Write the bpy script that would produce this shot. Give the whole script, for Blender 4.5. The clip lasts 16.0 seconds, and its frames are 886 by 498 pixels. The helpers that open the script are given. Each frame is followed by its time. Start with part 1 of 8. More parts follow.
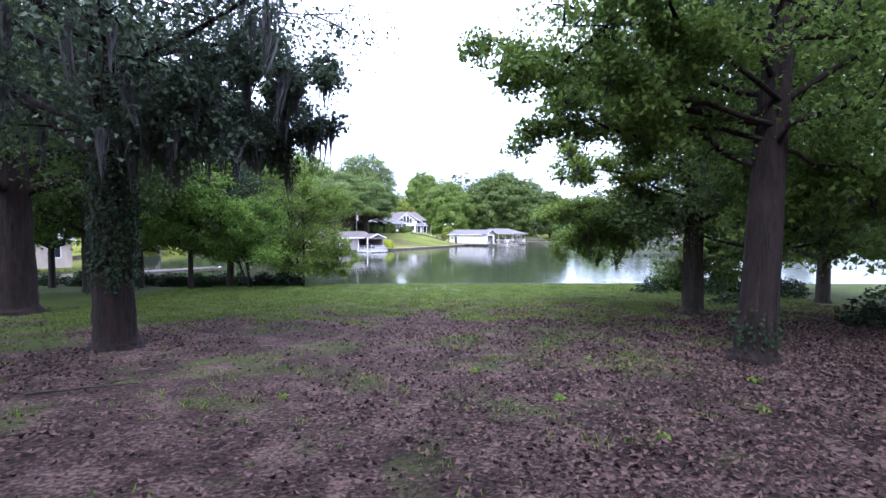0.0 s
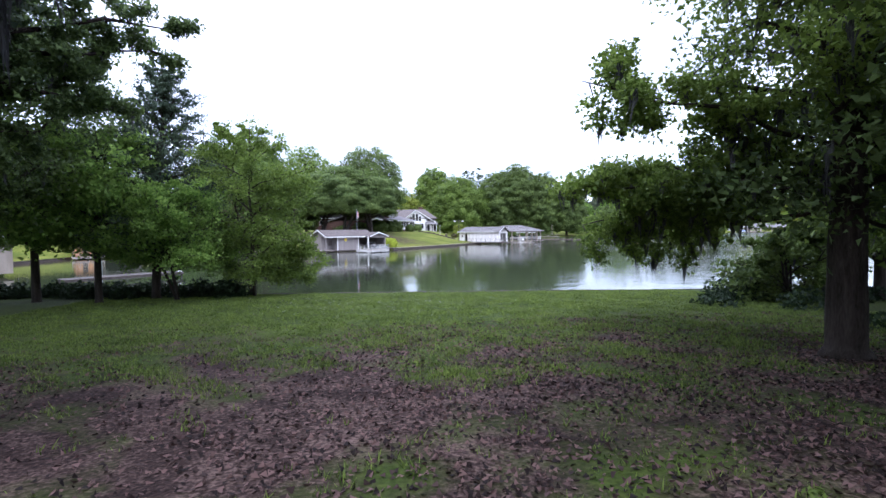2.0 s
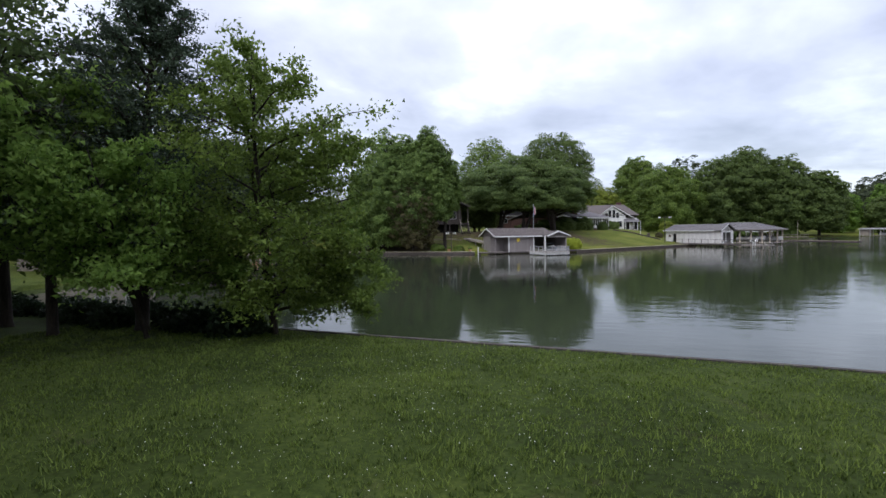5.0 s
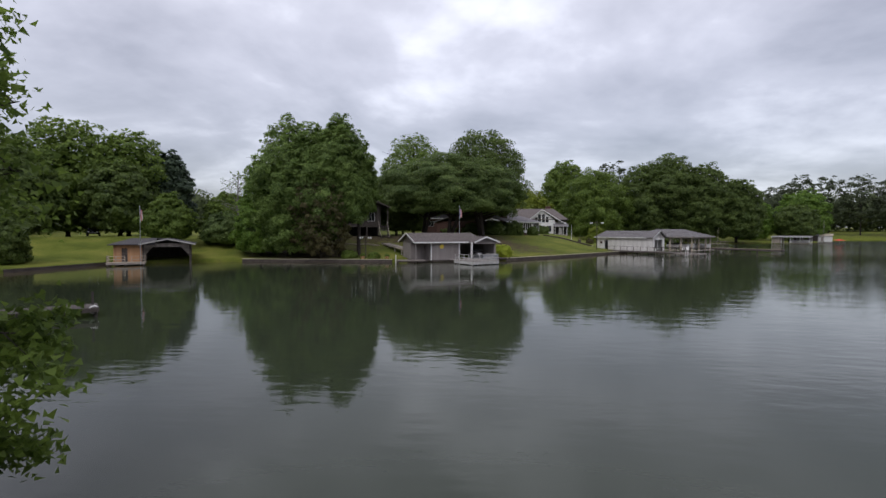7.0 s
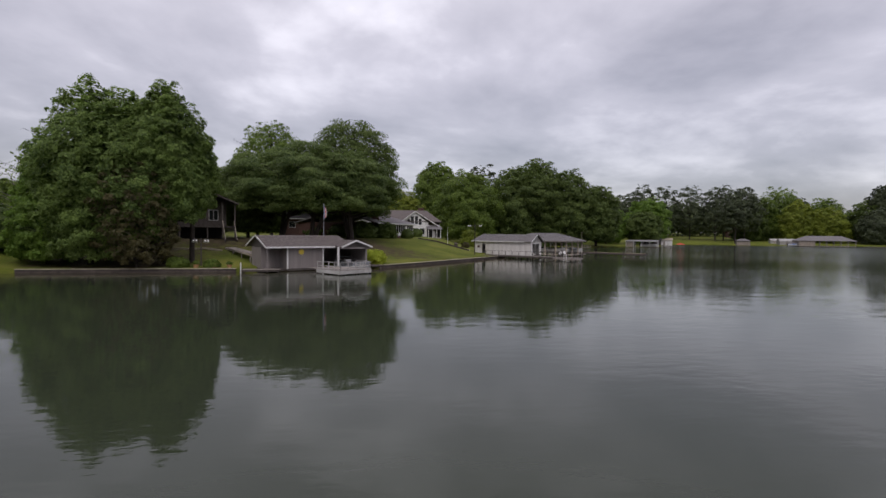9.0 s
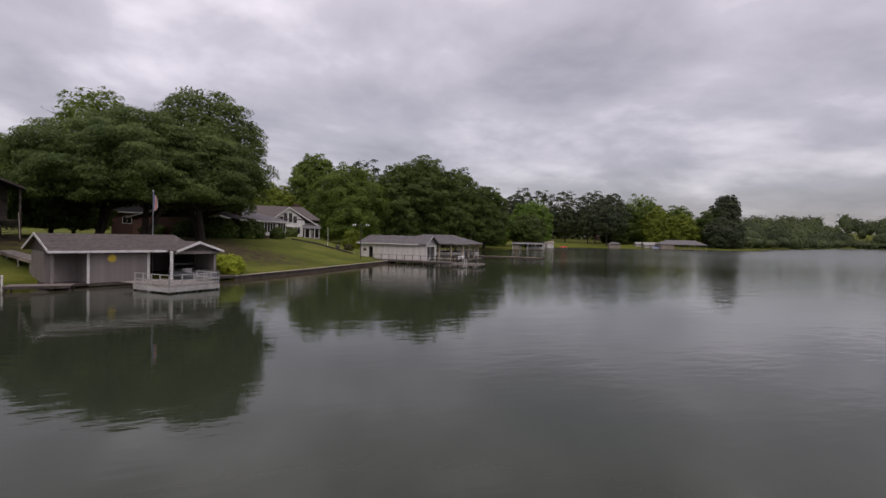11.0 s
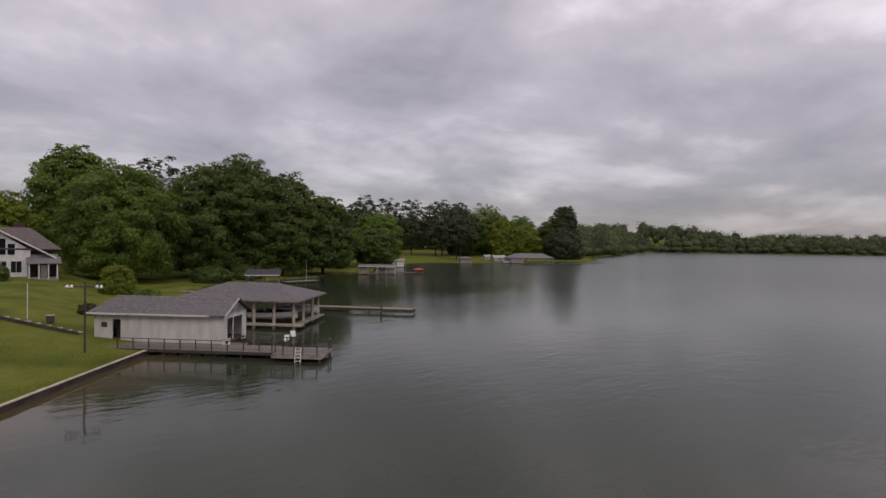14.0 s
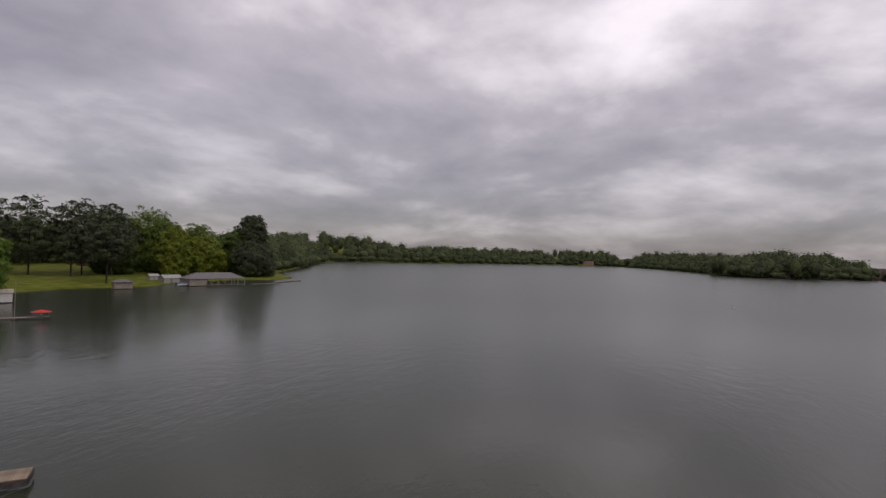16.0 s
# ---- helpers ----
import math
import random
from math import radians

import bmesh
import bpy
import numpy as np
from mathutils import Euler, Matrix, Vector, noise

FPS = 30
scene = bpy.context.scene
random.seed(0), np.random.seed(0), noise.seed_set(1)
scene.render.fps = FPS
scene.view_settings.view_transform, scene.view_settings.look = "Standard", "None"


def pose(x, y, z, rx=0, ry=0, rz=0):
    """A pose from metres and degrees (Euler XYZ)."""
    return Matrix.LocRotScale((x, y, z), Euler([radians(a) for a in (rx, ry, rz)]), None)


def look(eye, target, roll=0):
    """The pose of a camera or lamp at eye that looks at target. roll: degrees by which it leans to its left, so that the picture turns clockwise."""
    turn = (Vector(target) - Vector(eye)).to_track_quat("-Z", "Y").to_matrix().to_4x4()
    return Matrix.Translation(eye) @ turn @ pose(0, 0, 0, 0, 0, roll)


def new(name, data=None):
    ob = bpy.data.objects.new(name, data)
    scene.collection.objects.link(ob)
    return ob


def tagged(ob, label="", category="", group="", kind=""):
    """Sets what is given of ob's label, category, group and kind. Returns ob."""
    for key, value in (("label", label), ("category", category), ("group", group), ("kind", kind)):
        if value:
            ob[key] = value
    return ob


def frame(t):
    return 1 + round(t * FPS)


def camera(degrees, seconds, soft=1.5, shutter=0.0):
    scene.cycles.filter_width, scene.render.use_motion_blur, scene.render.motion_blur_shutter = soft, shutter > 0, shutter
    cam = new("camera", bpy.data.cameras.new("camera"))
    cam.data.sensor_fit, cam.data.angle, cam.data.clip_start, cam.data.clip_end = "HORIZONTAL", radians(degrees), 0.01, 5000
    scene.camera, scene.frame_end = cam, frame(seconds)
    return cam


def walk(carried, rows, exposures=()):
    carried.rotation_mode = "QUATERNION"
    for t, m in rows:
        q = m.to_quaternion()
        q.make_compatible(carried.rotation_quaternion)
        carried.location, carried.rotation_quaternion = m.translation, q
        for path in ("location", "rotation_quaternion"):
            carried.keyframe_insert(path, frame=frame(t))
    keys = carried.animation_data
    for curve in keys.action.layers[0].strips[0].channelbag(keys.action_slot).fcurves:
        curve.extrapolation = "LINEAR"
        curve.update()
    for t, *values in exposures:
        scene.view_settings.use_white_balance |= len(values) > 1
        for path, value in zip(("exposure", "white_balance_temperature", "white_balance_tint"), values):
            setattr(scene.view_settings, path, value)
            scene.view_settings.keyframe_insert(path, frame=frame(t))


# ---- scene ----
cam = camera(81.8, 16.0)
PATH = [
    (0, (-0.16, 2.316, 5.335), (0.166, 4.288, 5.254), 0.1),
    (0.5, (0.372, 4.348, 5.257), (0.697, 6.32, 5.174), 0.0),
    (1, (1.121, 6.718, 5.105), (1.44, 8.691, 5.02), -0.0),
    (1.5, (2.057, 9.3, 4.958), (2.361, 11.275, 4.872), -0.5),
    (2, (3.111, 12.055, 4.831), (3.378, 14.036, 4.747), -0.6),
    (2.5, (4.181, 14.849, 4.778), (4.269, 16.845, 4.696), -0.8),
    (3, (5.064, 17.472, 4.787), (4.847, 19.459, 4.709), -0.9),
    (3.2, (5.369, 18.437, 4.769), (5.033, 20.407, 4.692), -1.1),
    (5.3, (6.984, 30.832, 4.566), (6.485, 32.768, 4.487), -0.7),
    (5.5, (6.935, 32.071, 4.513), (6.442, 34.007, 4.436), -0.7),
    (6, (6.835, 34.886, 4.634), (6.414, 36.84, 4.559), -0.6),
    (6.5, (7.111, 37.771, 5.11), (6.788, 39.743, 5.029), -0.1),
    (7, (6.764, 40.916, 5.094), (6.531, 42.901, 5.018), 0.1),
    (7.5, (6.434, 43.778, 5.156), (6.27, 45.77, 5.082), 0.3),
    (8, (6.422, 46.473, 5.241), (6.367, 48.471, 5.168), 0.4),
    (8.5, (6.311, 49.628, 5.175), (6.42, 51.624, 5.107), 0.6),
    (9, (6.252, 52.923, 5.122), (6.527, 54.903, 5.058), 0.6),
    (9.5, (6.333, 56.164, 5.145), (6.77, 58.115, 5.084), 0.7),
    (10, (6.646, 59.612, 5.206), (7.219, 61.527, 5.147), 0.8),
    (10.2, (6.762, 61.127, 5.155), (7.381, 63.028, 5.099), 1.1),
    (12.3, (13.276, 80.662, 6.196), (14.055, 82.503, 6.138), 0.9),
    (12.5, (14.352, 82.902, 6.624), (15.131, 84.743, 6.57), 0.8),
    (13, (16.826, 88.479, 8.055), (17.616, 90.316, 8.007), 0.7),
    (13.5, (19.555, 94.343, 9.651), (20.543, 96.082, 9.609), 0.8),
    (14, (22.766, 100.599, 11.21), (24.037, 102.143, 11.178), 1.0),
    (14.5, (26.276, 106.855, 13.128), (27.77, 108.184, 13.105), 1.6),
    (15, (30.706, 113.498, 14.869), (32.413, 114.539, 14.857), 1.7),
    (15.5, (36.213, 120.452, 16.064), (38.05, 121.242, 16.062), 1.5),
    (16, (42.411, 127.782, 16.538), (44.342, 128.302, 16.557), 1.8),
]
EXPOSURES = [(0.0, 2.68, 5150, 17), (1.5, 2.3, 5200, 15), (2.0, 2.06, 5300, 13), (3.0, 1.5, 5400, 11), (3.4, 1.45, 5500, 8), (5.5, 0.74, 5850, 9), (8.0, 0.44, 6250, 11), (10.0, 0.22, 6450, 16), (13.0, 0.15, 6700, 18), (16.0, -0.1, 6700, 17)]
walk(cam, [(t, look(eye, target, roll)) for t, eye, target, roll in PATH], EXPOSURES)
SUN_ELEVATION, SUN_AZIMUTH, SKY_STRENGTH = 50, 200, 0.9

# ---------------------------------------------------------------- light and sky
world = bpy.data.worlds.new("overcast_sky")
scene.world = world
world.use_nodes = True


def nodes_of(tree):
    tree.nodes.clear()
    return tree.nodes, tree.links


def ramp_node(n, stops):
    r = n.new("ShaderNodeValToRGB")
    el = r.color_ramp.elements
    while len(el) < len(stops):
        el.new(0.5)
    for k, (pos, col) in enumerate(stops):
        el[k].position, el[k].color = pos, (*col, 1)
    return r


def build_world():
    n, l = nodes_of(world.node_tree)
    out = n.new("ShaderNodeOutputWorld")
    coord = n.new("ShaderNodeTexCoord")
    sep = n.new("ShaderNodeSeparateXYZ")
    l.new(coord.outputs["Generated"], sep.inputs[0])
    # clouds lie on a flat deck: divide the direction by its height
    up = n.new("ShaderNodeMath"); up.operation = "MAXIMUM"; up.inputs[1].default_value = 0.0
    l.new(sep.outputs["Z"], up.inputs[0])
    lift = n.new("ShaderNodeMath"); lift.operation = "ADD"; lift.inputs[1].default_value = 0.25
    l.new(up.outputs[0], lift.inputs[0])
    dx = n.new("ShaderNodeMath"); dx.operation = "DIVIDE"
    dy = n.new("ShaderNodeMath"); dy.operation = "DIVIDE"
    l.new(sep.outputs["X"], dx.inputs[0]); l.new(lift.outputs[0], dx.inputs[1])
    l.new(sep.outputs["Y"], dy.inputs[0]); l.new(lift.outputs[0], dy.inputs[1])
    deck = n.new("ShaderNodeCombineXYZ")
    l.new(dx.outputs[0], deck.inputs["X"]); l.new(dy.outputs[0], deck.inputs["Y"])
    big = n.new("ShaderNodeTexNoise")
    big.inputs["Scale"].default_value, big.inputs["Detail"].default_value = 1.05, 7.0
    big.inputs["Roughness"].default_value, big.inputs["Distortion"].default_value = 0.52, 0.35
    l.new(deck.outputs[0], big.inputs["Vector"])
    small = n.new("ShaderNodeTexNoise")
    small.inputs["Scale"].default_value, small.inputs["Detail"].default_value = 2.6, 6.0
    small.inputs["Roughness"].default_value, small.inputs["Distortion"].default_value = 0.52, 0.15
    l.new(deck.outputs[0], small.inputs["Vector"])
    mix = n.new("ShaderNodeMix"); mix.data_type = "FLOAT"; mix.inputs["Factor"].default_value = 0.28
    l.new(big.outputs["Fac"], mix.inputs["A"]); l.new(small.outputs["Fac"], mix.inputs["B"])
    ramp = n.new("ShaderNodeValToRGB")
    e = ramp.color_ramp.elements
    e[0].position, e[0].color = 0.31, (0.30, 0.287, 0.315, 1)
    e[1].position, e[1].color = 0.67, (1.06, 1.025, 1.06, 1)
    mid = ramp.color_ramp.elements.new(0.50); mid.color = (0.55, 0.525, 0.56, 1)
    l.new(mix.outputs["Result"], ramp.inputs[0])
    # an overcast sky is about twice as bright overhead as at the horizon
    zen = ramp_node(n, [(0.0, (0.42, 0.42, 0.42)), (0.10, (0.58, 0.58, 0.58)), (0.30, (0.98, 0.98, 0.98)), (1.0, (1.28, 1.28, 1.28))])
    l.new(up.outputs[0], zen.inputs[0])
    cloud = n.new("ShaderNodeVectorMath"); cloud.operation = "SCALE"
    l.new(ramp.outputs[0], cloud.inputs[0]); l.new(zen.outputs[0], cloud.inputs["Scale"])
    sky = n.new("ShaderNodeTexSky")
    sky.sky_type, sky.sun_disc = "NISHITA", False
    sky.sun_elevation, sky.sun_rotation = radians(SUN_ELEVATION), radians(SUN_AZIMUTH)
    b_sky = n.new("ShaderNodeBackground"); b_sky.inputs["Strength"].default_value = 0.02
    l.new(sky.outputs[0], b_sky.inputs["Color"])
    b_cloud = n.new("ShaderNodeBackground"); b_cloud.inputs["Strength"].default_value = SKY_STRENGTH
    l.new(cloud.outputs[0], b_cloud.inputs["Color"])
    add = n.new("ShaderNodeAddShader")
    l.new(b_sky.outputs[0], add.inputs[0]); l.new(b_cloud.outputs[0], add.inputs[1])
    l.new(add.outputs[0], out.inputs["Surface"])


build_world()
sun_data = bpy.data.lights.new("sun", "SUN")
sun_data.energy, sun_data.angle, sun_data.color = 0.75, radians(25), (1.0, 0.97, 0.92)
sun = new("sun", sun_data)
_az, _el = radians(SUN_AZIMUTH), radians(SUN_ELEVATION)
sun.matrix_world = look((0, 0, 80), (-math.sin(_az) * math.cos(_el), -math.cos(_az) * math.cos(_el), 80 - math.sin(_el)))


# ---------------------------------------------------------------- materials
def surface(name, low, high, scale=3.0, fine=30.0, rough=0.8, bump=0.3, stretch=(1, 1, 1), metal=0.0, piece=0.0, spec=0.3, bump_dist=0.01):
    """Two scales of noise between two colours, with fine relief; piece: how far single pieces differ."""
    m = bpy.data.materials.new(name)
    m.use_nodes = True
    n, l = nodes_of(m.node_tree)
    out = n.new("ShaderNodeOutputMaterial")
    bsdf = n.new("ShaderNodeBsdfPrincipled")
    l.new(bsdf.outputs[0], out.inputs[0])
    coord = n.new("ShaderNodeTexCoord")
    mapping = n.new("ShaderNodeMapping")
    mapping.inputs["Scale"].default_value = stretch
    l.new(coord.outputs["Object"], mapping.inputs[0])
    a = n.new("ShaderNodeTexNoise"); a.inputs["Scale"].default_value = scale; a.inputs["Detail"].default_value = 5
    b = n.new("ShaderNodeTexNoise"); b.inputs["Scale"].default_value = fine; b.inputs["Detail"].default_value = 4
    l.new(mapping.outputs[0], a.inputs[0]); l.new(mapping.outputs[0], b.inputs[0])
    mix = n.new("ShaderNodeMix"); mix.data_type = "FLOAT"; mix.inputs["Factor"].default_value = 0.45
    l.new(a.outputs["Fac"], mix.inputs["A"]); l.new(b.outputs["Fac"], mix.inputs["B"])
    r = ramp_node(n, [(0.36, low), (0.64, high)])
    l.new(mix.outputs["Result"], r.inputs[0])
    col = r.outputs[0]
    if piece:
        info = n.new("ShaderNodeObjectInfo")
        geo = n.new("ShaderNodeNewGeometry")
        rnd = n.new("ShaderNodeMath"); rnd.operation = "ADD"
        l.new(info.outputs["Random"], rnd.inputs[0]); l.new(geo.outputs["Random Per Island"], rnd.inputs[1])
        rng = n.new("ShaderNodeMapRange"); rng.inputs["From Max"].default_value = 2.0
        rng.inputs["To Min"].default_value, rng.inputs["To Max"].default_value = 1 - piece, 1 + piece
        l.new(rnd.outputs[0], rng.inputs["Value"])
        sc = n.new("ShaderNodeVectorMath"); sc.operation = "SCALE"
        l.new(col, sc.inputs[0]); l.new(rng.outputs[0], sc.inputs["Scale"])
        col = sc.outputs[0]
    l.new(col, bsdf.inputs["Base Color"])
    bsdf.inputs["Roughness"].default_value, bsdf.inputs["Metallic"].default_value = rough, metal
    bsdf.inputs["Specular IOR Level"].default_value = spec
    if bump:
        bp = n.new("ShaderNodeBump"); bp.inputs["Strength"].default_value = bump; bp.inputs["Distance"].default_value = bump_dist
        l.new(mix.outputs["Result"], bp.inputs["Height"]); l.new(bp.outputs[0], bsdf.inputs["Normal"])
    return m


def leaf_material(name, dark, light, glow=0.45, rough=0.55, patch=0.25, even=0.62):
    """Leaves: each one differs, the crown varies in patches, and light passes through."""
    m = bpy.data.materials.new(name)
    m.use_nodes = True
    n, l = nodes_of(m.node_tree)
    out = n.new("ShaderNodeOutputMaterial")
    geo = n.new("ShaderNodeNewGeometry")
    coord = n.new("ShaderNodeTexCoord")
    noise_t = n.new("ShaderNodeTexNoise"); noise_t.inputs["Scale"].default_value = patch
    l.new(coord.outputs["Object"], noise_t.inputs[0])
    mix = n.new("ShaderNodeMix"); mix.data_type = "FLOAT"; mix.inputs["Factor"].default_value = even
    l.new(geo.outputs["Random Per Island"], mix.inputs["A"]); l.new(noise_t.outputs["Fac"], mix.inputs["B"])
    r = ramp_node(n, [(0.26, dark), (0.74, light)])
    l.new(mix.outputs["Result"], r.inputs[0])
    bsdf = n.new("ShaderNodeBsdfPrincipled")
    bsdf.inputs["Roughness"].default_value = rough
    bsdf.inputs["Specular IOR Level"].default_value = 0.25
    l.new(r.outputs[0], bsdf.inputs["Base Color"])
    tr = n.new("ShaderNodeBsdfTranslucent")
    l.new(r.outputs[0], tr.inputs["Color"])
    ms = n.new("ShaderNodeMixShader"); ms.inputs[0].default_value = glow
    l.new(bsdf.outputs[0], ms.inputs[1]); l.new(tr.outputs[0], ms.inputs[2])
    l.new(ms.outputs[0], out.inputs[0])
    return m


def ground_material():
    """Grass over soil: leaf litter and bare earth under the near trees, mown lawn elsewhere."""
    m = bpy.data.materials.new("ground_soil_and_grass")
    m.use_nodes = True
    n, l = nodes_of(m.node_tree)
    out = n.new("ShaderNodeOutputMaterial")
    bsdf = n.new("ShaderNodeBsdfPrincipled")
    bsdf.inputs["Roughness"].default_value = 0.95
    bsdf.inputs["Specular IOR Level"].default_value = 0.1
    l.new(bsdf.outputs[0], out.inputs[0])
    coord = n.new("ShaderNodeTexCoord")

    def noise_at(scale, detail=5, distort=0.0):
        t = n.new("ShaderNodeTexNoise")
        t.inputs["Scale"].default_value, t.inputs["Detail"].default_value = scale, detail
        t.inputs["Distortion"].default_value = distort
        l.new(coord.outputs["Object"], t.inputs[0])
        return t.outputs["Fac"]

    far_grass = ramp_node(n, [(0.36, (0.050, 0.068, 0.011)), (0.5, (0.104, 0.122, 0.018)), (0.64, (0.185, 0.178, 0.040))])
    # near grass and soil are darker: bank tree shade is put into their colour
    near_grass_shaded = ramp_node(n, [(0.3, (0.013, 0.019, 0.004)), (0.5, (0.040, 0.057, 0.011)), (0.7, (0.086, 0.107, 0.021))])
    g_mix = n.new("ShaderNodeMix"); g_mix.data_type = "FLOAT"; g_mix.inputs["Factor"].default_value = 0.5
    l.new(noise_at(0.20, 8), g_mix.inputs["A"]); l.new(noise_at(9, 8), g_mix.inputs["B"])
    l.new(g_mix.outputs["Result"], far_grass.inputs[0]); l.new(g_mix.outputs["Result"], near_grass_shaded.inputs[0])
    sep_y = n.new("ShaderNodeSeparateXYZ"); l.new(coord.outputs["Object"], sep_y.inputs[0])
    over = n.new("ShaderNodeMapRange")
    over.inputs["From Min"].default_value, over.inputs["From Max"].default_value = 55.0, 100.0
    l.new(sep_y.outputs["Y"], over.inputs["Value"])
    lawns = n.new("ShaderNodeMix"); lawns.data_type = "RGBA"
    l.new(over.outputs[0], lawns.inputs["Factor"]); l.new(near_grass_shaded.outputs[0], lawns.inputs["A"]); l.new(far_grass.outputs[0], lawns.inputs["B"])
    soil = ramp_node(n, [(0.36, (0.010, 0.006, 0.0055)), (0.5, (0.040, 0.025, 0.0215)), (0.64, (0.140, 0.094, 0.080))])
    s_mix = n.new("ShaderNodeMix"); s_mix.data_type = "FLOAT"; s_mix.inputs["Factor"].default_value = 0.62
    l.new(noise_at(0.9, 6, 0.6), s_mix.inputs["A"]); l.new(noise_at(15, 8, 0.5), s_mix.inputs["B"])
    l.new(s_mix.outputs["Result"], soil.inputs[0])
    attr = n.new("ShaderNodeAttribute"); attr.attribute_name = "bare"
    wob = n.new("ShaderNodeMath"); wob.operation = "MULTIPLY_ADD"
    wob.inputs[1].default_value, wob.inputs[2].default_value = 1.7, -0.85
    l.new(noise_at(0.8, 7, 0.3), wob.inputs[0])
    bare = n.new("ShaderNodeMath"); bare.operation = "ADD"
    l.new(attr.outputs["Fac"], bare.inputs[0]); l.new(wob.outputs[0], bare.inputs[1])
    edge = n.new("ShaderNodeMapRange")
    edge.inputs["From Min"].default_value, edge.inputs["From Max"].default_value = 0.26, 0.80
    l.new(bare.outputs[0], edge.inputs["Value"])
    col = n.new("ShaderNodeMix"); col.data_type = "RGBA"
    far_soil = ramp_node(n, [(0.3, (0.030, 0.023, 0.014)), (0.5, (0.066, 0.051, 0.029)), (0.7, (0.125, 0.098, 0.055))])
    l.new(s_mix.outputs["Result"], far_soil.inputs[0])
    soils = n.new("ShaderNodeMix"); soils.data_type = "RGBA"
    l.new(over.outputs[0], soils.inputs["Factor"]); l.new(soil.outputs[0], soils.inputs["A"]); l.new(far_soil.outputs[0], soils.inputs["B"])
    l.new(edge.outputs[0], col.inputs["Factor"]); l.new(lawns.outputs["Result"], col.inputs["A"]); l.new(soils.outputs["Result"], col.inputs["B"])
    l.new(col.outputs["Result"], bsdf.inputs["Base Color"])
    bp = n.new("ShaderNodeBump"); bp.inputs["Strength"].default_value, bp.inputs["Distance"].default_value = 0.7, 0.05
    l.new(noise_at(11, 6), bp.inputs["Height"]); l.new(bp.outputs[0], bsdf.inputs["Normal"])
    return m


def water_material():
    m = bpy.data.materials.new("lake_water")
    m.use_nodes = True
    n, l = nodes_of(m.node_tree)
    out = n.new("ShaderNodeOutputMaterial")
    bsdf = n.new("ShaderNodeBsdfPrincipled")
    bsdf.inputs["Roughness"].default_value = 0.03
    bsdf.inputs["IOR"].default_value = 1.333
    bsdf.inputs["Specular IOR Level"].default_value = 0.42
    l.new(bsdf.outputs[0], out.inputs[0])
    rim = n.new("ShaderNodeAttribute"); rim.attribute_name = "shallow"
    tint = n.new("ShaderNodeMix"); tint.data_type = "RGBA"
    tint.inputs["A"].default_value, tint.inputs["B"].default_value = (0.031, 0.038, 0.023, 1), (0.078, 0.058, 0.030, 1)
    l.new(rim.outputs["Fac"], tint.inputs["Factor"]); l.new(tint.outputs["Result"], bsdf.inputs["Base Color"])
    coord = n.new("ShaderNodeTexCoord")
    # wind patches decide how strong the ripples are
    patch = n.new("ShaderNodeTexNoise"); patch.inputs["Scale"].default_value = 0.018; patch.inputs["Detail"].default_value = 4
    pm = n.new("ShaderNodeMapping"); pm.inputs["Scale"].default_value = (0.45, 1.3, 1); pm.inputs["Rotation"].default_value = (0, 0, 0.35)
    l.new(coord.outputs["Object"], pm.inputs[0]); l.new(pm.outputs[0], patch.inputs[0])
    pr = n.new("ShaderNodeMapRange")
    pr.inputs["From Min"].default_value, pr.inputs["From Max"].default_value = 0.42, 0.68
    pr.inputs["To Min"].default_value, pr.inputs["To Max"].default_value = 0.35, 1.0
    l.new(patch.outputs["Fac"], pr.inputs["Value"])
    sepw = n.new("ShaderNodeSeparateXYZ"); l.new(coord.outputs["Object"], sepw.inputs[0])
    open_lake = n.new("ShaderNodeMapRange"); open_lake.interpolation_type = "SMOOTHSTEP"
    open_lake.inputs["From Min"].default_value, open_lake.inputs["From Max"].default_value = 4.0, 90.0
    open_lake.inputs["To Min"].default_value, open_lake.inputs["To Max"].default_value = 0.75, 2.6
    l.new(sepw.outputs["X"], open_lake.inputs["Value"])
    chop = n.new("ShaderNodeMapRange"); chop.interpolation_type = "SMOOTHSTEP"
    chop.inputs["From Min"].default_value, chop.inputs["From Max"].default_value = 15.0, 240.0
    chop.inputs["To Min"].default_value, chop.inputs["To Max"].default_value = 0.03, 0.24
    l.new(sepw.outputs["X"], chop.inputs["Value"]); l.new(chop.outputs[0], bsdf.inputs["Roughness"])
    strength = n.new("ShaderNodeMath"); strength.operation = "MULTIPLY"
    l.new(pr.outputs[0], strength.inputs[0]); l.new(open_lake.outputs[0], strength.inputs[1])
    heights = None
    for scale, weight, turn, squash in ((0.6, 1.0, 0.3, 0.5), (1.9, 0.6, -0.2, 0.45), (6.0, 0.08, 0.5, 0.8)):
        mp = n.new("ShaderNodeMapping")
        mp.inputs["Scale"].default_value, mp.inputs["Rotation"].default_value = (squash, 1, 1), (0, 0, turn)
        l.new(coord.outputs["Object"], mp.inputs[0])
        t = n.new("ShaderNodeTexNoise"); t.inputs["Scale"].default_value = scale; t.inputs["Detail"].default_value = 3
        l.new(mp.outputs[0], t.inputs[0])
        w = n.new("ShaderNodeMath"); w.operation = "MULTIPLY"; w.inputs[1].default_value = weight
        l.new(t.outputs["Fac"], w.inputs[0])
        if heights is None:
            heights = w.outputs[0]
        else:
            s = n.new("ShaderNodeMath"); s.operation = "ADD"
            l.new(heights, s.inputs[0]); l.new(w.outputs[0], s.inputs[1])
            heights = s.outputs[0]
    bp = n.new("ShaderNodeBump"); bp.inputs["Distance"].default_value = 0.035
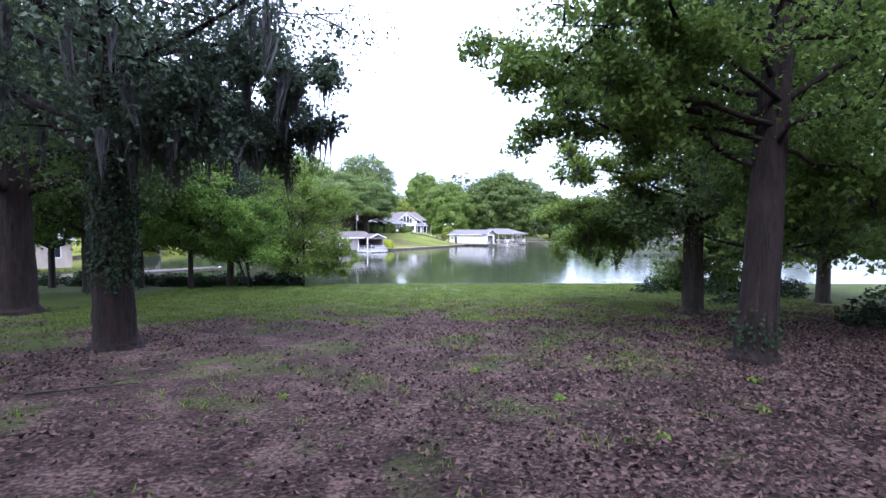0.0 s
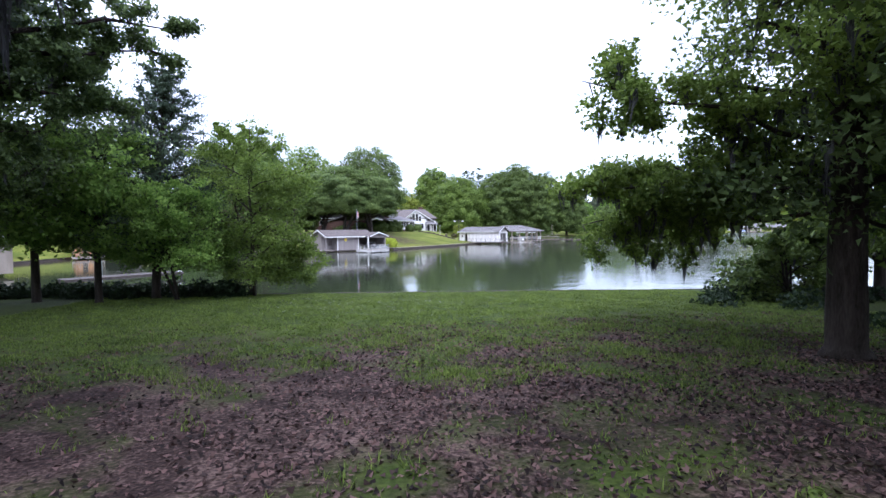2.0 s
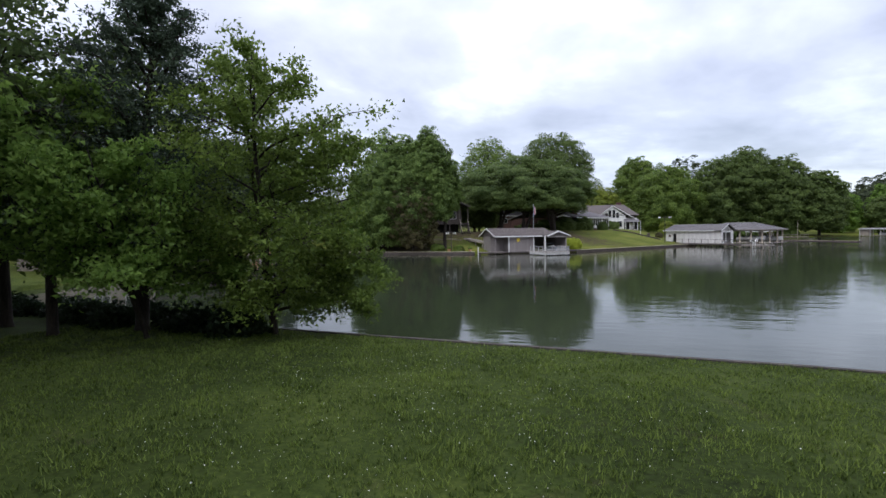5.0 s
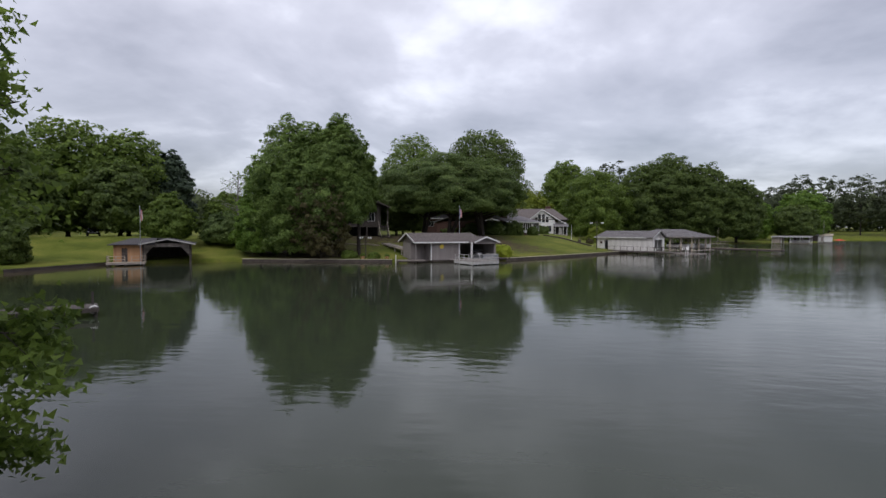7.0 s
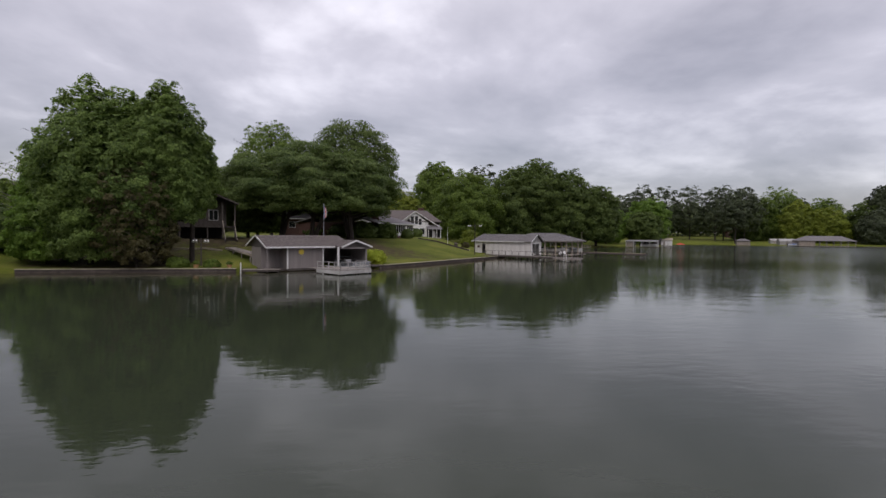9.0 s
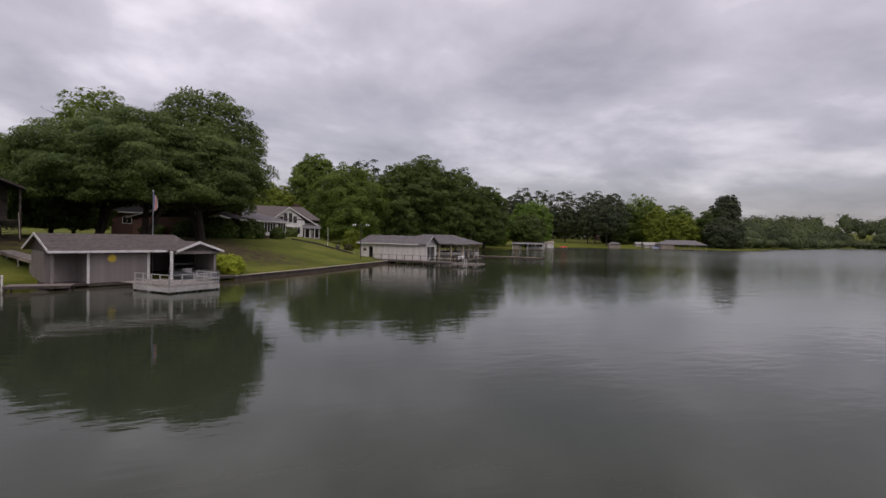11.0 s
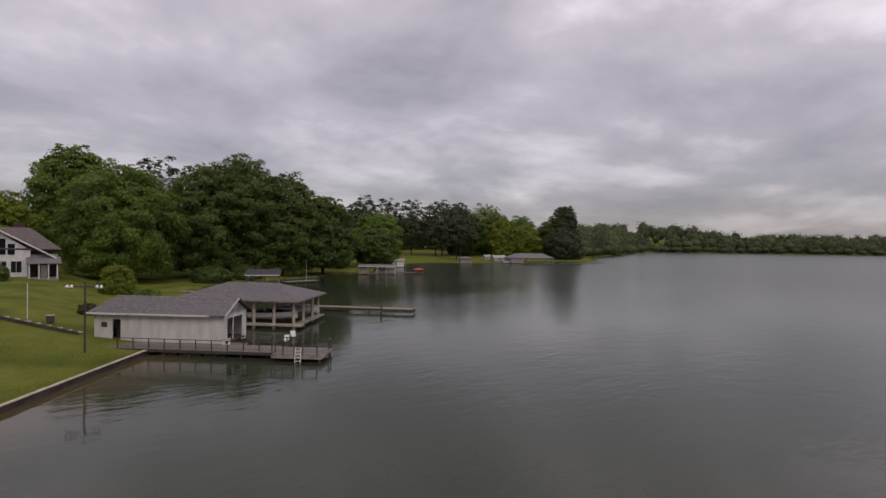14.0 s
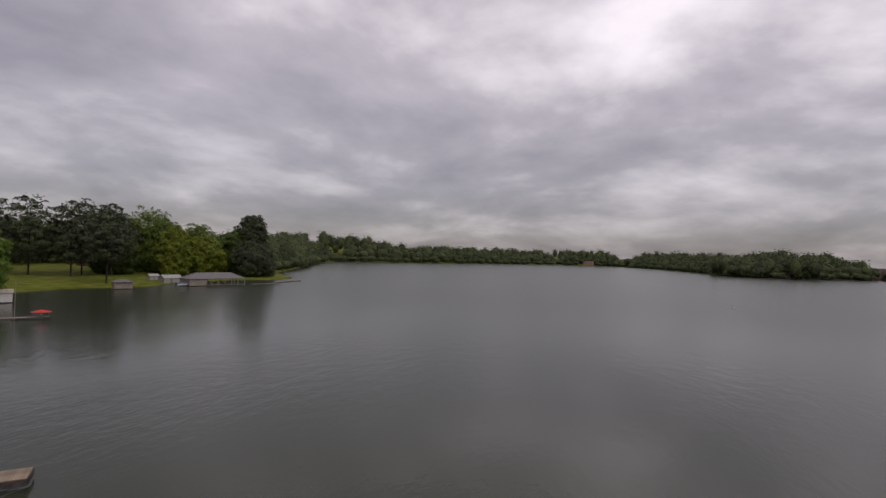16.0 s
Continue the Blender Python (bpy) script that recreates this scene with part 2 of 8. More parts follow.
    l.new(strength.outputs[0], bp.inputs["Strength"]); l.new(heights, bp.inputs["Height"])
    l.new(bp.outputs[0], bsdf.inputs["Normal"])
    return m


M_GROUND = ground_material()
M_WATER = water_material()
M_BARK = surface("bark_grey_brown", (0.015, 0.012, 0.010), (0.058, 0.046, 0.038), 5, 26, 0.95, 1.0, (1, 1, 0.22), bump_dist=0.05)
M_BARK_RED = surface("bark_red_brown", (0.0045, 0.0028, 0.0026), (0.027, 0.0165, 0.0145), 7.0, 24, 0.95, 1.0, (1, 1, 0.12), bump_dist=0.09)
M_LEAF_OAK = leaf_material("leaf_oak", (0.074, 0.116, 0.021), (0.225, 0.305, 0.056), 0.52)
M_LEAF_FRESH = leaf_material("leaf_fresh", (0.085, 0.150, 0.022), (0.230, 0.345, 0.060), 0.58)
M_LEAF_DEEP = leaf_material("leaf_deep", (0.056, 0.086, 0.022), (0.168, 0.224, 0.053), 0.5)
M_LEAF_LIVEOAK = leaf_material("leaf_live_oak", (0.056, 0.092, 0.025), (0.190, 0.250, 0.070))
M_LEAF_CYPRESS = leaf_material("leaf_cypress", (0.066, 0.110, 0.027), (0.265, 0.360, 0.090), 0.55)
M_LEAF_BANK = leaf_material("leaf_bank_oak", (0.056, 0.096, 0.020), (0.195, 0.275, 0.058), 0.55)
# darker copy of the bank oak leaves, crown shade put into the colour
M_LEAF_BANK_SHADED = leaf_material("leaf_bank_shade", (0.034, 0.056, 0.019), (0.130, 0.180, 0.052), 0.45)
M_LEAF_MAPLE = leaf_material("leaf_young_maple", (0.105, 0.185, 0.034), (0.300, 0.430, 0.090), 0.6)
M_LEAF_YELLOW = leaf_material("leaf_yellow_green", (0.12, 0.16, 0.018), (0.30, 0.34, 0.045), 0.5)
M_LEAF_LIME = leaf_material("leaf_lime", (0.26, 0.32, 0.030), (0.56, 0.62, 0.075), 0.55)
# far pines: colour lightened to stand for haze over the lake
M_LEAF_PINE_HAZED = leaf_material("pine_needles_hazed", (0.036, 0.048, 0.026), (0.100, 0.120, 0.056), 0.3)
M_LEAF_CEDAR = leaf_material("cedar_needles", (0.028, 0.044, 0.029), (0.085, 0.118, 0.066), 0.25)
M_LEAF_RUST = leaf_material("leaf_rust", (0.060, 0.060, 0.022), (0.130, 0.110, 0.045))
M_TWIGS = surface("bare_twigs", (0.10, 0.09, 0.08), (0.22, 0.20, 0.18), 2, 15)
M_MOSS = leaf_material("hanging_moss", (0.040, 0.040, 0.042), (0.110, 0.110, 0.108), 0.2, 0.9)
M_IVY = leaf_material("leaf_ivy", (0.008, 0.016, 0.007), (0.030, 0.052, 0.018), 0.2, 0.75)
M_SHINGLE = surface("asphalt_shingle_brown", (0.085, 0.070, 0.066), (0.165, 0.140, 0.130), 3, 45, 0.92, 0.5, piece=0.12)
M_SHINGLE_GREY = surface("asphalt_shingle_grey", (0.115, 0.105, 0.105), (0.205, 0.190, 0.190), 3, 45, 0.92, 0.5, piece=0.12)
M_SHINGLE_DARK = surface("asphalt_shingle_dark", (0.045, 0.042, 0.045), (0.090, 0.082, 0.085), 3, 45, 0.92, 0.5, piece=0.12)
M_WHITE = surface("white_paint_weathered", (0.52, 0.50, 0.48), (0.78, 0.76, 0.74), 2.2, 26, 0.6, 0.15)
M_CREAM = surface("cream_painted_boards", (0.46, 0.43, 0.405), (0.66, 0.63, 0.60), 1.6, 20, 0.7, 0.2, (1, 1, 0.25), piece=0.05)
M_TAUPE = surface("taupe_painted_boards", (0.175, 0.150, 0.142), (0.255, 0.225, 0.212), 1.6, 20, 0.7, 0.2, (1, 1, 0.3), piece=0.06)
M_TAN = surface("tan_painted_boards", (0.33, 0.175, 0.085), (0.47, 0.27, 0.14), 1.6, 20, 0.7, 0.2, (1, 1, 0.3), piece=0.08)
M_WOOD = surface("weathered_timber", (0.150, 0.125, 0.110), (0.33, 0.29, 0.26), 2.2, 24, 0.9, 0.6, (1, 0.3, 1), piece=0.18)
M_WOOD_DARK = surface("dark_wet_timber", (0.035, 0.029, 0.026), (0.10, 0.082, 0.072), 2.2, 24, 0.85, 0.6, (1, 0.3, 1), piece=0.15)
M_BUFF = surface("buff_painted_boards", (0.21, 0.172, 0.138), (0.32, 0.275, 0.225), 1.6, 20, 0.8, 0.2, (1, 1, 0.3), piece=0.06)
M_WOOD_GREY = surface("grey_brown_deck_planks", (0.080, 0.068, 0.060), (0.200, 0.175, 0.152), 2.2, 24, 0.9, 0.6, (1, 0.3, 1), piece=0.22)
M_WOOD_TAN = surface("brown_weathered_planks", (0.13, 0.100, 0.072), (0.30, 0.235, 0.165), 2.2, 24, 0.9, 0.6, (1, 0.3, 1), piece=0.25)
M_WOOD_PALE = surface("pale_timber", (0.28, 0.23, 0.18), (0.50, 0.43, 0.35), 2.2, 24, 0.9, 0.5, (1, 0.3, 1), piece=0.15)
M_CAP = surface("sun_bleached_timber_cap", (0.36, 0.31, 0.23), (0.60, 0.53, 0.41), 2.0, 24, 0.9, 0.5, (1, 0.3, 1), piece=0.12)
M_DECK = surface("grey_painted_deck", (0.30, 0.285, 0.265), (0.50, 0.48, 0.455), 2.2, 24, 0.8, 0.4, (1, 0.3, 1), piece=0.12)
# near-black colour that stands for the shade inside rooms and recesses
M_DARK = surface("unlit_interior", (0.012, 0.011, 0.011), (0.035, 0.032, 0.030), 2, 20, 0.9, 0.2)
M_BRICK = surface("red_brown_brick", (0.050, 0.027, 0.022), (0.115, 0.062, 0.050), 6, 40, 0.9, 0.5, piece=0.1)
M_CONCRETE = surface("concrete", (0.25, 0.24, 0.225), (0.42, 0.40, 0.38), 1.5, 30, 0.9, 0.3)
M_METAL = surface("brushed_aluminium", (0.42, 0.43, 0.45), (0.62, 0.63, 0.65), 4, 40, 0.35, 0.05, metal=0.9)
M_STEEL_DARK = surface("dark_steel", (0.05, 0.05, 0.055), (0.11, 0.11, 0.12), 4, 40, 0.5, 0.05, metal=0.6)
M_RED = surface("red_canvas", (0.42, 0.035, 0.03), (0.60, 0.06, 0.05), 3, 30, 0.8, 0.2)
M_BLUE = surface("blue_cover", (0.05, 0.11, 0.30), (0.10, 0.19, 0.42), 3, 30, 0.7, 0.2)
M_YELLOW = surface("yellow_paint", (0.62, 0.45, 0.05), (0.80, 0.60, 0.08), 3, 30, 0.5, 0.1)
M_CAR = surface("black_car_paint", (0.012, 0.012, 0.014), (0.022, 0.022, 0.025), 3, 30, 0.2, 0.0, spec=0.6)
M_RUBBER = surface("rubber", (0.012, 0.012, 0.012), (0.03, 0.03, 0.03), 6, 40, 0.85, 0.2)
M_HULL = surface("pontoon_grey", (0.16, 0.165, 0.18), (0.28, 0.285, 0.30), 3, 30, 0.45, 0.05, metal=0.3)
M_SEAT = surface("vinyl_seat", (0.12, 0.12, 0.13), (0.22, 0.22, 0.24), 3, 30, 0.6, 0.1)
M_GRASS = leaf_material("grass_blades", (0.035, 0.059, 0.011), (0.190, 0.246, 0.046), 0.4, 0.7, 0.9, 0.5)
M_LITTER = leaf_material("dead_leaves", (0.013, 0.008, 0.0072), (0.140, 0.084, 0.075), 0.1, 0.9, 0.6, 0.25)
M_CLOVER = surface("clover_flower", (0.60, 0.60, 0.55), (0.80, 0.80, 0.74), 20, 60, 0.8, 0.0)


def glass_material():
    m = bpy.data.materials.new("window_glass")
    m.use_nodes = True
    b = m.node_tree.nodes["Principled BSDF"]
    b.inputs["Base Color"].default_value = (0.015, 0.017, 0.020, 1)
    b.inputs["Roughness"].default_value = 0.04
    return m


M_GLASS = glass_material()
# ---------------------------------------------------------------- building helpers
def part(name, bm, material, parent=None, label=""):
    """One bmesh as one mesh object under a thing or a part."""
    me = bpy.data.meshes.new(name)
    bm.to_mesh(me)
    bm.free()
    me.materials.append(material)
    ob = new(name, me)
    if parent is not None:
        ob.parent = parent
    if label:
        ob["label"] = label
    return ob


def thing(name, m, label, category, group="", kind=""):
    ob = new(name)
    ob.empty_display_size = 0.2
    ob.matrix_world = m
    return tagged(ob, label, category, group, kind)


def add_box(bm, x0, x1, y0, y1, z0, z1, bevel=0.0):
    c = [(x, y, z) for x in (x0, x1) for y in (y0, y1) for z in (z0, z1)]
    v = [bm.verts.new(p) for p in c]
    f = [bm.faces.new([v[k] for k in q]) for q in ((0, 1, 3, 2), (4, 6, 7, 5), (0, 4, 5, 1), (2, 3, 7, 6), (0, 2, 6, 4), (1, 5, 7, 3))]
    if bevel:
        edges = list({e for q in f for e in q.edges})
        bmesh.ops.bevel(bm, geom=edges, offset=bevel, segments=1, affect="EDGES", profile=0.5)
    return bm


def box(x0, x1, y0, y1, z0, z1, bevel=0.0):
    return add_box(bmesh.new(), x0, x1, y0, y1, z0, z1, bevel)


def add_beam(bm, p, q, w, h):
    """A bar of rectangular section between two points."""
    p, q = Vector(p), Vector(q)
    d = (q - p)
    side = d.cross(Vector((0, 0, 1)))
    if side.length < 1e-5:
        side = Vector((1, 0, 0))
    side.normalize()
    up = side.cross(d).normalized()
    v = []
    for e in (p, q):
        for s, u in ((-1, -1), (1, -1), (1, 1), (-1, 1)):
            v.append(bm.verts.new(e + side * (s * w / 2) + up * (u * h / 2)))
    for k in ((0, 3, 2, 1), (4, 5, 6, 7), (0, 1, 5, 4), (1, 2, 6, 5), (2, 3, 7, 6), (3, 0, 4, 7)):
        bm.faces.new([v[i] for i in k])
    return bm


def beam(p, q, w, h):
    return add_beam(bmesh.new(), p, q, w, h)


def slab(points, thick):
    """A flat panel through the points, with thickness downwards along its normal."""
    bm = bmesh.new()
    pts = [Vector(p) for p in points]
    nrm = (pts[1] - pts[0]).cross(pts[2] - pts[0]).normalized()
    if nrm.z < 0 or (abs(nrm.z) < 1e-4 and nrm.y > 0):
        pts.reverse()
        nrm = -nrm
    top = [bm.verts.new(p) for p in pts]
    low = [bm.verts.new(p - nrm * thick) for p in pts]
    bm.faces.new(top)
    bm.faces.new(list(reversed(low)))
    for k in range(len(pts)):
        j = (k + 1) % len(pts)
        bm.faces.new([top[k], low[k], low[j], top[j]])
    return bm


def prism(outline, z0, z1):
    bm = bmesh.new()
    lo = [bm.verts.new((x, y, z0)) for x, y in outline]
    hi = [bm.verts.new((x, y, z1)) for x, y in outline]
    bm.faces.new(list(reversed(lo)))
    bm.faces.new(hi)
    for k in range(len(outline)):
        j = (k + 1) % len(outline)
        bm.faces.new([lo[k], lo[j], hi[j], hi[k]])
    bmesh.ops.recalc_face_normals(bm, faces=bm.faces)
    return bm


def cone_bm(p, q, r0, r1, sides=10, cap=True):
    bm = bmesh.new()
    p, q = Vector(p), Vector(q)
    d = (q - p).normalized()
    a = d.orthogonal().normalized()
    b = d.cross(a)
    rings = []
    for c, r in ((p, r0), (q, r1)):
        rings.append([bm.verts.new(c + (a * math.cos(t) + b * math.sin(t)) * r) for t in (2 * math.pi * k / sides for k in range(sides))])
    for k in range(sides):
        j = (k + 1) % sides
        bm.faces.new([rings[0][k], rings[0][j], rings[1][j], rings[1][k]])
    if cap:
        bm.faces.new(list(reversed(rings[0])))
        bm.faces.new(rings[1])
    return bm


def mesh_from(name, verts, faces, material):
    """A mesh from arrays; all faces have three or all have four corners."""
    me = bpy.data.meshes.new(name)
    faces = np.asarray(faces, dtype=np.int32)
    n, k = faces.shape
    me.vertices.add(len(verts))
    me.vertices.foreach_set("co", np.asarray(verts, dtype=np.float32).ravel())
    me.loops.add(n * k)
    me.loops.foreach_set("vertex_index", faces.ravel())
    me.polygons.add(n)
    me.polygons.foreach_set("loop_start", np.arange(n, dtype=np.int32) * k)
    me.update(calc_edges=True)
    me.materials.append(material)
    return me


def put_mesh(name, verts, quads, material, parent=None, label=""):
    ob = new(name, mesh_from(name, verts, quads, material))
    if parent is not None:
        ob.parent = parent
    if label:
        ob["label"] = label
    return ob


# ---------------------------------------------------------------- the ground and the lake
SHORE = [(-4.2, 48.1), (14, 46.0), (30, 43.5), (60, 38), (120, 10), (220, -80), (400, -220), (700, -330), (790, -240),
         (715, -110), (700, -60), (860, -40), (1030, -20), (1260, 40), (1220, 165), (940, 350), (850, 405), (750, 480),
         (650, 455), (520, 400), (430, 360), (345, 325), (300, 285), (283, 283), (262, 297), (240, 300), (205, 292),
         (195, 298), (180, 303), (158, 300), (145, 285), (132, 262), (112, 252), (101, 246), (89, 239), (65, 232),
         (54, 222), (48, 210), (43, 195), (39, 180), (36, 166), (34, 158), (30, 153), (22.9, 144), (15.4, 134.5),
         (7.3, 125.2), (4.0, 126.5), (-9, 121.5), (-10.3, 118.7), (-22, 117.8), (-34, 117.2), (-37.5, 113.5), (-41, 113), (-48.5, 107.5), (-50, 93),
         (-44, 80), (-38, 70), (-36, 60), (-30, 53), (-15, 49.6)]
_A = np.array(SHORE, float)
_B = np.roll(_A, -1, axis=0)


def shore_distance(pts):
    """Distance from the shore line: positive on land, negative in the lake."""
    pts = np.asarray(pts, float)
    out = np.full(len(pts), 1e9)
    inside = np.zeros(len(pts), bool)
    for a, b in zip(_A, _B):
        d = b - a
        t = np.clip(((pts - a) @ d) / (d @ d), 0, 1)
        out = np.minimum(out, np.hypot(*(pts - a - t[:, None] * d).T))
        cross = (a[1] > pts[:, 1]) != (b[1] > pts[:, 1])
        with np.errstate(divide="ignore", invalid="ignore"):
            xi = (b[0] - a[0]) * (pts[:, 1] - a[1]) / (b[1] - a[1]) + a[0]
        inside ^= cross & (pts[:, 0] < xi)
    return np.where(inside, -out, out)


def ripple(x, y):
    return 0.05 * np.sin(x * 0.9 + 1.3 * np.sin(y * 0.5)) * np.sin(y * 0.8 + 0.7 * np.sin(x * 0.6)) + 0.02 * np.sin(x * 2.7 + y * 1.9)


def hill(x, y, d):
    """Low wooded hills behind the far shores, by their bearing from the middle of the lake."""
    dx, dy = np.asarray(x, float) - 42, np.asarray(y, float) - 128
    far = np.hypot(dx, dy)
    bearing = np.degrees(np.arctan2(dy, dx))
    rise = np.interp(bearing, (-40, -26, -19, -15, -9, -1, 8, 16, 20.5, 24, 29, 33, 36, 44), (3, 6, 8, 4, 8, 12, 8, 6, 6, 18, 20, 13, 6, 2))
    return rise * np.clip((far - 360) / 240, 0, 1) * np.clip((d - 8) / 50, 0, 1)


def land_height(x, y, d):
    base = 0.40 + (0.0352 + 0.0125 * np.clip((60 - y) / 12, 0, 1) * np.clip((60 - np.abs(x)) / 20, 0, 1)) * np.minimum(d, 95)
    far = np.clip((d - 95) / 300, 0, 1) * 3.0
    # the far bank climbs to a terrace that carries the oaks and the houses
    s = np.clip((d - 1.0) / 20, 0, 1)
    win = np.clip((38 - x) / 14, 0, 1) * np.clip((x + 110) / 40, 0, 1) * np.clip((y - 100) / 14, 0, 1) * np.clip((330 - y) / 60, 0, 1)
    win = win * win * (3 - 2 * win)
    base = base + win * (0.45 + 3.3 * s * s * (3 - 2 * s) - base)
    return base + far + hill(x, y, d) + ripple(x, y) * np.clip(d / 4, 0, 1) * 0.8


def ground_z(x, y):
    d = shore_distance([(x, y)])[0]
    return float(land_height(np.array([x]), np.array([y]), np.array([d]))[0]) if d > 0 else -2.0


def bare_amount(x, y):
    """How far soil and dead leaves take the place of grass, on the near bank."""
    near = 1 - 1 / (1 + np.exp(-(y - 26.0 + 0.10 * (x - 3) * np.sign(x - 3) + 2.0 * np.sin(x * 0.35)) / 4.6))
    far_bed = 0.95 * np.exp(-(((x + 25.5) / 9.5) ** 4 + ((y - 124) / 7) ** 4))
    worn = 0.82 * np.exp(-(((x - 9.0) / 10.0) ** 2 + ((y - 142) / 6.5) ** 2))
    # soil under the far trees; these patches also paint the trees' shade
    shaded_yard = 0.9 * np.exp(-(((x + 20) / 14) ** 4 + ((y - 139.5) / 8) ** 4))
    under = 0.95 * np.exp(-(((x + 6) / 13) ** 4 + ((y - 152) / 10) ** 4))
    shade = 0.8 * np.exp(-(((x - 78) / 26) ** 2 + ((y - 246) / 10) ** 2))
    cove = 0.45 * np.exp(-(((x + 46) / 8) ** 2 + ((y - 112) / 6) ** 2))
    mottle = 0.42 * np.sin(x * 0.9 + 2.1 * np.sin(y * 0.55)) * np.sin(y * 0.85 + 1.6 * np.sin(x * 0.6)) + 0.16 * np.sin(x * 2.3 + 1.4 * np.sin(y * 1.3)) * np.sin(y * 2.0 + x * 0.7)
    near = np.clip(near + mottle * np.clip(2.2 * near, 0.0, 1.0) * np.clip((y - 2) / 12, 0.2, 1) - 0.5 * np.exp(-((x + 3.6) / 1.5) ** 2 - ((y - 14.8) / 2.4) ** 2) - 0.25 * np.exp(-((x - 9.5) / 2.2) ** 2 - ((y - 17) / 3.0) ** 2) + 0.4 * np.exp(-((x - 3.2) / 1.6) ** 2 - ((y - 21) / 2.4) ** 2) + 0.45 * np.exp(-((x + 7.5) / 3.0) ** 2 - ((y - 22) / 2.0) ** 2), 0, 1)
    return np.clip(np.where(y < 60, near, 0) + far_bed + shaded_yard + worn + under + shade + cove, 0, 1)


def build_ground():
    from mathutils import geometry
    rng = np.random.default_rng(5)
    pts = []
    for x0, x1, y0, y1, s in ((-45, 45, -30, 60, 1.0), (-110, 110, -90, 330, 6.0), (-400, 500, -400, 800, 35.0), (-1500, 2300, -1500, 2200, 150.0)):
        gx, gy = np.meshgrid(np.arange(x0, x1, s), np.arange(y0, y1, s))
        p = np.c_[gx.ravel(), gy.ravel()] + rng.uniform(-0.25, 0.25, (gx.size, 2)) * s
        if s > 1.0:
            small = {6.0: (-45, 45, -30, 60), 35.0: (-110, 110, -90, 330), 150.0: (-400, 500, -400, 800)}[s]
            p = p[~((p[:, 0] > small[0]) & (p[:, 0] < small[1]) & (p[:, 1] > small[2]) & (p[:, 1] < small[3]))]
        pts.append(p)
    p = np.concatenate(pts)
    d = shore_distance(p)
    p = p[(np.abs(d) > 0.6)]
    # the shore is kept as an edge, with the lake bed's edge just outside it
    line = []
    for a, b in zip(_A, _B):
        k = max(1, int(np.hypot(*(b - a)) / 6))
        line += [a + (b - a) * i / k for i in range(k)]
    line = np.array(line)
    nxt, prv = np.roll(line, -1, axis=0), np.roll(line, 1, axis=0)
    tan = nxt - prv
    nrm = np.c_[-tan[:, 1], tan[:, 0]] / np.hypot(*tan.T)[:, None]
    test = shore_distance(line + nrm * 0.3)
    nrm[test > 0] *= -1
    bed = line + nrm * 0.08
    n = len(line)
    allp = np.concatenate([line, bed, p])
    edges = [(k, (k + 1) % n) for k in range(n)] + [(n + k, n + (k + 1) % n) for k in range(n)]
    res = geometry.delaunay_2d_cdt([Vector(q) for q in allp], edges, [], 0, 1e-5)
    v2, faces = np.array([(q.x, q.y) for q in res[0]]), res[2]
    d = shore_distance(v2)
    z = np.where(d > -0.04, land_height(v2[:, 0], v2[:, 1], np.maximum(d, 0)), -2.0)
    me = bpy.data.meshes.new("ground")
    me.from_pydata([(a, b, c) for (a, b), c in zip(v2, z)], [], [list(f) for f in faces])
    attr = me.attributes.new("bare", "FLOAT", "POINT")
    attr.data.foreach_set("value", bare_amount(v2[:, 0], v2[:, 1]).astype(np.float32))
    for poly in me.polygons:
        poly.use_smooth = True
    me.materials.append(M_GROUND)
    ob = new("ground", me)
    return tagged(ob, "grassy lake shore with bare soil and leaf litter", "ground", kind="structure")


ground = build_ground()


def build_water():
    """One flat sheet; near the banks the bed shows through as a brownish tint."""
    xs = np.concatenate([(-1500, -600, -200, -90), np.arange(-62, 74, 2.5), (95, 140, 220, 400, 800, 1500, 2400)])
    ys = np.concatenate([(-1500, -700, -250, -60, 20), np.arange(40, 182, 2.5), (200, 250, 330, 500, 900, 2300)])
    gx, gy = np.meshgrid(xs, ys)
    flat = np.c_[gx.ravel(), gy.ravel()]
    w = len(xs)
    quads = [(r * w + c, r * w + c + 1, (r + 1) * w + c + 1, (r + 1) * w + c) for r in range(len(ys) - 1) for c in range(w - 1)]
    me = mesh_from("water", np.c_[flat, np.zeros(len(flat))], quads, M_WATER)
    d = -shore_distance(flat)
    rim = np.clip(1 - d / 7.5, 0, 1) * np.clip((flat[:, 1] - 60) / 30, 0, 1) * (np.abs(flat[:, 0]) < 80) * (flat[:, 1] < 190)
    me.attributes.new("shallow", "FLOAT", "POINT").data.foreach_set("value", rim.astype(np.float32))
    return tagged(new("water", me), "calm dark green lake water with light ripples", "water", kind="structure")


water = build_water()


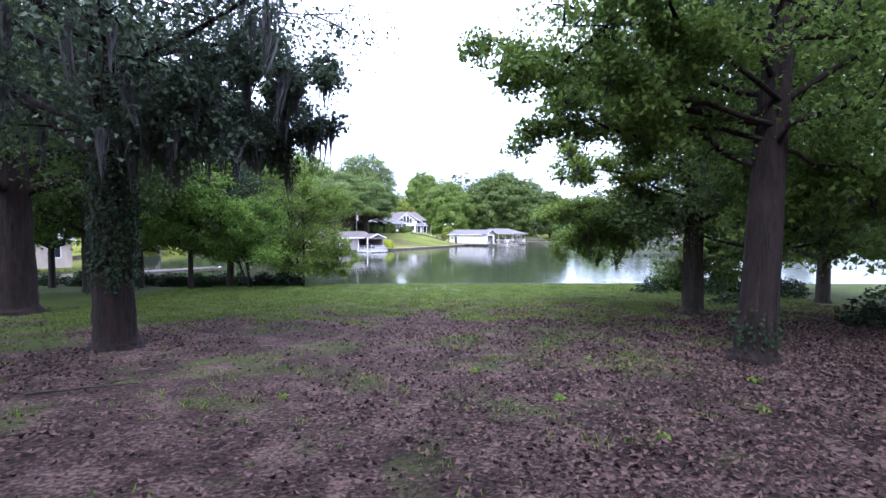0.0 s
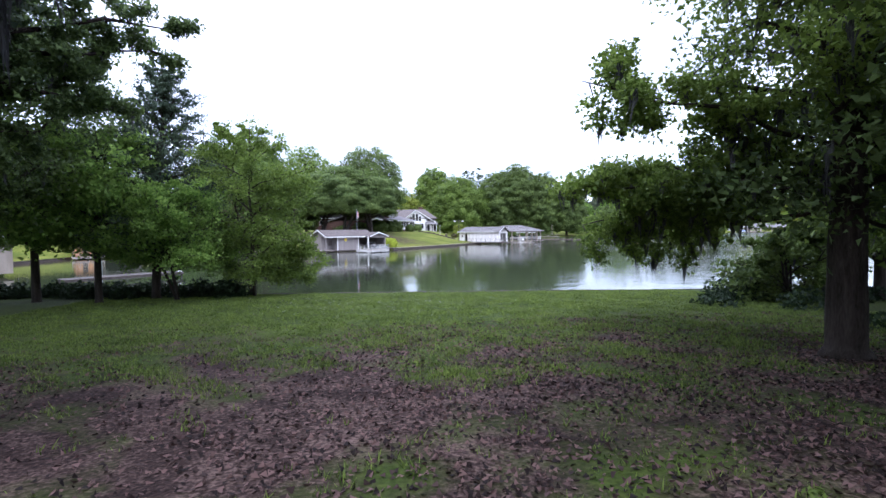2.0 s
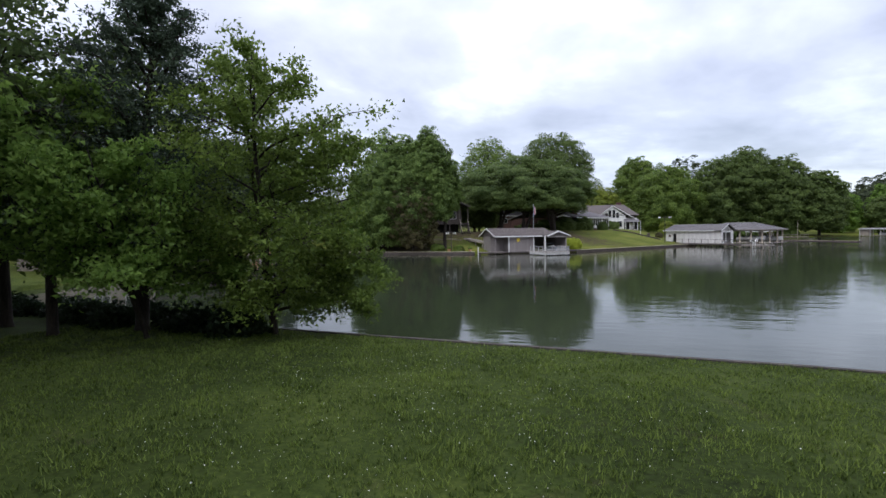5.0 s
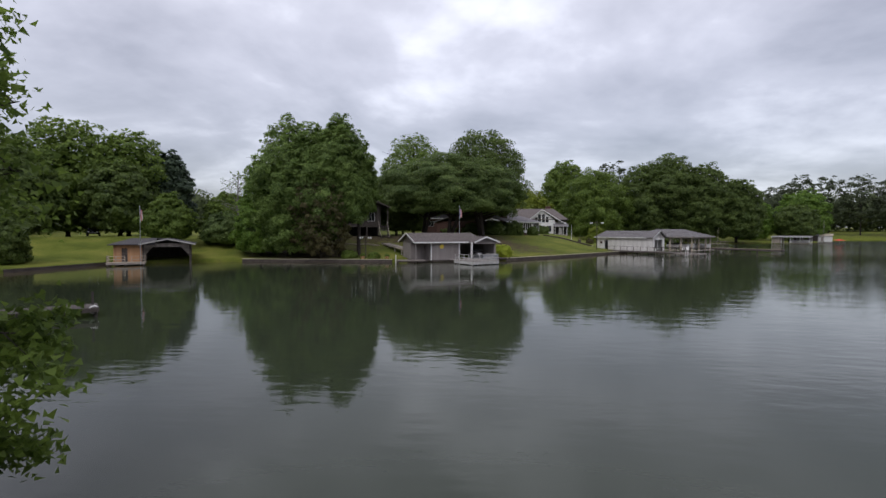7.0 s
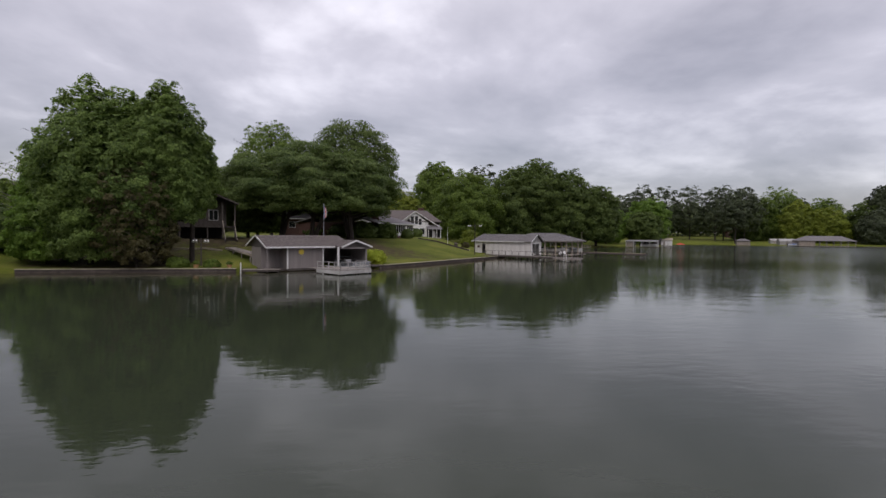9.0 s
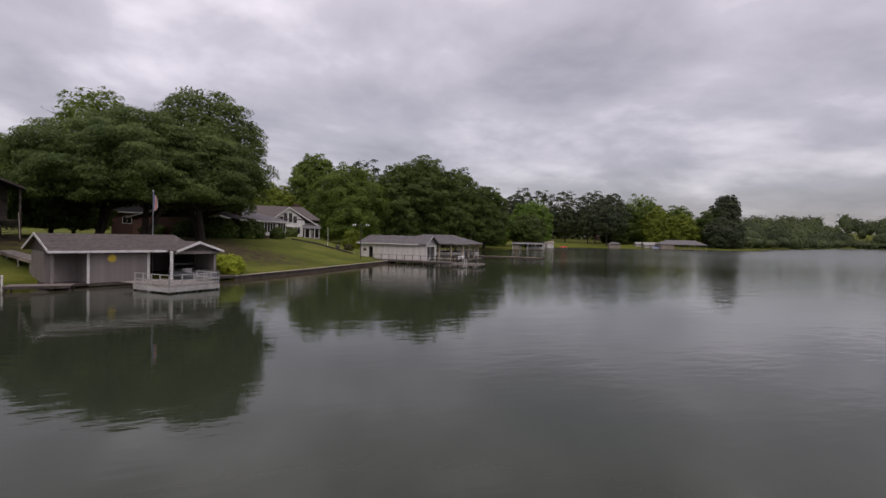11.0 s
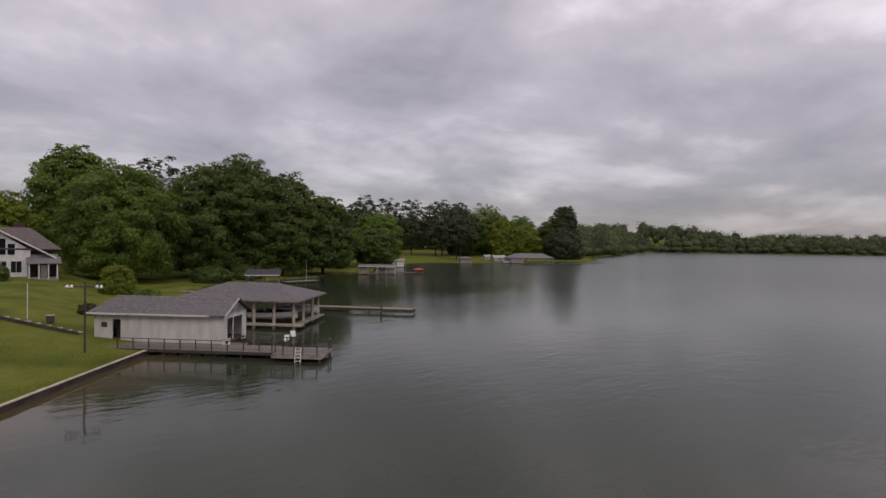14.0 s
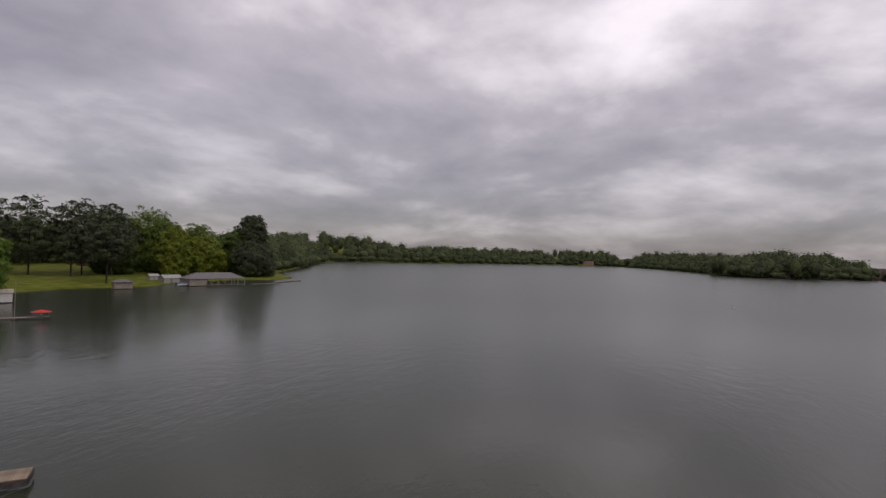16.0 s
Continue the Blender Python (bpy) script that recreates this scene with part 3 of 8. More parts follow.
# ---------------------------------------------------------------- trees
def tube(verts, quads, pts, radii, sides=7, furrow=0.0, seed=0):
    pts = np.asarray(pts, float)
    fr = np.random.default_rng(seed)
    ridge = fr.normal(0, 1, sides)
    base = len(verts)
    n = len(pts)
    for k in range(n):
        t = pts[min(k + 1, n - 1)] - pts[max(k - 1, 0)]
        t /= np.linalg.norm(t) + 1e-9
        a = np.cross(t, (0, 0, 1.0)) if abs(t[2]) < 0.95 else np.cross(t, (1.0, 0, 0))
        a /= np.linalg.norm(a) + 1e-9
        b = np.cross(t, a)
        for s in range(sides):
            w = 2 * math.pi * s / sides
            rr = radii[k] * (1 + furrow * (0.7 * ridge[s] + 0.5 * fr.normal()) + furrow * 2.2 * math.sin(5 * w + seed) * max(0.0, 1 - k / 4)) if furrow else radii[k]
            verts.append(tuple(pts[k] + (a * math.cos(w) + b * math.sin(w)) * rr))
    for k in range(n - 1):
        for s in range(sides):
            j = (s + 1) % sides
            quads.append((base + k * sides + s, base + k * sides + j, base + (k + 1) * sides + j, base + (k + 1) * sides + s))


def leaf_quads(rng, centres, size, flat=0.5, long=1.5, normals=None):
    """A small rhombus-like leaf at each centre, turned at random; flat: how far it faces up."""
    n = len(centres)
    nrm = rng.normal(size=(n, 3)); nrm[:, 2] = np.abs(nrm[:, 2]) + flat
    if normals is not None:
        nrm = normals + rng.normal(size=(n, 3)) * 0.42
    nrm /= np.linalg.norm(nrm, axis=1)[:, None]
    u = np.cross(nrm, rng.normal(size=(n, 3))); u /= np.linalg.norm(u, axis=1)[:, None]
    w = np.cross(nrm, u)
    s = (size * rng.uniform(0.65, 1.35, n))[:, None]
    v = np.stack([centres - u * s * long * 0.5, centres + w * s * 0.42 - nrm * s * 0.1, centres + u * s * long * 0.5, centres - w * s * 0.42 - nrm * s * 0.1], 1)
    q = np.arange(n * 4).reshape(n, 4)
    return v.reshape(-1, 3), q


def leaf_tris(rng, centres, size, normals, long=1.5, jitter=0.42):
    """A small pointed leaf spray of three corners at each centre, turned about its normal."""
    n = len(centres)
    nrm = normals + rng.normal(size=(n, 3)) * jitter
    nrm /= np.linalg.norm(nrm, axis=1)[:, None]
    u = np.cross(nrm, rng.normal(size=(n, 3))); u /= np.linalg.norm(u, axis=1)[:, None]
    w = np.cross(nrm, u)
    s = (size * rng.uniform(0.6, 1.4, n))[:, None]
    v = np.stack([centres - u * s * long * 0.5 - w * s * 0.25, centres + u * s * long * 0.5 - w * s * 0.25, centres + w * s * 0.75 + u * s * rng.uniform(-0.4, 0.4, (n, 1))], 1)
    return v.reshape(-1, 3), np.arange(n * 3).reshape(n, 3)


def crown_leaves(rng, height, base, radius, env, n, leaf, lumps, lump, lean=(0, 0), droop=0.0, long=1.5, flat=0.70, thin=1.0):
    """An uneven leafy shell with many overlapping clumps on it and a loose filling."""
    us = np.linspace(0, 1, 60)
    wt = np.array([env(u) for u in us]) + 0.05
    cdf = np.cumsum(wt) / wt.sum()
    rise = height - base
    ph = rng.uniform(0, 6.28, 9)

    def bulge(a, z):
        return 0.075 * np.sin(3 * a + ph[0] + 1.3 * np.sin(z * 0.5 + ph[1])) + 0.065 * np.sin(5 * a + z * 0.9 + ph[2]) + 0.05 * np.sin(8 * a - z * 1.4 + ph[3]) + 0.05 * np.sin(z * 2.0 + 2 * np.sin(3 * a + ph[4]))

    def place(u, a, f):
        r = np.interp(u, us, [env(q) for q in us]) * radius * (0.90 + bulge(a, u * rise * 0.6)) * f
        up = base + rise * u * (1 + 0.05 * np.sin(4 * a + ph[5]) * u) - droop * r
        return np.c_[np.cos(a) * r + lean[0] * u, np.sin(a) * r + lean[1] * u, up]

    mid = np.array([lean[0] * 0.45, lean[1] * 0.45, base + rise * 0.42])
    squash = np.array([1 / radius, 1 / radius, 1.6 / max(rise, 0.1)])

    def outward(p):
        d = (p - mid) * squash
        return d / (np.linalg.norm(d, axis=1) + 1e-6)[:, None]

    # clumps: seeded along the shell, each with its own size
    L = lumps * 4
    lu = np.interp((np.arange(L) + rng.uniform(0, 1, L)) / L, cdf, us)
    la = np.arange(L) * 2.39996 + rng.uniform(-0.5, 0.5, L)
    lc = place(lu, la, rng.uniform(0.76, 1.0, L))
    lr = lump * radius * 0.58 * rng.uniform(0.5, 1.5, L)
    k = int(n * 0.68)
    pick = rng.choice(L, k, p=lr ** 2 / (lr ** 2).sum())
    o = outward(lc)[pick]
    d = rng.normal(size=(k, 3)) * 0.75 + o * 0.75 + np.array([0, 0, 0.35])
    d /= np.linalg.norm(d, axis=1)[:, None]
    p1 = lc[pick] + d * (lr[pick] * rng.uniform(0.55, 1.08, k))[:, None] * np.array([1, 1, flat])
    n1 = d * 0.65 + o * 0.55 + np.array([0, 0, 0.25])
    # the shell between the clumps, lying a little deeper
    k2 = int(n * 0.22 * thin)
    u2 = np.interp(rng.uniform(0, 1, k2), cdf, us)
    p2 = place(u2, rng.uniform(0, 6.283, k2), rng.uniform(0.66, 0.93, k2))
    n2 = outward(p2) + np.array([0, 0, 0.2])
    # sparse sprays inside
    k3 = int(n * 0.10 * thin)
    u3 = np.interp(rng.uniform(0, 1, k3), cdf, us)
    p3 = place(u3, rng.uniform(0, 6.283, k3), rng.uniform(0.15, 0.7, k3))
    n3 = outward(p3) + np.array([0, 0, 0.4])
    p = np.concatenate([p1, p2, p3])
    p[:, 2] = np.maximum(p[:, 2], 0.15)
    sizes = np.concatenate([np.full(k, leaf), np.full(k2, leaf * 1.6), np.full(k3, leaf * 2.2)])
    lv, lq = leaf_tris(rng, p, sizes, np.concatenate([n1, n2, n3]), long)
    return lc, lv, lq


ENVELOPE = {
    "cypress": lambda u: min(1.0, (2.5 * (1 - u)) ** 0.62) * min(1.0, 0.78 + 1.0 * u) + 0.015,
    "umbrella": lambda u: (0.90 + 0.25 * u if u < 0.4 else math.sqrt(max(0.0, 1 - ((u - 0.4) / 0.6) ** 2))),
    "oval": lambda u: math.sqrt(max(0.0, 1 - (2 * u - 0.85) ** 2 / 1.33)),
    "dome": lambda u: (0.75 + 0.6 * u if u < 0.4 else math.sqrt(max(0.0, 1 - ((u - 0.4) / 0.6) ** 2))),
    "cone": lambda u: 0.12 + 0.95 * (1 - u) ** 0.85 * min(1.0, 0.55 + u * 2.2),
    "pine": lambda u: 0.45 + 0.6 * math.sin(math.pi * min(1, u * 0.9 + 0.1)),
    "bush": lambda u: math.sqrt(max(0.02, 1 - (1.5 * u - 0.5) ** 2 * 0.97)),
    "plume": lambda u: 0.10 + 0.98 * (1 - u) ** 0.62 * min(1.0, 0.72 + u * 1.6),
    "round": lambda u: math.sqrt(max(0.0, 1 - (2 * u - 0.80) ** 2 / 1.44)),
    "tall": lambda u: 0.55 + 0.5 * math.sin(math.pi * u ** 0.8) - 0.35 * u,
}


def grow(seed, height, crown_base, radius, trunk_r, shape, limbs, twigs, leaves, leaf, spread=0.8, droop=0.0, lean=(0, 0), stems=1, inner=0.35, lumps=0, lump=0.26, extra=(), furrow=0.0, long=1.5, flat=0.62, thin=1.0, small=False, crook=0.05, limb_r=0.42):
    """Trunk, limbs and leaf places of one tree. Returns wood verts and quads, clump centres, leaf verts and quads."""
    rng = np.random.default_rng(seed)
    wv, wq, clumps = [], [], []
    env = ENVELOPE[shape]
    tops = []
    for st in range(stems):
        ang = rng.uniform(0, 6.28)
        off = np.array([math.cos(ang), math.sin(ang), 0]) * (0 if stems == 1 else rng.uniform(0.1, 0.45) * radius * 0.25)
        tip = np.array([lean[0], lean[1], height * (0.96 if st == 0 else rng.uniform(0.7, 0.9))]) + off * (1 if stems == 1 else 6)
        ks = np.linspace(0, 1, 9)
        line = off[None] * 0.6 + np.outer(ks, tip - off * 0.6) + np.c_[rng.normal(0, 0.012 * height, (9, 2)).cumsum(0) * 0.5 * ks[:, None], np.zeros(9)]
        rad = trunk_r / math.sqrt(stems) * (1 - ks) ** 0.75 + 0.02
        rad[0] *= 1.38
        line = np.insert(line, 1, line[0] + (line[1] - line[0]) * 0.12, axis=0)
        rad = np.insert(rad, 1, trunk_r / math.sqrt(stems) * 1.04)
        if furrow:
            fk = np.linspace(0, 1, 46) ** 1.35
            zs = np.arange(10) / 9
            fine = np.stack([np.interp(fk, zs, line[:, i]) for i in range(3)], 1)
            fr_ = np.interp(fk, zs, rad)
            fine[0, 2] -= 0.25
            tube(wv, wq, fine, fr_, 26, furrow, seed)
        else:
            tube(wv, wq, line - np.array([0, 0, 0.15]) * (np.arange(10)[:, None] == 0), rad, 9)
        tops.append(line)
    for k in range(limbs):
        line = tops[k % stems]
        u = (k + rng.uniform(0.2, 0.8)) / limbs
        z0 = crown_base + (height - crown_base) * u
        zs = line[:, 2]
        start_z = max(crown_base * 0.75, z0 - radius * 0.35 * (1 - droop))
        start_z = min(start_z, height * 0.93)
        start = np.array([np.interp(start_z, zs, line[:, 0]), np.interp(start_z, zs, line[:, 1]), start_z])
        ang = k * 2.39996 + rng.uniform(-0.5, 0.5)
        reach = radius * env(u) * rng.uniform(0.75, 1.12)
        end = np.array([line[-1][0] * u + math.cos(ang) * reach, line[-1][1] * u + math.sin(ang) * reach, z0 - droop * reach])
        ks = np.linspace(0, 1, 6)
        bend = np.c_[rng.normal(0, crook * reach + 0.01, (6, 2)), np.abs(rng.normal(0, 0.06 * reach, 6))] * np.sin(ks * 3.14)[:, None]
        limb = start + np.outer(ks, end - start) + bend
        r0 = trunk_r * limb_r * (1 - 0.75 * u) / math.sqrt(stems) + 0.015
        tube(wv, wq, limb, r0 * (1 - ks) ** 0.8 + 0.010, 5)
        for t in range(twigs):
            f = inner + (1 - inner) * (t + rng.uniform(0, 1)) / twigs
            at = np.array([np.interp(f, ks, limb[:, i]) for i in range(3)])
            out = rng.normal(size=3) * np.array([1, 1, 0.55])
            out = out / (np.linalg.norm(out) + 1e-9) * reach * rng.uniform(0.12, 0.34) * spread
            out[2] -= droop * 0.15 * reach
            tw = np.stack([at, at + out * 0.55 + np.array([0, 0, 0.03 * reach]), at + out])
            tube(wv, wq, tw, [r0 * 0.30 + 0.006, r0 * 0.18 + 0.004, 0.004], 3)
            clumps.append((at + out, reach * 0.17 * spread + 0.12 * leaf))
            clumps.append((at + out * 0.5, reach * 0.14 * spread + 0.12 * leaf))
    for start, end, r0 in extra:
        start, end = np.array(start, float), np.array(end, float)
        ks = np.linspace(0, 1, 9)
        reach = np.linalg.norm(end - start)
        limb = start + np.outer(ks, end - start) + np.c_[rng.normal(0, 0.02 * reach, (9, 3))] * np.sin(ks * 3.14)[:, None]
        tube(wv, wq, limb, r0 * (1 - ks) ** 0.7 + 0.012, 6)
        for t in range(16):
            f = 0.35 + 0.65 * (t + rng.uniform(0, 1)) / 16
            at = np.array([np.interp(f, ks, limb[:, i]) for i in range(3)])
            out = rng.normal(size=3) * np.array([1, 1, 0.6])
            out = out / np.linalg.norm(out) * rng.uniform(0.6, 1.6)
            tube(wv, wq, np.stack([at, at + out * 0.5 + np.array([0, 0, 0.08]), at + out]), [r0 * 0.3, r0 * 0.18, 0.004], 4)
            for g in (0.45, 0.75, 1.0):
                clumps.extend([(at + out * g, 0.42)] * 2)
    c = np.array([q[0] for q in clumps])
    r = np.array([q[1] for q in clumps])
    if lumps:
        lc, lv, lq = crown_leaves(rng, height, crown_base, radius, env, leaves, leaf, lumps, lump, lean, droop, long, flat, thin)
        return wv, wq, lc, lv, lq
    pick = rng.integers(0, len(c), leaves)
    off = rng.normal(size=(leaves, 3)) * np.array([1, 1, flat])
    off /= (np.linalg.norm(off, axis=1) + 1e-9)[:, None]
    where = c[pick] + off * (r[pick] * rng.uniform(0.1, 1.45, leaves) ** 0.7)[:, None]
    where[:, 2] = np.maximum(where[:, 2], 0.12)
    if small:
        lv, lq = leaf_tris(rng, where, leaf * 1.1, np.array([0, 0, 0.5]) + rng.normal(size=(leaves, 3)) * 0.7, long)
    else:
        lv, lq = leaf_quads(rng, where, leaf, long=long)
    return wv, wq, c, lv, lq


def moss_mesh(seed, anchors, count, length, wide=0.017, strands=15):
    """Tapering tufts of thin hanging strands under the given places."""
    rng = np.random.default_rng(seed)
    pick = anchors[rng.integers(0, len(anchors), count)]
    v, q = [], []
    for p in pick:
        cl = length * rng.uniform(0.3, 1.25)
        spread = 0.03 + 0.05 * cl
        drift = rng.normal(0, 0.10 * cl, 3) * np.array([1, 1, 0])
        for s in range(strands):
            o = p + rng.normal(0, spread, 3) * np.array([1, 1, 0.5])
            ln = cl * rng.uniform(0.25, 1.0)
            a = rng.uniform(0, 3.14)
            side = np.array([math.cos(a), math.sin(a), 0]) * wide * rng.uniform(0.5, 1.5)
            pull = (p - o) * np.array([1, 1, 0]) * 0.7
            base = len(v)
            for f, w in ((0, 0.5), (0.35, 1.2), (0.7, 0.8), (1.0, 0.15)):
                c = o + drift * f * f + pull * f + np.array([0, 0, -ln * f]) + rng.normal(0, wide * 1.1, 3)
                v.append(c - side * w); v.append(c + side * w)
            for k in range(3):
                q.append((base + 2 * k, base + 2 * k + 1, base + 2 * k + 3, base + 2 * k + 2))
    return np.array(v), np.array(q)


def plant_tree(x, y, label, category="tree", name="tree", bark=None, leafmat=None, moss=0, moss_len=0.8, group="", z=None, turn=0.0, **spec):
    wv, wq, c, lv, lq = grow(**spec)
    gz = ground_z(x, y) if z is None else z
    t = thing(name, pose(x, y, gz, 0, 0, turn), label, category, group)
    put_mesh("trunk", wv, wq, bark or M_BARK, t)
    for p in t.children[0].data.polygons:
        p.use_smooth = True
    put_mesh("crown", lv, lq, leafmat or M_LEAF_OAK, t)
    if moss:
        mv, mq = moss_mesh(spec["seed"] + 7, c, moss, moss_len)
        tagged(put_mesh("hanging_moss", mv, mq, M_MOSS, t, "grey strands of moss hanging from the limbs"), kind="stuff")
    return t
# ---------------------------------------------------------------- retaining walls and piers
def bulkhead(points, top, name, label, board, cap_w=0.28, board_w=1.2, group="", lip=0.03):
    """Boards against the bank with a cap on top; one thing for each run of wall."""
    t = thing(name, Matrix.Identity(4), label, "retaining wall", group, "structure")
    caps, boards = [], []
    for (x0, y0), (x1, y1) in zip(points, points[1:]):
        a, b = Vector((x0, y0, 0)), Vector((x1, y1, 0))
        n = max(1, round((b - a).length / board_w))
        for k in range(n):
            p, q = a.lerp(b, k / n), a.lerp(b, (k + 1) / n)
            d = (q - p).normalized() * 0.008
            jit = random.uniform(-0.02, 0.02)
            part("board", beam(p + d + Vector((0, 0, top / 2 - 0.35)), q - d + Vector((0, 0, top / 2 - 0.35 + jit * 0.2)), 0.14, top + 0.7), board, t)
        m = max(1, round((b - a).length / 3.6))
        for k in range(m):
            p, q = a.lerp(b, k / m), a.lerp(b, (k + 1) / m)
            d = (q - p).normalized() * 0.01
            part("cap", beam(p + d + Vector((0, 0, top + lip)), q - d + Vector((0, 0, top + lip + random.uniform(-0.012, 0.012))), cap_w, 0.07), M_CAP if cap_w > 0.25 else M_WOOD_DARK, t)
    return t


bulkhead([(-15, 49.6), (-4.2, 48.15), (14, 46.05), (30, 43.55), (60, 38.05)], 0.38, "near_bank_wall", "low weathered timber retaining wall along the grass bank", M_WOOD_DARK, 0.2)
bulkhead([(7.3, 125.15), (15.4, 134.45), (22.9, 143.95), (30, 152.95), (34, 157.9)], 0.36, "lawn_bank_wall", "timber retaining wall with pale cap along the lawn", M_WOOD_DARK, 0.30, lip=0.10)
bulkhead([(-34, 117.15), (-22, 117.75), (-10.3, 118.65)], 0.36, "far_bank_wall", "brown timber retaining wall below the cypress trees", M_WOOD_DARK, 0.26, lip=0.09)
bulkhead([(-50, 93), (-48.5, 107.4)], 0.36, "cove_bank_wall", "dark timber retaining wall of the cove lawn", M_WOOD_DARK, 0.2)


# ---------------------------------------------------------------- boathouse over the water, grey-brown with a front deck
def frame_at(x, y, angle, z=0.0):
    return pose(x, y, z, 0, 0, angle)


def roof_plane(name, pts, material, parent, thick=0.10, label=""):
    return part(name, slab(pts, thick), material, parent, label)


def shingle_rows(parent, p0, p1, q0, q1, rows, material):
    """Courses of shingles as low steps on a roof plane from the eave p0-p1 up to the ridge q0-q1."""
    p0, p1, q0, q1 = map(Vector, (p0, p1, q0, q1))
    nrm = (p1 - p0).cross(q0 - p0).normalized()
    if nrm.z < 0:
        nrm = -nrm
    for k in range(rows):
        a, b = k / rows, (k + 1) / rows
        e0, e1, f0, f1 = p0.lerp(q0, a), p1.lerp(q1, a), p0.lerp(q0, b), p1.lerp(q1, b)
        bm = bmesh.new()
        lo = [bm.verts.new(v) for v in (e0 + nrm * 0.035, e1 + nrm * 0.035, f1 + nrm * 0.012, f0 + nrm * 0.012)]
        bm.faces.new(lo)
        ed = [bm.verts.new(v) for v in (e0 + nrm * 0.002, e1 + nrm * 0.002)]
        bm.faces.new([ed[0], ed[1], lo[1], lo[0]])
        part("shingle_course", bm, material, parent)


def railing(parent, pts, height, material, posts_every=1.5, balusters=0, rails=(1.0, 0.5), post_w=0.10, base_z=0.0):
    for (x0, y0), (x1, y1) in zip(pts, pts[1:]):
        a, b = Vector((x0, y0, base_z)), Vector((x1, y1, base_z))
        n = max(1, round((b - a).length / posts_every))
        for k in range(n + 1):
            p = a.lerp(b, k / n)
            part("post", box(p.x - post_w / 2, p.x + post_w / 2, p.y - post_w / 2, p.y + post_w / 2, base_z - 0.25, base_z + height, 0.01), material, parent)
        for r in rails:
            off = Vector((0, 0, height * r - 0.03))
            part("rail", beam(a + off, b + off, 0.12 if r == 1.0 else 0.06, 0.05 if r == 1.0 else 0.09), material, parent)
        for k in range(balusters and int((b - a).length / balusters)):
            p = a.lerp(b, (k + 0.5) / int((b - a).length / balusters))
            part("baluster", box(p.x - 0.018, p.x + 0.018, p.y - 0.018, p.y + 0.018, base_z + 0.06, base_z + height - 0.05), material, parent)


def planks(parent, outline_x, outline_y, z, width, material, along="x", gap=0.012, thick=0.045):
    """Deck boards over a rectangle in the parent's own axes."""
    (x0, x1), (y0, y1) = outline_x, outline_y
    span = (y1 - y0) if along == "x" else (x1 - x0)
    n = max(1, round(span / width))
    w = span / n
    me = None
    for k in range(n):
        if me is None:
            bm = box(x0, x1, 0, w - gap, -thick, 0) if along == "x" else box(0, w - gap, y0, y1, -thick, 0)
            ob = part("plank", bm, material, parent)
            me = ob.data
        else:
            ob = new("plank", me)
            ob.parent = parent
        ob.location = (0, y0 + k * w, z + random.uniform(-0.006, 0.006)) if along == "x" else (x0 + k * w, 0, z + random.uniform(-0.006, 0.006))


def lap_siding(parent, x0, x1, y, z0, z1, step, material, face=-1, name="siding_board"):
    """Horizontal boards on a wall that runs along x; face -1 looks to -y."""
    n = max(1, round((z1 - z0) / step))
    h = (z1 - z0) / n
    me = None
    for k in range(n):
        if me is None:
            bm = bmesh.new()
            y_out, y_in = y + face * 0.03, y + face * 0.012
            pts = [(x0, y, 0), (x1, y, 0), (x1, y_out, 0.0), (x0, y_out, 0.0), (x0, y, h), (x1, y, h), (x1, y_in, h), (x0, y_in, h)]
            v = [bm.verts.new(p) for p in pts]
            for q in ((3, 2, 6, 7), (0, 1, 2, 3), (4, 7, 6, 5), (0, 3, 7, 4), (1, 5, 6, 2)):
                bm.faces.new([v[i] for i in q])
            ob = part(name, bm, material, parent)
            me = ob.data
        else:
            ob = new(name, me)
            ob.parent = parent
        ob.location = (0, 0, z0 + k * h)


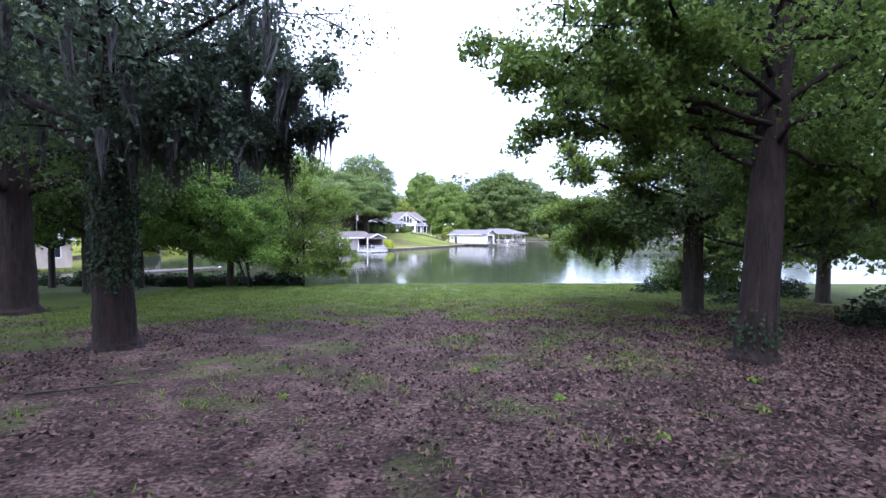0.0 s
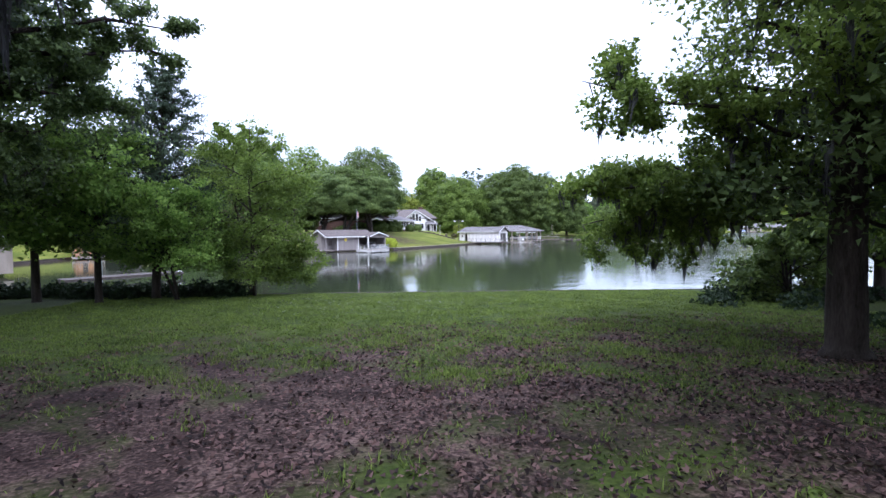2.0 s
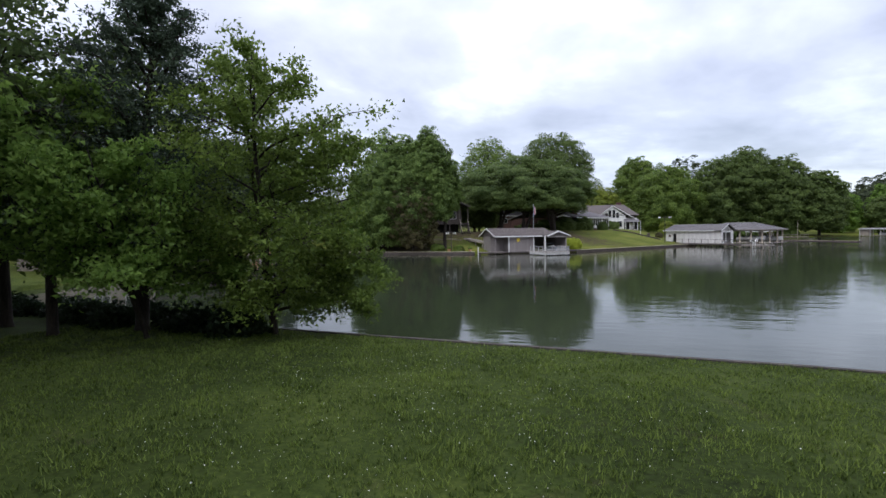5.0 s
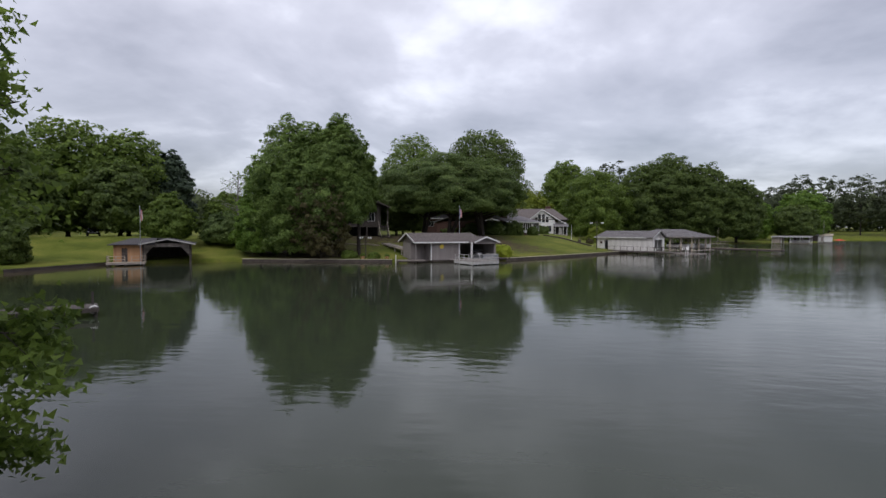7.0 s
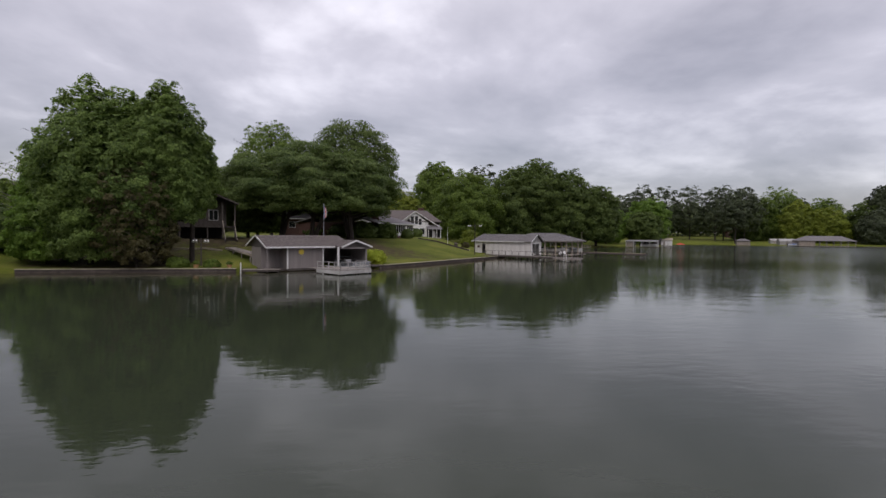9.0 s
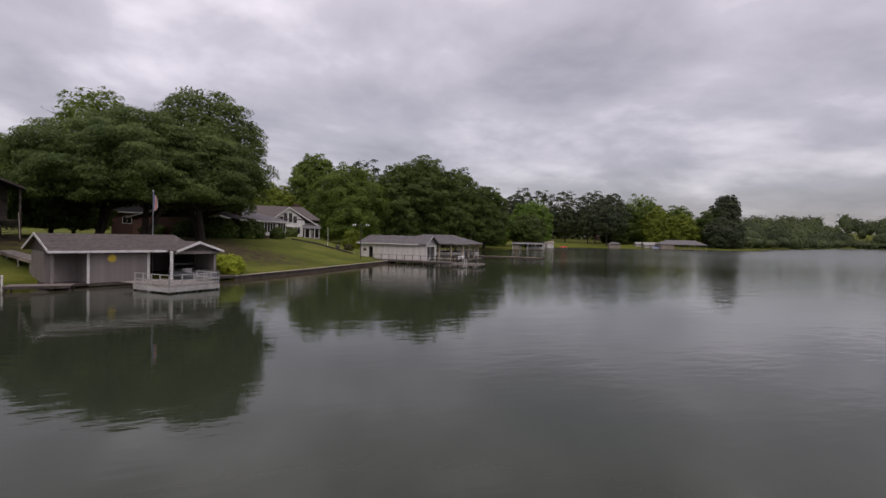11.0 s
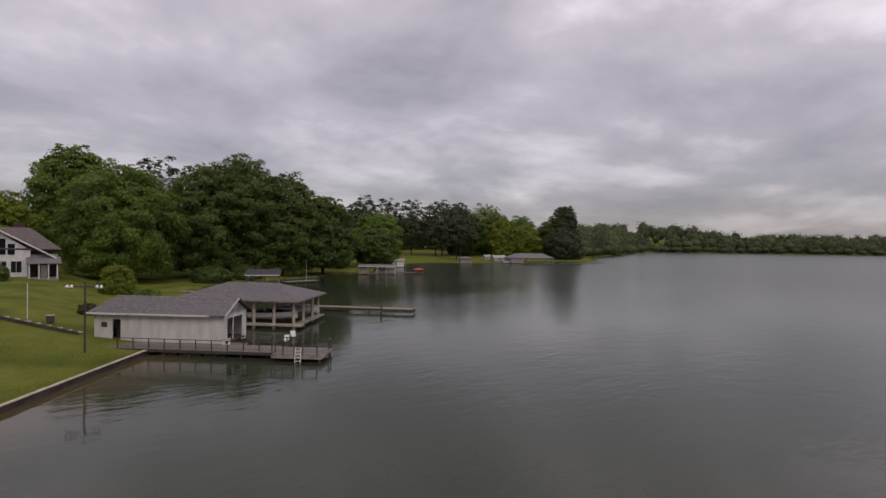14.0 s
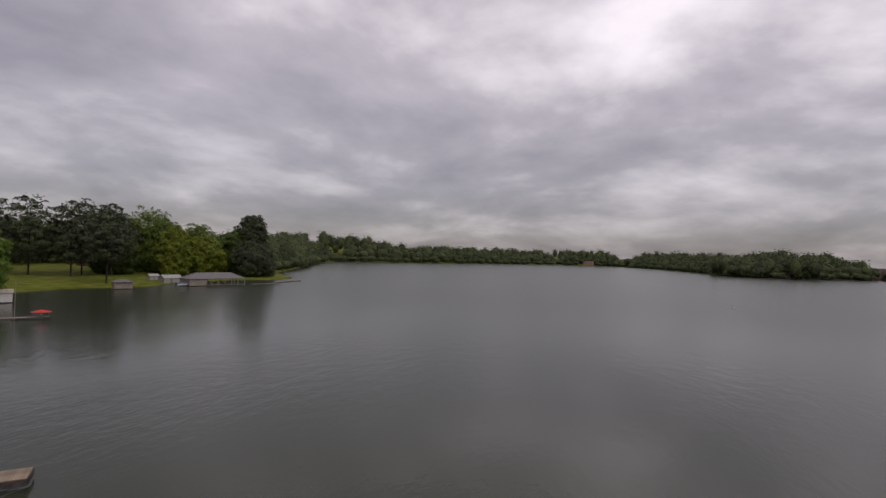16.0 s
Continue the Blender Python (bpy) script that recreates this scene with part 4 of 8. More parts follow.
def grey_boathouse():
    # own axes: x along the front, y away from the water, origin at the white front corner post
    t = thing("boathouse", frame_at(-4.3, 119.8, 30), "taupe board boathouse with brown shingle roof and white trim", "boathouse")
    F = 0.35                                     # floor height over the water
    body = part("wall", box(0, 4.7, -0.001, 0.12, F, 3.05), M_TAUPE, t)
    part("wall", box(-0.12, 0, 0, 6.0, F, 3.05), M_TAUPE, t)
    part("wall", box(4.7, 4.82, 0, 6.0, F, 3.05), M_TAUPE, t)
    part("wall", box(-2.6, 10.3, 6.0, 6.12, F, 3.05), M_TAUPE, t)
    part("wall", box(-2.6, -2.48, 2.4, 6.0, F, 3.05), M_TAUPE, t)
    part("wall", box(-2.48, -0.12, 2.4, 2.52, F, 3.05), M_TAUPE, t)
    part("wall", box(10.05, 10.17, -1.8, 6.0, F - 0.2, 3.05), M_TAUPE, t)
    lap_siding(body, 0.1, 4.62, 0, F, 3.0, 0.2, M_TAUPE)
    part("floor", box(-2.7, 4.82, 0, 6.1, F - 0.22, F), M_WOOD_DARK, t)
    part("skirt", box(-0.1, 4.8, -0.06, -0.002, F - 0.28, F - 0.02), M_WOOD_DARK, t)
    for x in (-0.06, 4.76):
        part("corner_trim", box(x - 0.10, x + 0.10, -0.07, -0.035, F - 0.05, 3.02), M_WHITE, t, "white corner board")
    for x, y in ((-2.6, 0.0), (6.0, -2.0), (10.1, -2.0), (5.4, 1.5), (10.1, 2.0)):
        part("post", box(x - 0.11, x + 0.11, y - 0.11, y + 0.11, -1.2, 3.1, 0.012), M_TAUPE if x > 9 or x < 0 else M_WHITE, t)
    for x in (-2.4, 0.2, 2.4, 4.6):
        for y in (0.2, 3.0, 5.8):
            part("pile", cone_bm((x, y, -2), (x, y, F - 0.2), 0.11, 0.11, 8), M_WOOD_DARK, t)
    # main roof: ridge along the front
    xl, xr, ye, yb, ze, zr = -3.0, 8.6, -0.55, 7.4, 3.12, 4.55
    ym = (ye + yb) / 2
    front = roof_plane("roof", [(xl, ye, ze), (xr, ye, ze), (xr, ym, zr), (xl, ym, zr)], M_SHINGLE, t)
    back = roof_plane("roof", [(xl, yb, ze), (xr, yb, ze), (xr, ym, zr), (xl, ym, zr)], M_SHINGLE, t)
    shingle_rows(front, (xl, ye, ze), (xr - 1.6, ye, ze), (xl, ym, zr), (xr, ym, zr), 14, M_SHINGLE)
    part("fascia", beam((xl, ye - 0.02, ze - 0.05), (6.4, ye - 0.02, ze - 0.05), 0.05, 0.20), M_WHITE, t, "white fascia board")
    part("barge_board", beam((xl - 0.03, ye - 0.03, ze - 0.03), (xl - 0.03, ym, zr - 0.03), 0.05, 0.22), M_WHITE, t, "white barge board")
    part("barge_board", beam((xl - 0.03, yb, ze - 0.03), (xl - 0.03, ym, zr - 0.03), 0.05, 0.22), M_WHITE, t, "white barge board")
    g = bmesh.new()
    g.faces.new([g.verts.new(p) for p in ((xl + 0.35, ye + 0.4, ze - 0.02), (xl + 0.35, yb - 0.4, ze - 0.02), (xl + 0.35, ym, zr - 0.12))])
    bmesh.ops.solidify(g, geom=g.faces[:], thickness=0.05)
    part("gable", g, M_TAUPE, t)
    # cross gable over the boat slip
    gx0, gx1, gm, gz = 6.2, 10.75, 8.35, 3.98
    yf, yj = -2.55, 4.0
    for xs in (gx0, gx1):
        pl = roof_plane("roof", [(xs, yf, ze), (gm, yf, gz), (gm, yj, gz), (xs, yj, ze)], M_SHINGLE, t)
        shingle_rows(pl, (xs, yf, ze), (xs, yj, ze), (gm, yf, gz), (gm, yj, gz), 8, M_SHINGLE)
        part("barge_board", beam((xs, yf - 0.03, ze - 0.04), (gm, yf - 0.03, gz - 0.04), 0.05, 0.22), M_WHITE, t, "white barge board")
    hip = roof_plane("roof", [(xr, ym, zr), (xr, ye, ze + 0.25), (gx1, 2.6, ze), (gx1, yb, ze)], M_SHINGLE, t)
    roof_plane("roof", [(xr, ym, zr), (gx1, yb, ze), (xr, yb, ze)], M_SHINGLE, t)
    g = bmesh.new()
    g.faces.new([g.verts.new(p) for p in ((gx0 + 0.3, yf + 0.35, ze - 0.03), (gx1 - 0.3, yf + 0.35, ze - 0.03), (gm, yf + 0.35, gz - 0.1))])
    bmesh.ops.solidify(g, geom=g.faces[:], thickness=0.05)
    part("gable", g, M_TAUPE, t)
    part("beam", box(gx0, gx1 - 0.3, yf + 0.3, yf + 0.45, ze - 0.28, ze - 0.02), M_TAUPE, t)
    part("beam", box(4.8, 6.2, -0.3, -0.15, 2.86, 3.06), M_TAUPE, t)
    # a painted sun on the front wall
    bm = bmesh.new()
    c = bm.verts.new((1.75, -0.06, 2.45))
    ring = [bm.verts.new((1.75 + r * math.cos(a), -0.06, 2.45 + r * math.sin(a))) for a, r in ((math.pi * k / 10, 0.46 if k % 2 == 0 else 0.26) for k in range(20))]
    for k in range(20):
        bm.faces.new([c, ring[(k + 1) % 20], ring[k]])
    part("sun_ornament", bm, M_YELLOW, t, "yellow sun-shaped wall ornament")
    return t


grey_boathouse()


def grey_deck():
    t = thing("boathouse_deck", frame_at(2.6, 113.3, 41), "weathered grey timber deck with railings before the boathouse", "deck")
    # x along the front edge, y back towards the boathouse
    w, d, z = 4.7, 4.6, 0.58
    planks(t, (0, w), (0, d), z, 0.15, M_WOOD, "x")
    part("skirt", box(-0.03, w + 0.03, -0.05, -0.005, 0.12, z - 0.05), M_DECK, t)
    part("skirt", box(-0.05, -0.005, 0, d, 0.12, z - 0.05), M_DECK, t)
    part("skirt", box(w + 0.005, w + 0.05, 0, d, 0.12, z - 0.05), M_DECK, t)
    for x in (0.1, w / 2, w - 0.1):
        for y in (0.1, d / 2, d - 0.1):
            part("pile", cone_bm((x, y, -2), (x, y, z - 0.06), 0.09, 0.09, 8), M_WOOD_DARK, t)
    railing(t, [(0.06, d - 0.1), (0.06, 0.06), (w - 0.06, 0.06), (w - 0.06, d * 0.62)], 0.92, M_DECK, 1.1, 0, (1.0, 0.5, 0.15), 0.09, z)
    # gangway to the boathouse
    g = planks(t, (0.2, w - 0.6), (d + 0.01, d + 2.2), z - 0.02, 0.15, M_WOOD, "x")
    return t


grey_deck()


# ---------------------------------------------------------------- white boathouse, its decks, the boat canopy and the long pier
A2 = -43


def white_boathouse():
    # x along the long front towards the open water, y away from the lawn side, origin at the landward front corner
    t = thing("boathouse", frame_at(28.4, 162.4, A2), "long white board boathouse with grey shingle roof and open end", "boathouse")
    L, W, F, E, R = 13.4, 5.0, 0.72, 3.45, 4.9
    side = part("wall", box(0, 1.9, 0, 0.12, F - 0.4, E), M_CREAM, t)
    part("wall", box(2.75, L, 0, 0.12, F - 0.4, E), M_CREAM, t)
    part("wall", box(1.9, 2.75, 0, 0.12, F + 2.05, E), M_CREAM, t)
    part("wall", box(0, L, W - 0.12, W, F - 0.4, E), M_CREAM, t)
    part("wall", box(0, 0.12, 0.12, W - 0.12, F - 0.4, E), M_CREAM, t)
    part("wall", box(L - 0.12, L, 0.12, 0.75, F - 0.4, E), M_CREAM, t)
    part("wall", box(L - 0.12, L, W - 0.95, W - 0.12, F - 0.4, E), M_CREAM, t)
    part("floor", box(0.1, L, 0.1, W - 0.1, F - 0.2, F), M_WOOD_DARK, t)
    part("door_recess", box(1.92, 2.73, 0.55, 0.6, F, F + 2.05), M_DARK, t, "near-black panel standing for the unlit doorway")
    part("door_post", box(L - 0.10, L - 0.02, 2.0, 2.12, F, E), M_WHITE, t)
    part("lintel", box(L - 0.14, L + 0.02, 0.70, W - 0.9, F + 2.3, F + 2.42), M_WHITE, t)
    # vertical board battens
    k = 0.3
    me = None
    while k < L:
        if not 1.8 < k < 2.85:
            if me is None:
                ob = part("batten", box(-0.02, 0.02, -0.018, -0.001, F - 0.38, E - 0.03), M_CREAM, t)
                me = ob.data
                ob.location = (k, 0, 0)
            else:
                ob = new("batten", me)
                ob.parent = t
                ob.location = (k, 0, 0)
        k += 0.42
    part("wall_sign", box(0.75, 1.35, -0.03, -0.002, F + 1.25, F + 1.75), M_BRICK, t, "small framed brown sign")
    xl, xr, ye, yb = -0.5, L + 0.35, -0.45, W + 0.45
    ym = W / 2
    fr = roof_plane("roof", [(xl, ye, E), (xr, ye, E), (xr, ym, R), (xl + 1.2, ym, R)], M_SHINGLE_GREY, t)
    bk = roof_plane("roof", [(xl, yb, E), (xr, yb, E), (xr, ym, R), (xl + 1.2, ym, R)], M_SHINGLE_GREY, t)
    en = roof_plane("roof", [(xl, ye, E), (xl, yb, E), (xl + 1.2, ym, R)], M_SHINGLE_GREY, t)
    shingle_rows(fr, (xl, ye, E), (xr, ye, E), (xl + 1.2, ym, R), (xr, ym, R), 14, M_SHINGLE_GREY)
    part("fascia", beam((xl, ye - 0.02, E - 0.06), (xr - 1.6, ye - 0.02, E - 0.06), 0.04, 0.17), M_WHITE, t, "white gutter board")
    part("barge_board", beam((xr + 0.02, ye - 0.03, E - 0.05), (xr + 0.02, ym, R - 0.05), 0.04, 0.2), M_WHITE, t, "white barge board")
    part("barge_board", beam((xr + 0.02, yb + 0.03, E - 0.05), (xr + 0.02, ym, R - 0.05), 0.04, 0.2), M_WOOD_DARK, t)
    g = bmesh.new()
    g.faces.new([g.verts.new(p) for p in ((L - 0.02, 0, E - 0.12), (L - 0.02, W, E - 0.12), (L - 0.02, ym, R - 0.15))])
    bmesh.ops.solidify(g, geom=g.faces[:], thickness=0.06)
    part("gable", g, M_CREAM, t)
    part("gable_panel", box(L - 0.12, L - 0.02, 0.75, W - 0.95, F + 2.42, E - 0.1), M_CREAM, t)
    for x in (3.5, 7, 10.5, 13.2):
        for y in (0.2, W - 0.2):
            part("pile", cone_bm((x, y, -2), (x, y, F - 0.2), 0.12, 0.12, 8), M_WOOD_DARK, t)
    return t


white_boathouse()


def white_deck():
    t = thing("lake_deck", frame_at(28.4, 162.4, A2), "weathered grey timber walkway and swimming deck beside the white boathouse", "deck")
    z = 0.62
    planks(t, (3.2, 19.8), (-3.0, -0.05), z, 0.16, M_WOOD_GREY, "y")
    planks(t, (13.5, 15.6), (-0.05, 0.9), z, 0.16, M_WOOD_GREY, "y")
    planks(t, (19.8, 24.4), (-3.9, -0.3), z, 0.16, M_WOOD_GREY, "y")
    part("edge_beam", box(3.2, 19.8, -3.06, -3.0, z - 0.30, z - 0.05), M_WOOD_DARK, t)
    part("edge_beam", box(13.6, 19.8, -0.05, 0.01, z - 0.30, z - 0.05), M_WOOD_DARK, t)
    part("edge_beam", box(19.8, 24.45, -3.96, -3.9, z - 0.30, z - 0.02), M_WOOD, t)
    part("edge_beam", box(24.4, 24.46, -3.9, -0.3, z - 0.30, z - 0.02), M_WOOD, t)
    part("edge_beam", box(19.8, 24.4, -0.32, -0.26, z - 0.30, z - 0.05), M_WOOD_DARK, t)
    for x in (4, 6.5, 9, 11.5, 14, 16.5, 19.6, 22, 24.2):
        for y in (-2.85 if x < 19.7 else -3.75, -0.45):
            part("pile", cone_bm((x, y, -2), (x, y, z - 0.06), 0.11, 0.11, 8), M_WOOD_DARK, t)
    railing(t, [(4.6, -2.95), (19.8, -2.95)], 0.95, M_WOOD_DARK, 1.45, 0, (1.0,), 0.09, z)
    railing(t, [(19.85, -3.85), (21.9, -3.85)], 0.95, M_WOOD_DARK, 1.0, 0, (1.0,), 0.09, z)
    railing(t, [(22.7, -3.85), (24.0, -3.85)], 0.95, M_WOOD_DARK, 1.25, 0, (1.0,), 0.09, z)
    railing(t, [(24.3, -0.38), (15.6, -0.38)], 0.95, M_WOOD_DARK, 1.45, 0, (1.0,), 0.09, z)
    railing(t, [(24.3, -0.38), (24.3, -1.2)], 0.95, M_WOOD_DARK, 0.85, 0, (1.0,), 0.09, z)
    return t


white_deck()


def deck_ladder():
    t = thing("swim_ladder", frame_at(28.4, 162.4, A2), "white swimming ladder hung on the deck edge", "ladder")
    for x in (22.05, 22.55):
        part("stile", beam((x, -4.1, -0.4), (x, -3.98, 1.35), 0.07, 0.05), M_WHITE, t)
    for k in range(5):
        part("rung", beam((22.05, -4.08 + 0.02 * k, -0.15 + 0.3 * k), (22.55, -4.08 + 0.02 * k, -0.15 + 0.3 * k), 0.09, 0.05), M_WHITE, t)
    return t


deck_ladder()


def boat_canopy():
    # corner nearest the open water is the origin; x back along the landward front, y along the open side
    t = thing("boat_canopy", Matrix.Identity(4), "open boat shelter with hipped grey roof on timber posts", "boat shelter")
    o = Vector((48.6, 159.4, 0)); a = Vector((-0.707, 0.707, 0)); b = Vector((0.70, 0.714, 0))
    E, R = 3.55, 5.25

    def P(s, v, z):
        q = o + a * s + b * v
        return (q.x, q.y, z)

    LA, LB = 16.2, 10.8
    c = [P(0, 0, E), P(LA, 0, E), P(LA, LB, E), P(0, LB, E)]
    r0, r1 = P(5.0, LB / 2, R), P(LA - 4.6, LB / 2, R)
    for pts in ((c[0], c[1], r1, r0), (c[1], c[2], r1), (c[2], c[3], r0, r1), (c[3], c[0], r0)):
        pl = roof_plane("roof", list(pts), M_SHINGLE_GREY, t)
        if len(pts) == 4:
            shingle_rows(pl, pts[0], pts[1], pts[3], pts[2], 20, M_SHINGLE_GREY)
        else:
            shingle_rows(pl, pts[0], pts[1], pts[2], pts[2], 20, M_SHINGLE_GREY)
    for p, q in ((c[0], c[1]), (c[3], c[0])):
        part("fascia", beam(Vector(p) - Vector((0, 0, 0.08)), Vector(q) - Vector((0, 0, 0.08)), 0.05, 0.18), M_WOOD, t)
    for s, v in ((0.9, 0.9), (3.4, 0.9), (6.0, 0.9), (9.5, 0.9), (13, 0.9), (0.9, 4.2), (0.9, 7.6), (0.9, LB - 0.9), (6.0, LB - 0.9), (13, LB - 0.9)):
        p = P(s, v, 0)
        part("post", box(p[0] - 0.16, p[0] + 0.16, p[1] - 0.16, p[1] + 0.16, -1.5, E - 0.05, 0.02), M_WOOD_PALE, t)
    part("header_beam", beam(P(0.9, 0.9, E - 0.28), P(LA - 0.9, 0.9, E - 0.28), 0.14, 0.26), M_WOOD, t)
    part("header_beam", beam(P(0.9, 0.9, E - 0.28), P(0.9, LB - 0.9, E - 0.28), 0.14, 0.26), M_WOOD, t)
    part("walkway", slab([P(-0.2, 0.5, 0.55), P(9, 0.5, 0.55), P(9, 1.7, 0.55), P(-0.2, 1.7, 0.55)], 0.18), M_WOOD_PALE, t)
    part("walkway", slab([P(0.2, 1.7, 0.53), P(1.4, 1.7, 0.53), P(1.4, LB, 0.53), P(0.2, LB, 0.53)], 0.18), M_WOOD, t)
    return t


boat_canopy()


def long_pier():
    t = thing("pier", frame_at(56.6, 176.9, -46.5), "long low timber pier with a floating end platform", "pier")
    planks(t, (0, 13.4), (-0.75, 0.75), 0.70, 0.3, M_WOOD_TAN, "y")
    planks(t, (13.4, 18.2), (-1.0, 1.0), 0.72, 0.2, M_WOOD_TAN, "y")
    part("edge_beam", box(0, 13.4, -0.8, -0.75, 0.30, 0.66), M_WOOD_DARK, t)
    part("edge_beam", box(13.4, 18.25, -1.06, -1.0, 0.22, 0.66), M_WOOD_DARK, t)
    part("edge_beam", box(18.2, 18.26, -1.0, 1.0, 0.22, 0.66), M_WOOD_DARK, t)
    for x in (0.5, 4, 7.5, 11):
        for y in (-0.7, 0.7):
            part("pile", cone_bm((x, y, -2), (x, y, 0.66), 0.10, 0.10, 8), M_WOOD_DARK, t)
    part("pile", cone_bm((13.4, -1.15, -2), (13.4, -1.15, 1.3), 0.14, 0.13, 10), M_WOOD_DARK, t)
    return t


long_pier()
# ---------------------------------------------------------------- houses
def window_unit(parent, x, y, z, w, h, face=-1, frame_mat=None, bars=0, name="window"):
    """A framed pane on a wall along x; face -1 looks to -y."""
    frame_mat = frame_mat or M_WHITE
    o = face * 0.05
    ya, yb = sorted((y, y + o))
    win = part(name, box(x, x + w, y + face * 0.012 - 0.008, y + face * 0.012 + 0.008, z, z + h), M_GLASS, parent, "dark glass pane")
    f = 0.07
    for x0, x1, z0, z1 in ((x - f, x, z - f, z + h + f), (x + w, x + w + f, z - f, z + h + f), (x, x + w, z - f, z), (x, x + w, z + h, z + h + f)):
        part("frame", box(x0, x1, ya, yb, z0, z1), frame_mat, win)
    for k in range(bars):
        c = x + w * (k + 1) / (bars + 1)
        part("bar", box(c - 0.025, c + 0.025, ya, yb, z, z + h), frame_mat, win)
    return win


def gable_end(x0, x1, y, z0, xa, za, thick=0.12):
    """A triangular wall above the eaves, along x."""
    bm = bmesh.new()
    a = [bm.verts.new((x, y, z)) for x, z in ((x0, z0), (x1, z0), (xa, za))]
    b = [bm.verts.new((x, y + thick, z)) for x, z in ((x0, z0), (x1, z0), (xa, za))]
    bm.faces.new(a)
    bm.faces.new([b[2], b[1], b[0]])
    for k in range(3):
        j = (k + 1) % 3
        bm.faces.new([a[j], a[k], b[k], b[j]])
    bmesh.ops.recalc_face_normals(bm, faces=bm.faces)
    return bm


def lake_house():
    """White house with a tall glazed gable, a sunroom wing and a brick chimney."""
    t = thing("lake_house", pose(-0.3, 4.2, 0.2), "white lake house with grey roof, tall gable windows and sunroom", "house")
    zb = 3.3
    part("wall", box(5.0, 28.0, 211.5, 222, zb - 2.2, 7.4), M_WHITE, t)
    # gable block
    gx0, gx1, px, pz, gy = 15.6, 24.6, 20.0, 11.6, 210.6
    bm = bmesh.new()
    pts = [(gx0, zb - 1), (gx1 - 0.4, zb - 1), (gx1 - 0.4, 8.1), (px, pz - 0.25), (gx0, 8.3)]
    a = [bm.verts.new((x, gy, z)) for x, z in pts]
    b = [bm.verts.new((x, gy + 6, z)) for x, z in pts]
    bm.faces.new(a); bm.faces.new(list(reversed(b)))
    for k in range(5):
        j = (k + 1) % 5
        bm.faces.new([a[k], b[k], b[j], a[j]])
    bmesh.ops.recalc_face_normals(bm, faces=bm.faces)
    gable = part("gable_wall", bm, M_WHITE, t)
    for x, z0, z1 in ((17.55, 7.35, 9.0), (18.65, 7.35, 10.0), (19.95, 7.35, 10.1), (21.15, 7.35, 9.2)):
        window_unit(gable, x, gy, z0, 0.95, z1 - z0)
    for x in (17.4, 19.6, 21.6):
        window_unit(gable, x, gy, 4.3, 1.4, 1.9, bars=1)
    # main roof, cross gable, right-hand lean-to
    ry, rz = 216.5, 12.1
    main = roof_plane("roof", [(3.4, 210.4, 8.6), (28.6, 210.4, 8.3), (24.2, ry, rz), (3.4, ry, rz)], M_SHINGLE, t, 0.2)
    roof_plane("roof", [(3.4, 223.4, 7.6), (28.6, 223.4, 7.6), (24.2, ry, rz), (3.4, ry, rz)], M_SHINGLE, t, 0.2)
    roof_plane("roof", [(gx0 - 0.5, gy - 0.6, 7.95), (px, gy - 0.6, pz), (px, ry, pz), (gx0 - 0.5, ry, 7.95)], M_SHINGLE, t, 0.16)
    roof_plane("roof", [(28.2, gy - 0.6, 6.55), (px, gy - 0.6, pz), (px, ry, pz), (28.2, ry, 6.55)], M_SHINGLE, t, 0.16)
    part("barge_board", beam((gx0 - 0.5, gy - 0.62, 7.88), (px, gy - 0.62, pz - 0.07), 0.06, 0.26), M_WHITE, t)
    part("barge_board", beam((28.2, gy - 0.62, 6.48), (px, gy - 0.62, pz - 0.07), 0.06, 0.26), M_WHITE, t)
    roof_plane("roof", [(28.6, 210.4, 8.3), (28.6, 223.4, 7.6), (24.2, ry, rz)], M_SHINGLE, t, 0.2)
    bm = bmesh.new()
    bm.faces.new([bm.verts.new(p) for p in ((3.5, 211, 8.4), (3.5, 222.8, 7.8), (3.5, ry, rz - 0.2))])
    bmesh.ops.solidify(bm, geom=bm.faces[:], thickness=0.1)
    part("end_gable", bm, M_WHITE, t)
    # wing with its gable end towards the lawn
    part("wall", box(1.0, 11.6, 193.0, 212, 2.0, 8.6), M_WHITE, t)
    apex, back = (6.3, 192.4, 12.0), (6.3, 212.5, 12.0)
    roof_plane("roof", [(12.0, 192.4, 8.1), (12.0, 212.5, 8.1), back, apex], M_SHINGLE, t, 0.2)
    roof_plane("roof", [(0.6, 192.4, 8.1), (0.6, 212.5, 8.1), back, apex], M_SHINGLE, t, 0.2)
    part("end_gable", gable_end(1.0, 11.6, 192.8, 8.2, 6.3, 11.75), M_WHITE, t)
    part("barge_board", beam((12.0, 192.35, 8.0), (6.3, 192.35, 11.93), 0.06, 0.24), M_WHITE, t)
    part("barge_board", beam((0.6, 192.35, 8.0), (6.3, 192.35, 11.93), 0.06, 0.24), M_WHITE, t)
    # sunroom, its long side turned to the lake
    o, u, v = Vector((11.5, 165.3, 0)), Vector((0.5, 0.866, 0)), Vector((-0.866, 0.5, 0))

    def at(a, b, z):
        return tuple(o + u * a + v * b + Vector((0, 0, z)))

    def turned(a0, a1, b0, b1, z0, z1):
        bm = box(a0, a1, b0, b1, z0, z1)
        for q in bm.verts:
            q.co = Vector(at(q.co.x, q.co.y, q.co.z))
        bmesh.ops.recalc_face_normals(bm, faces=bm.faces)
        return bm

    part("foundation", turned(-0.1, 10.1, 0.05, 9, 2.0, 4.1), M_BRICK, t)
    sun_wall = part("sunroom_wall", turned(0, 10, 0, 0.2, 4.1, 4.85), M_WHITE, t)
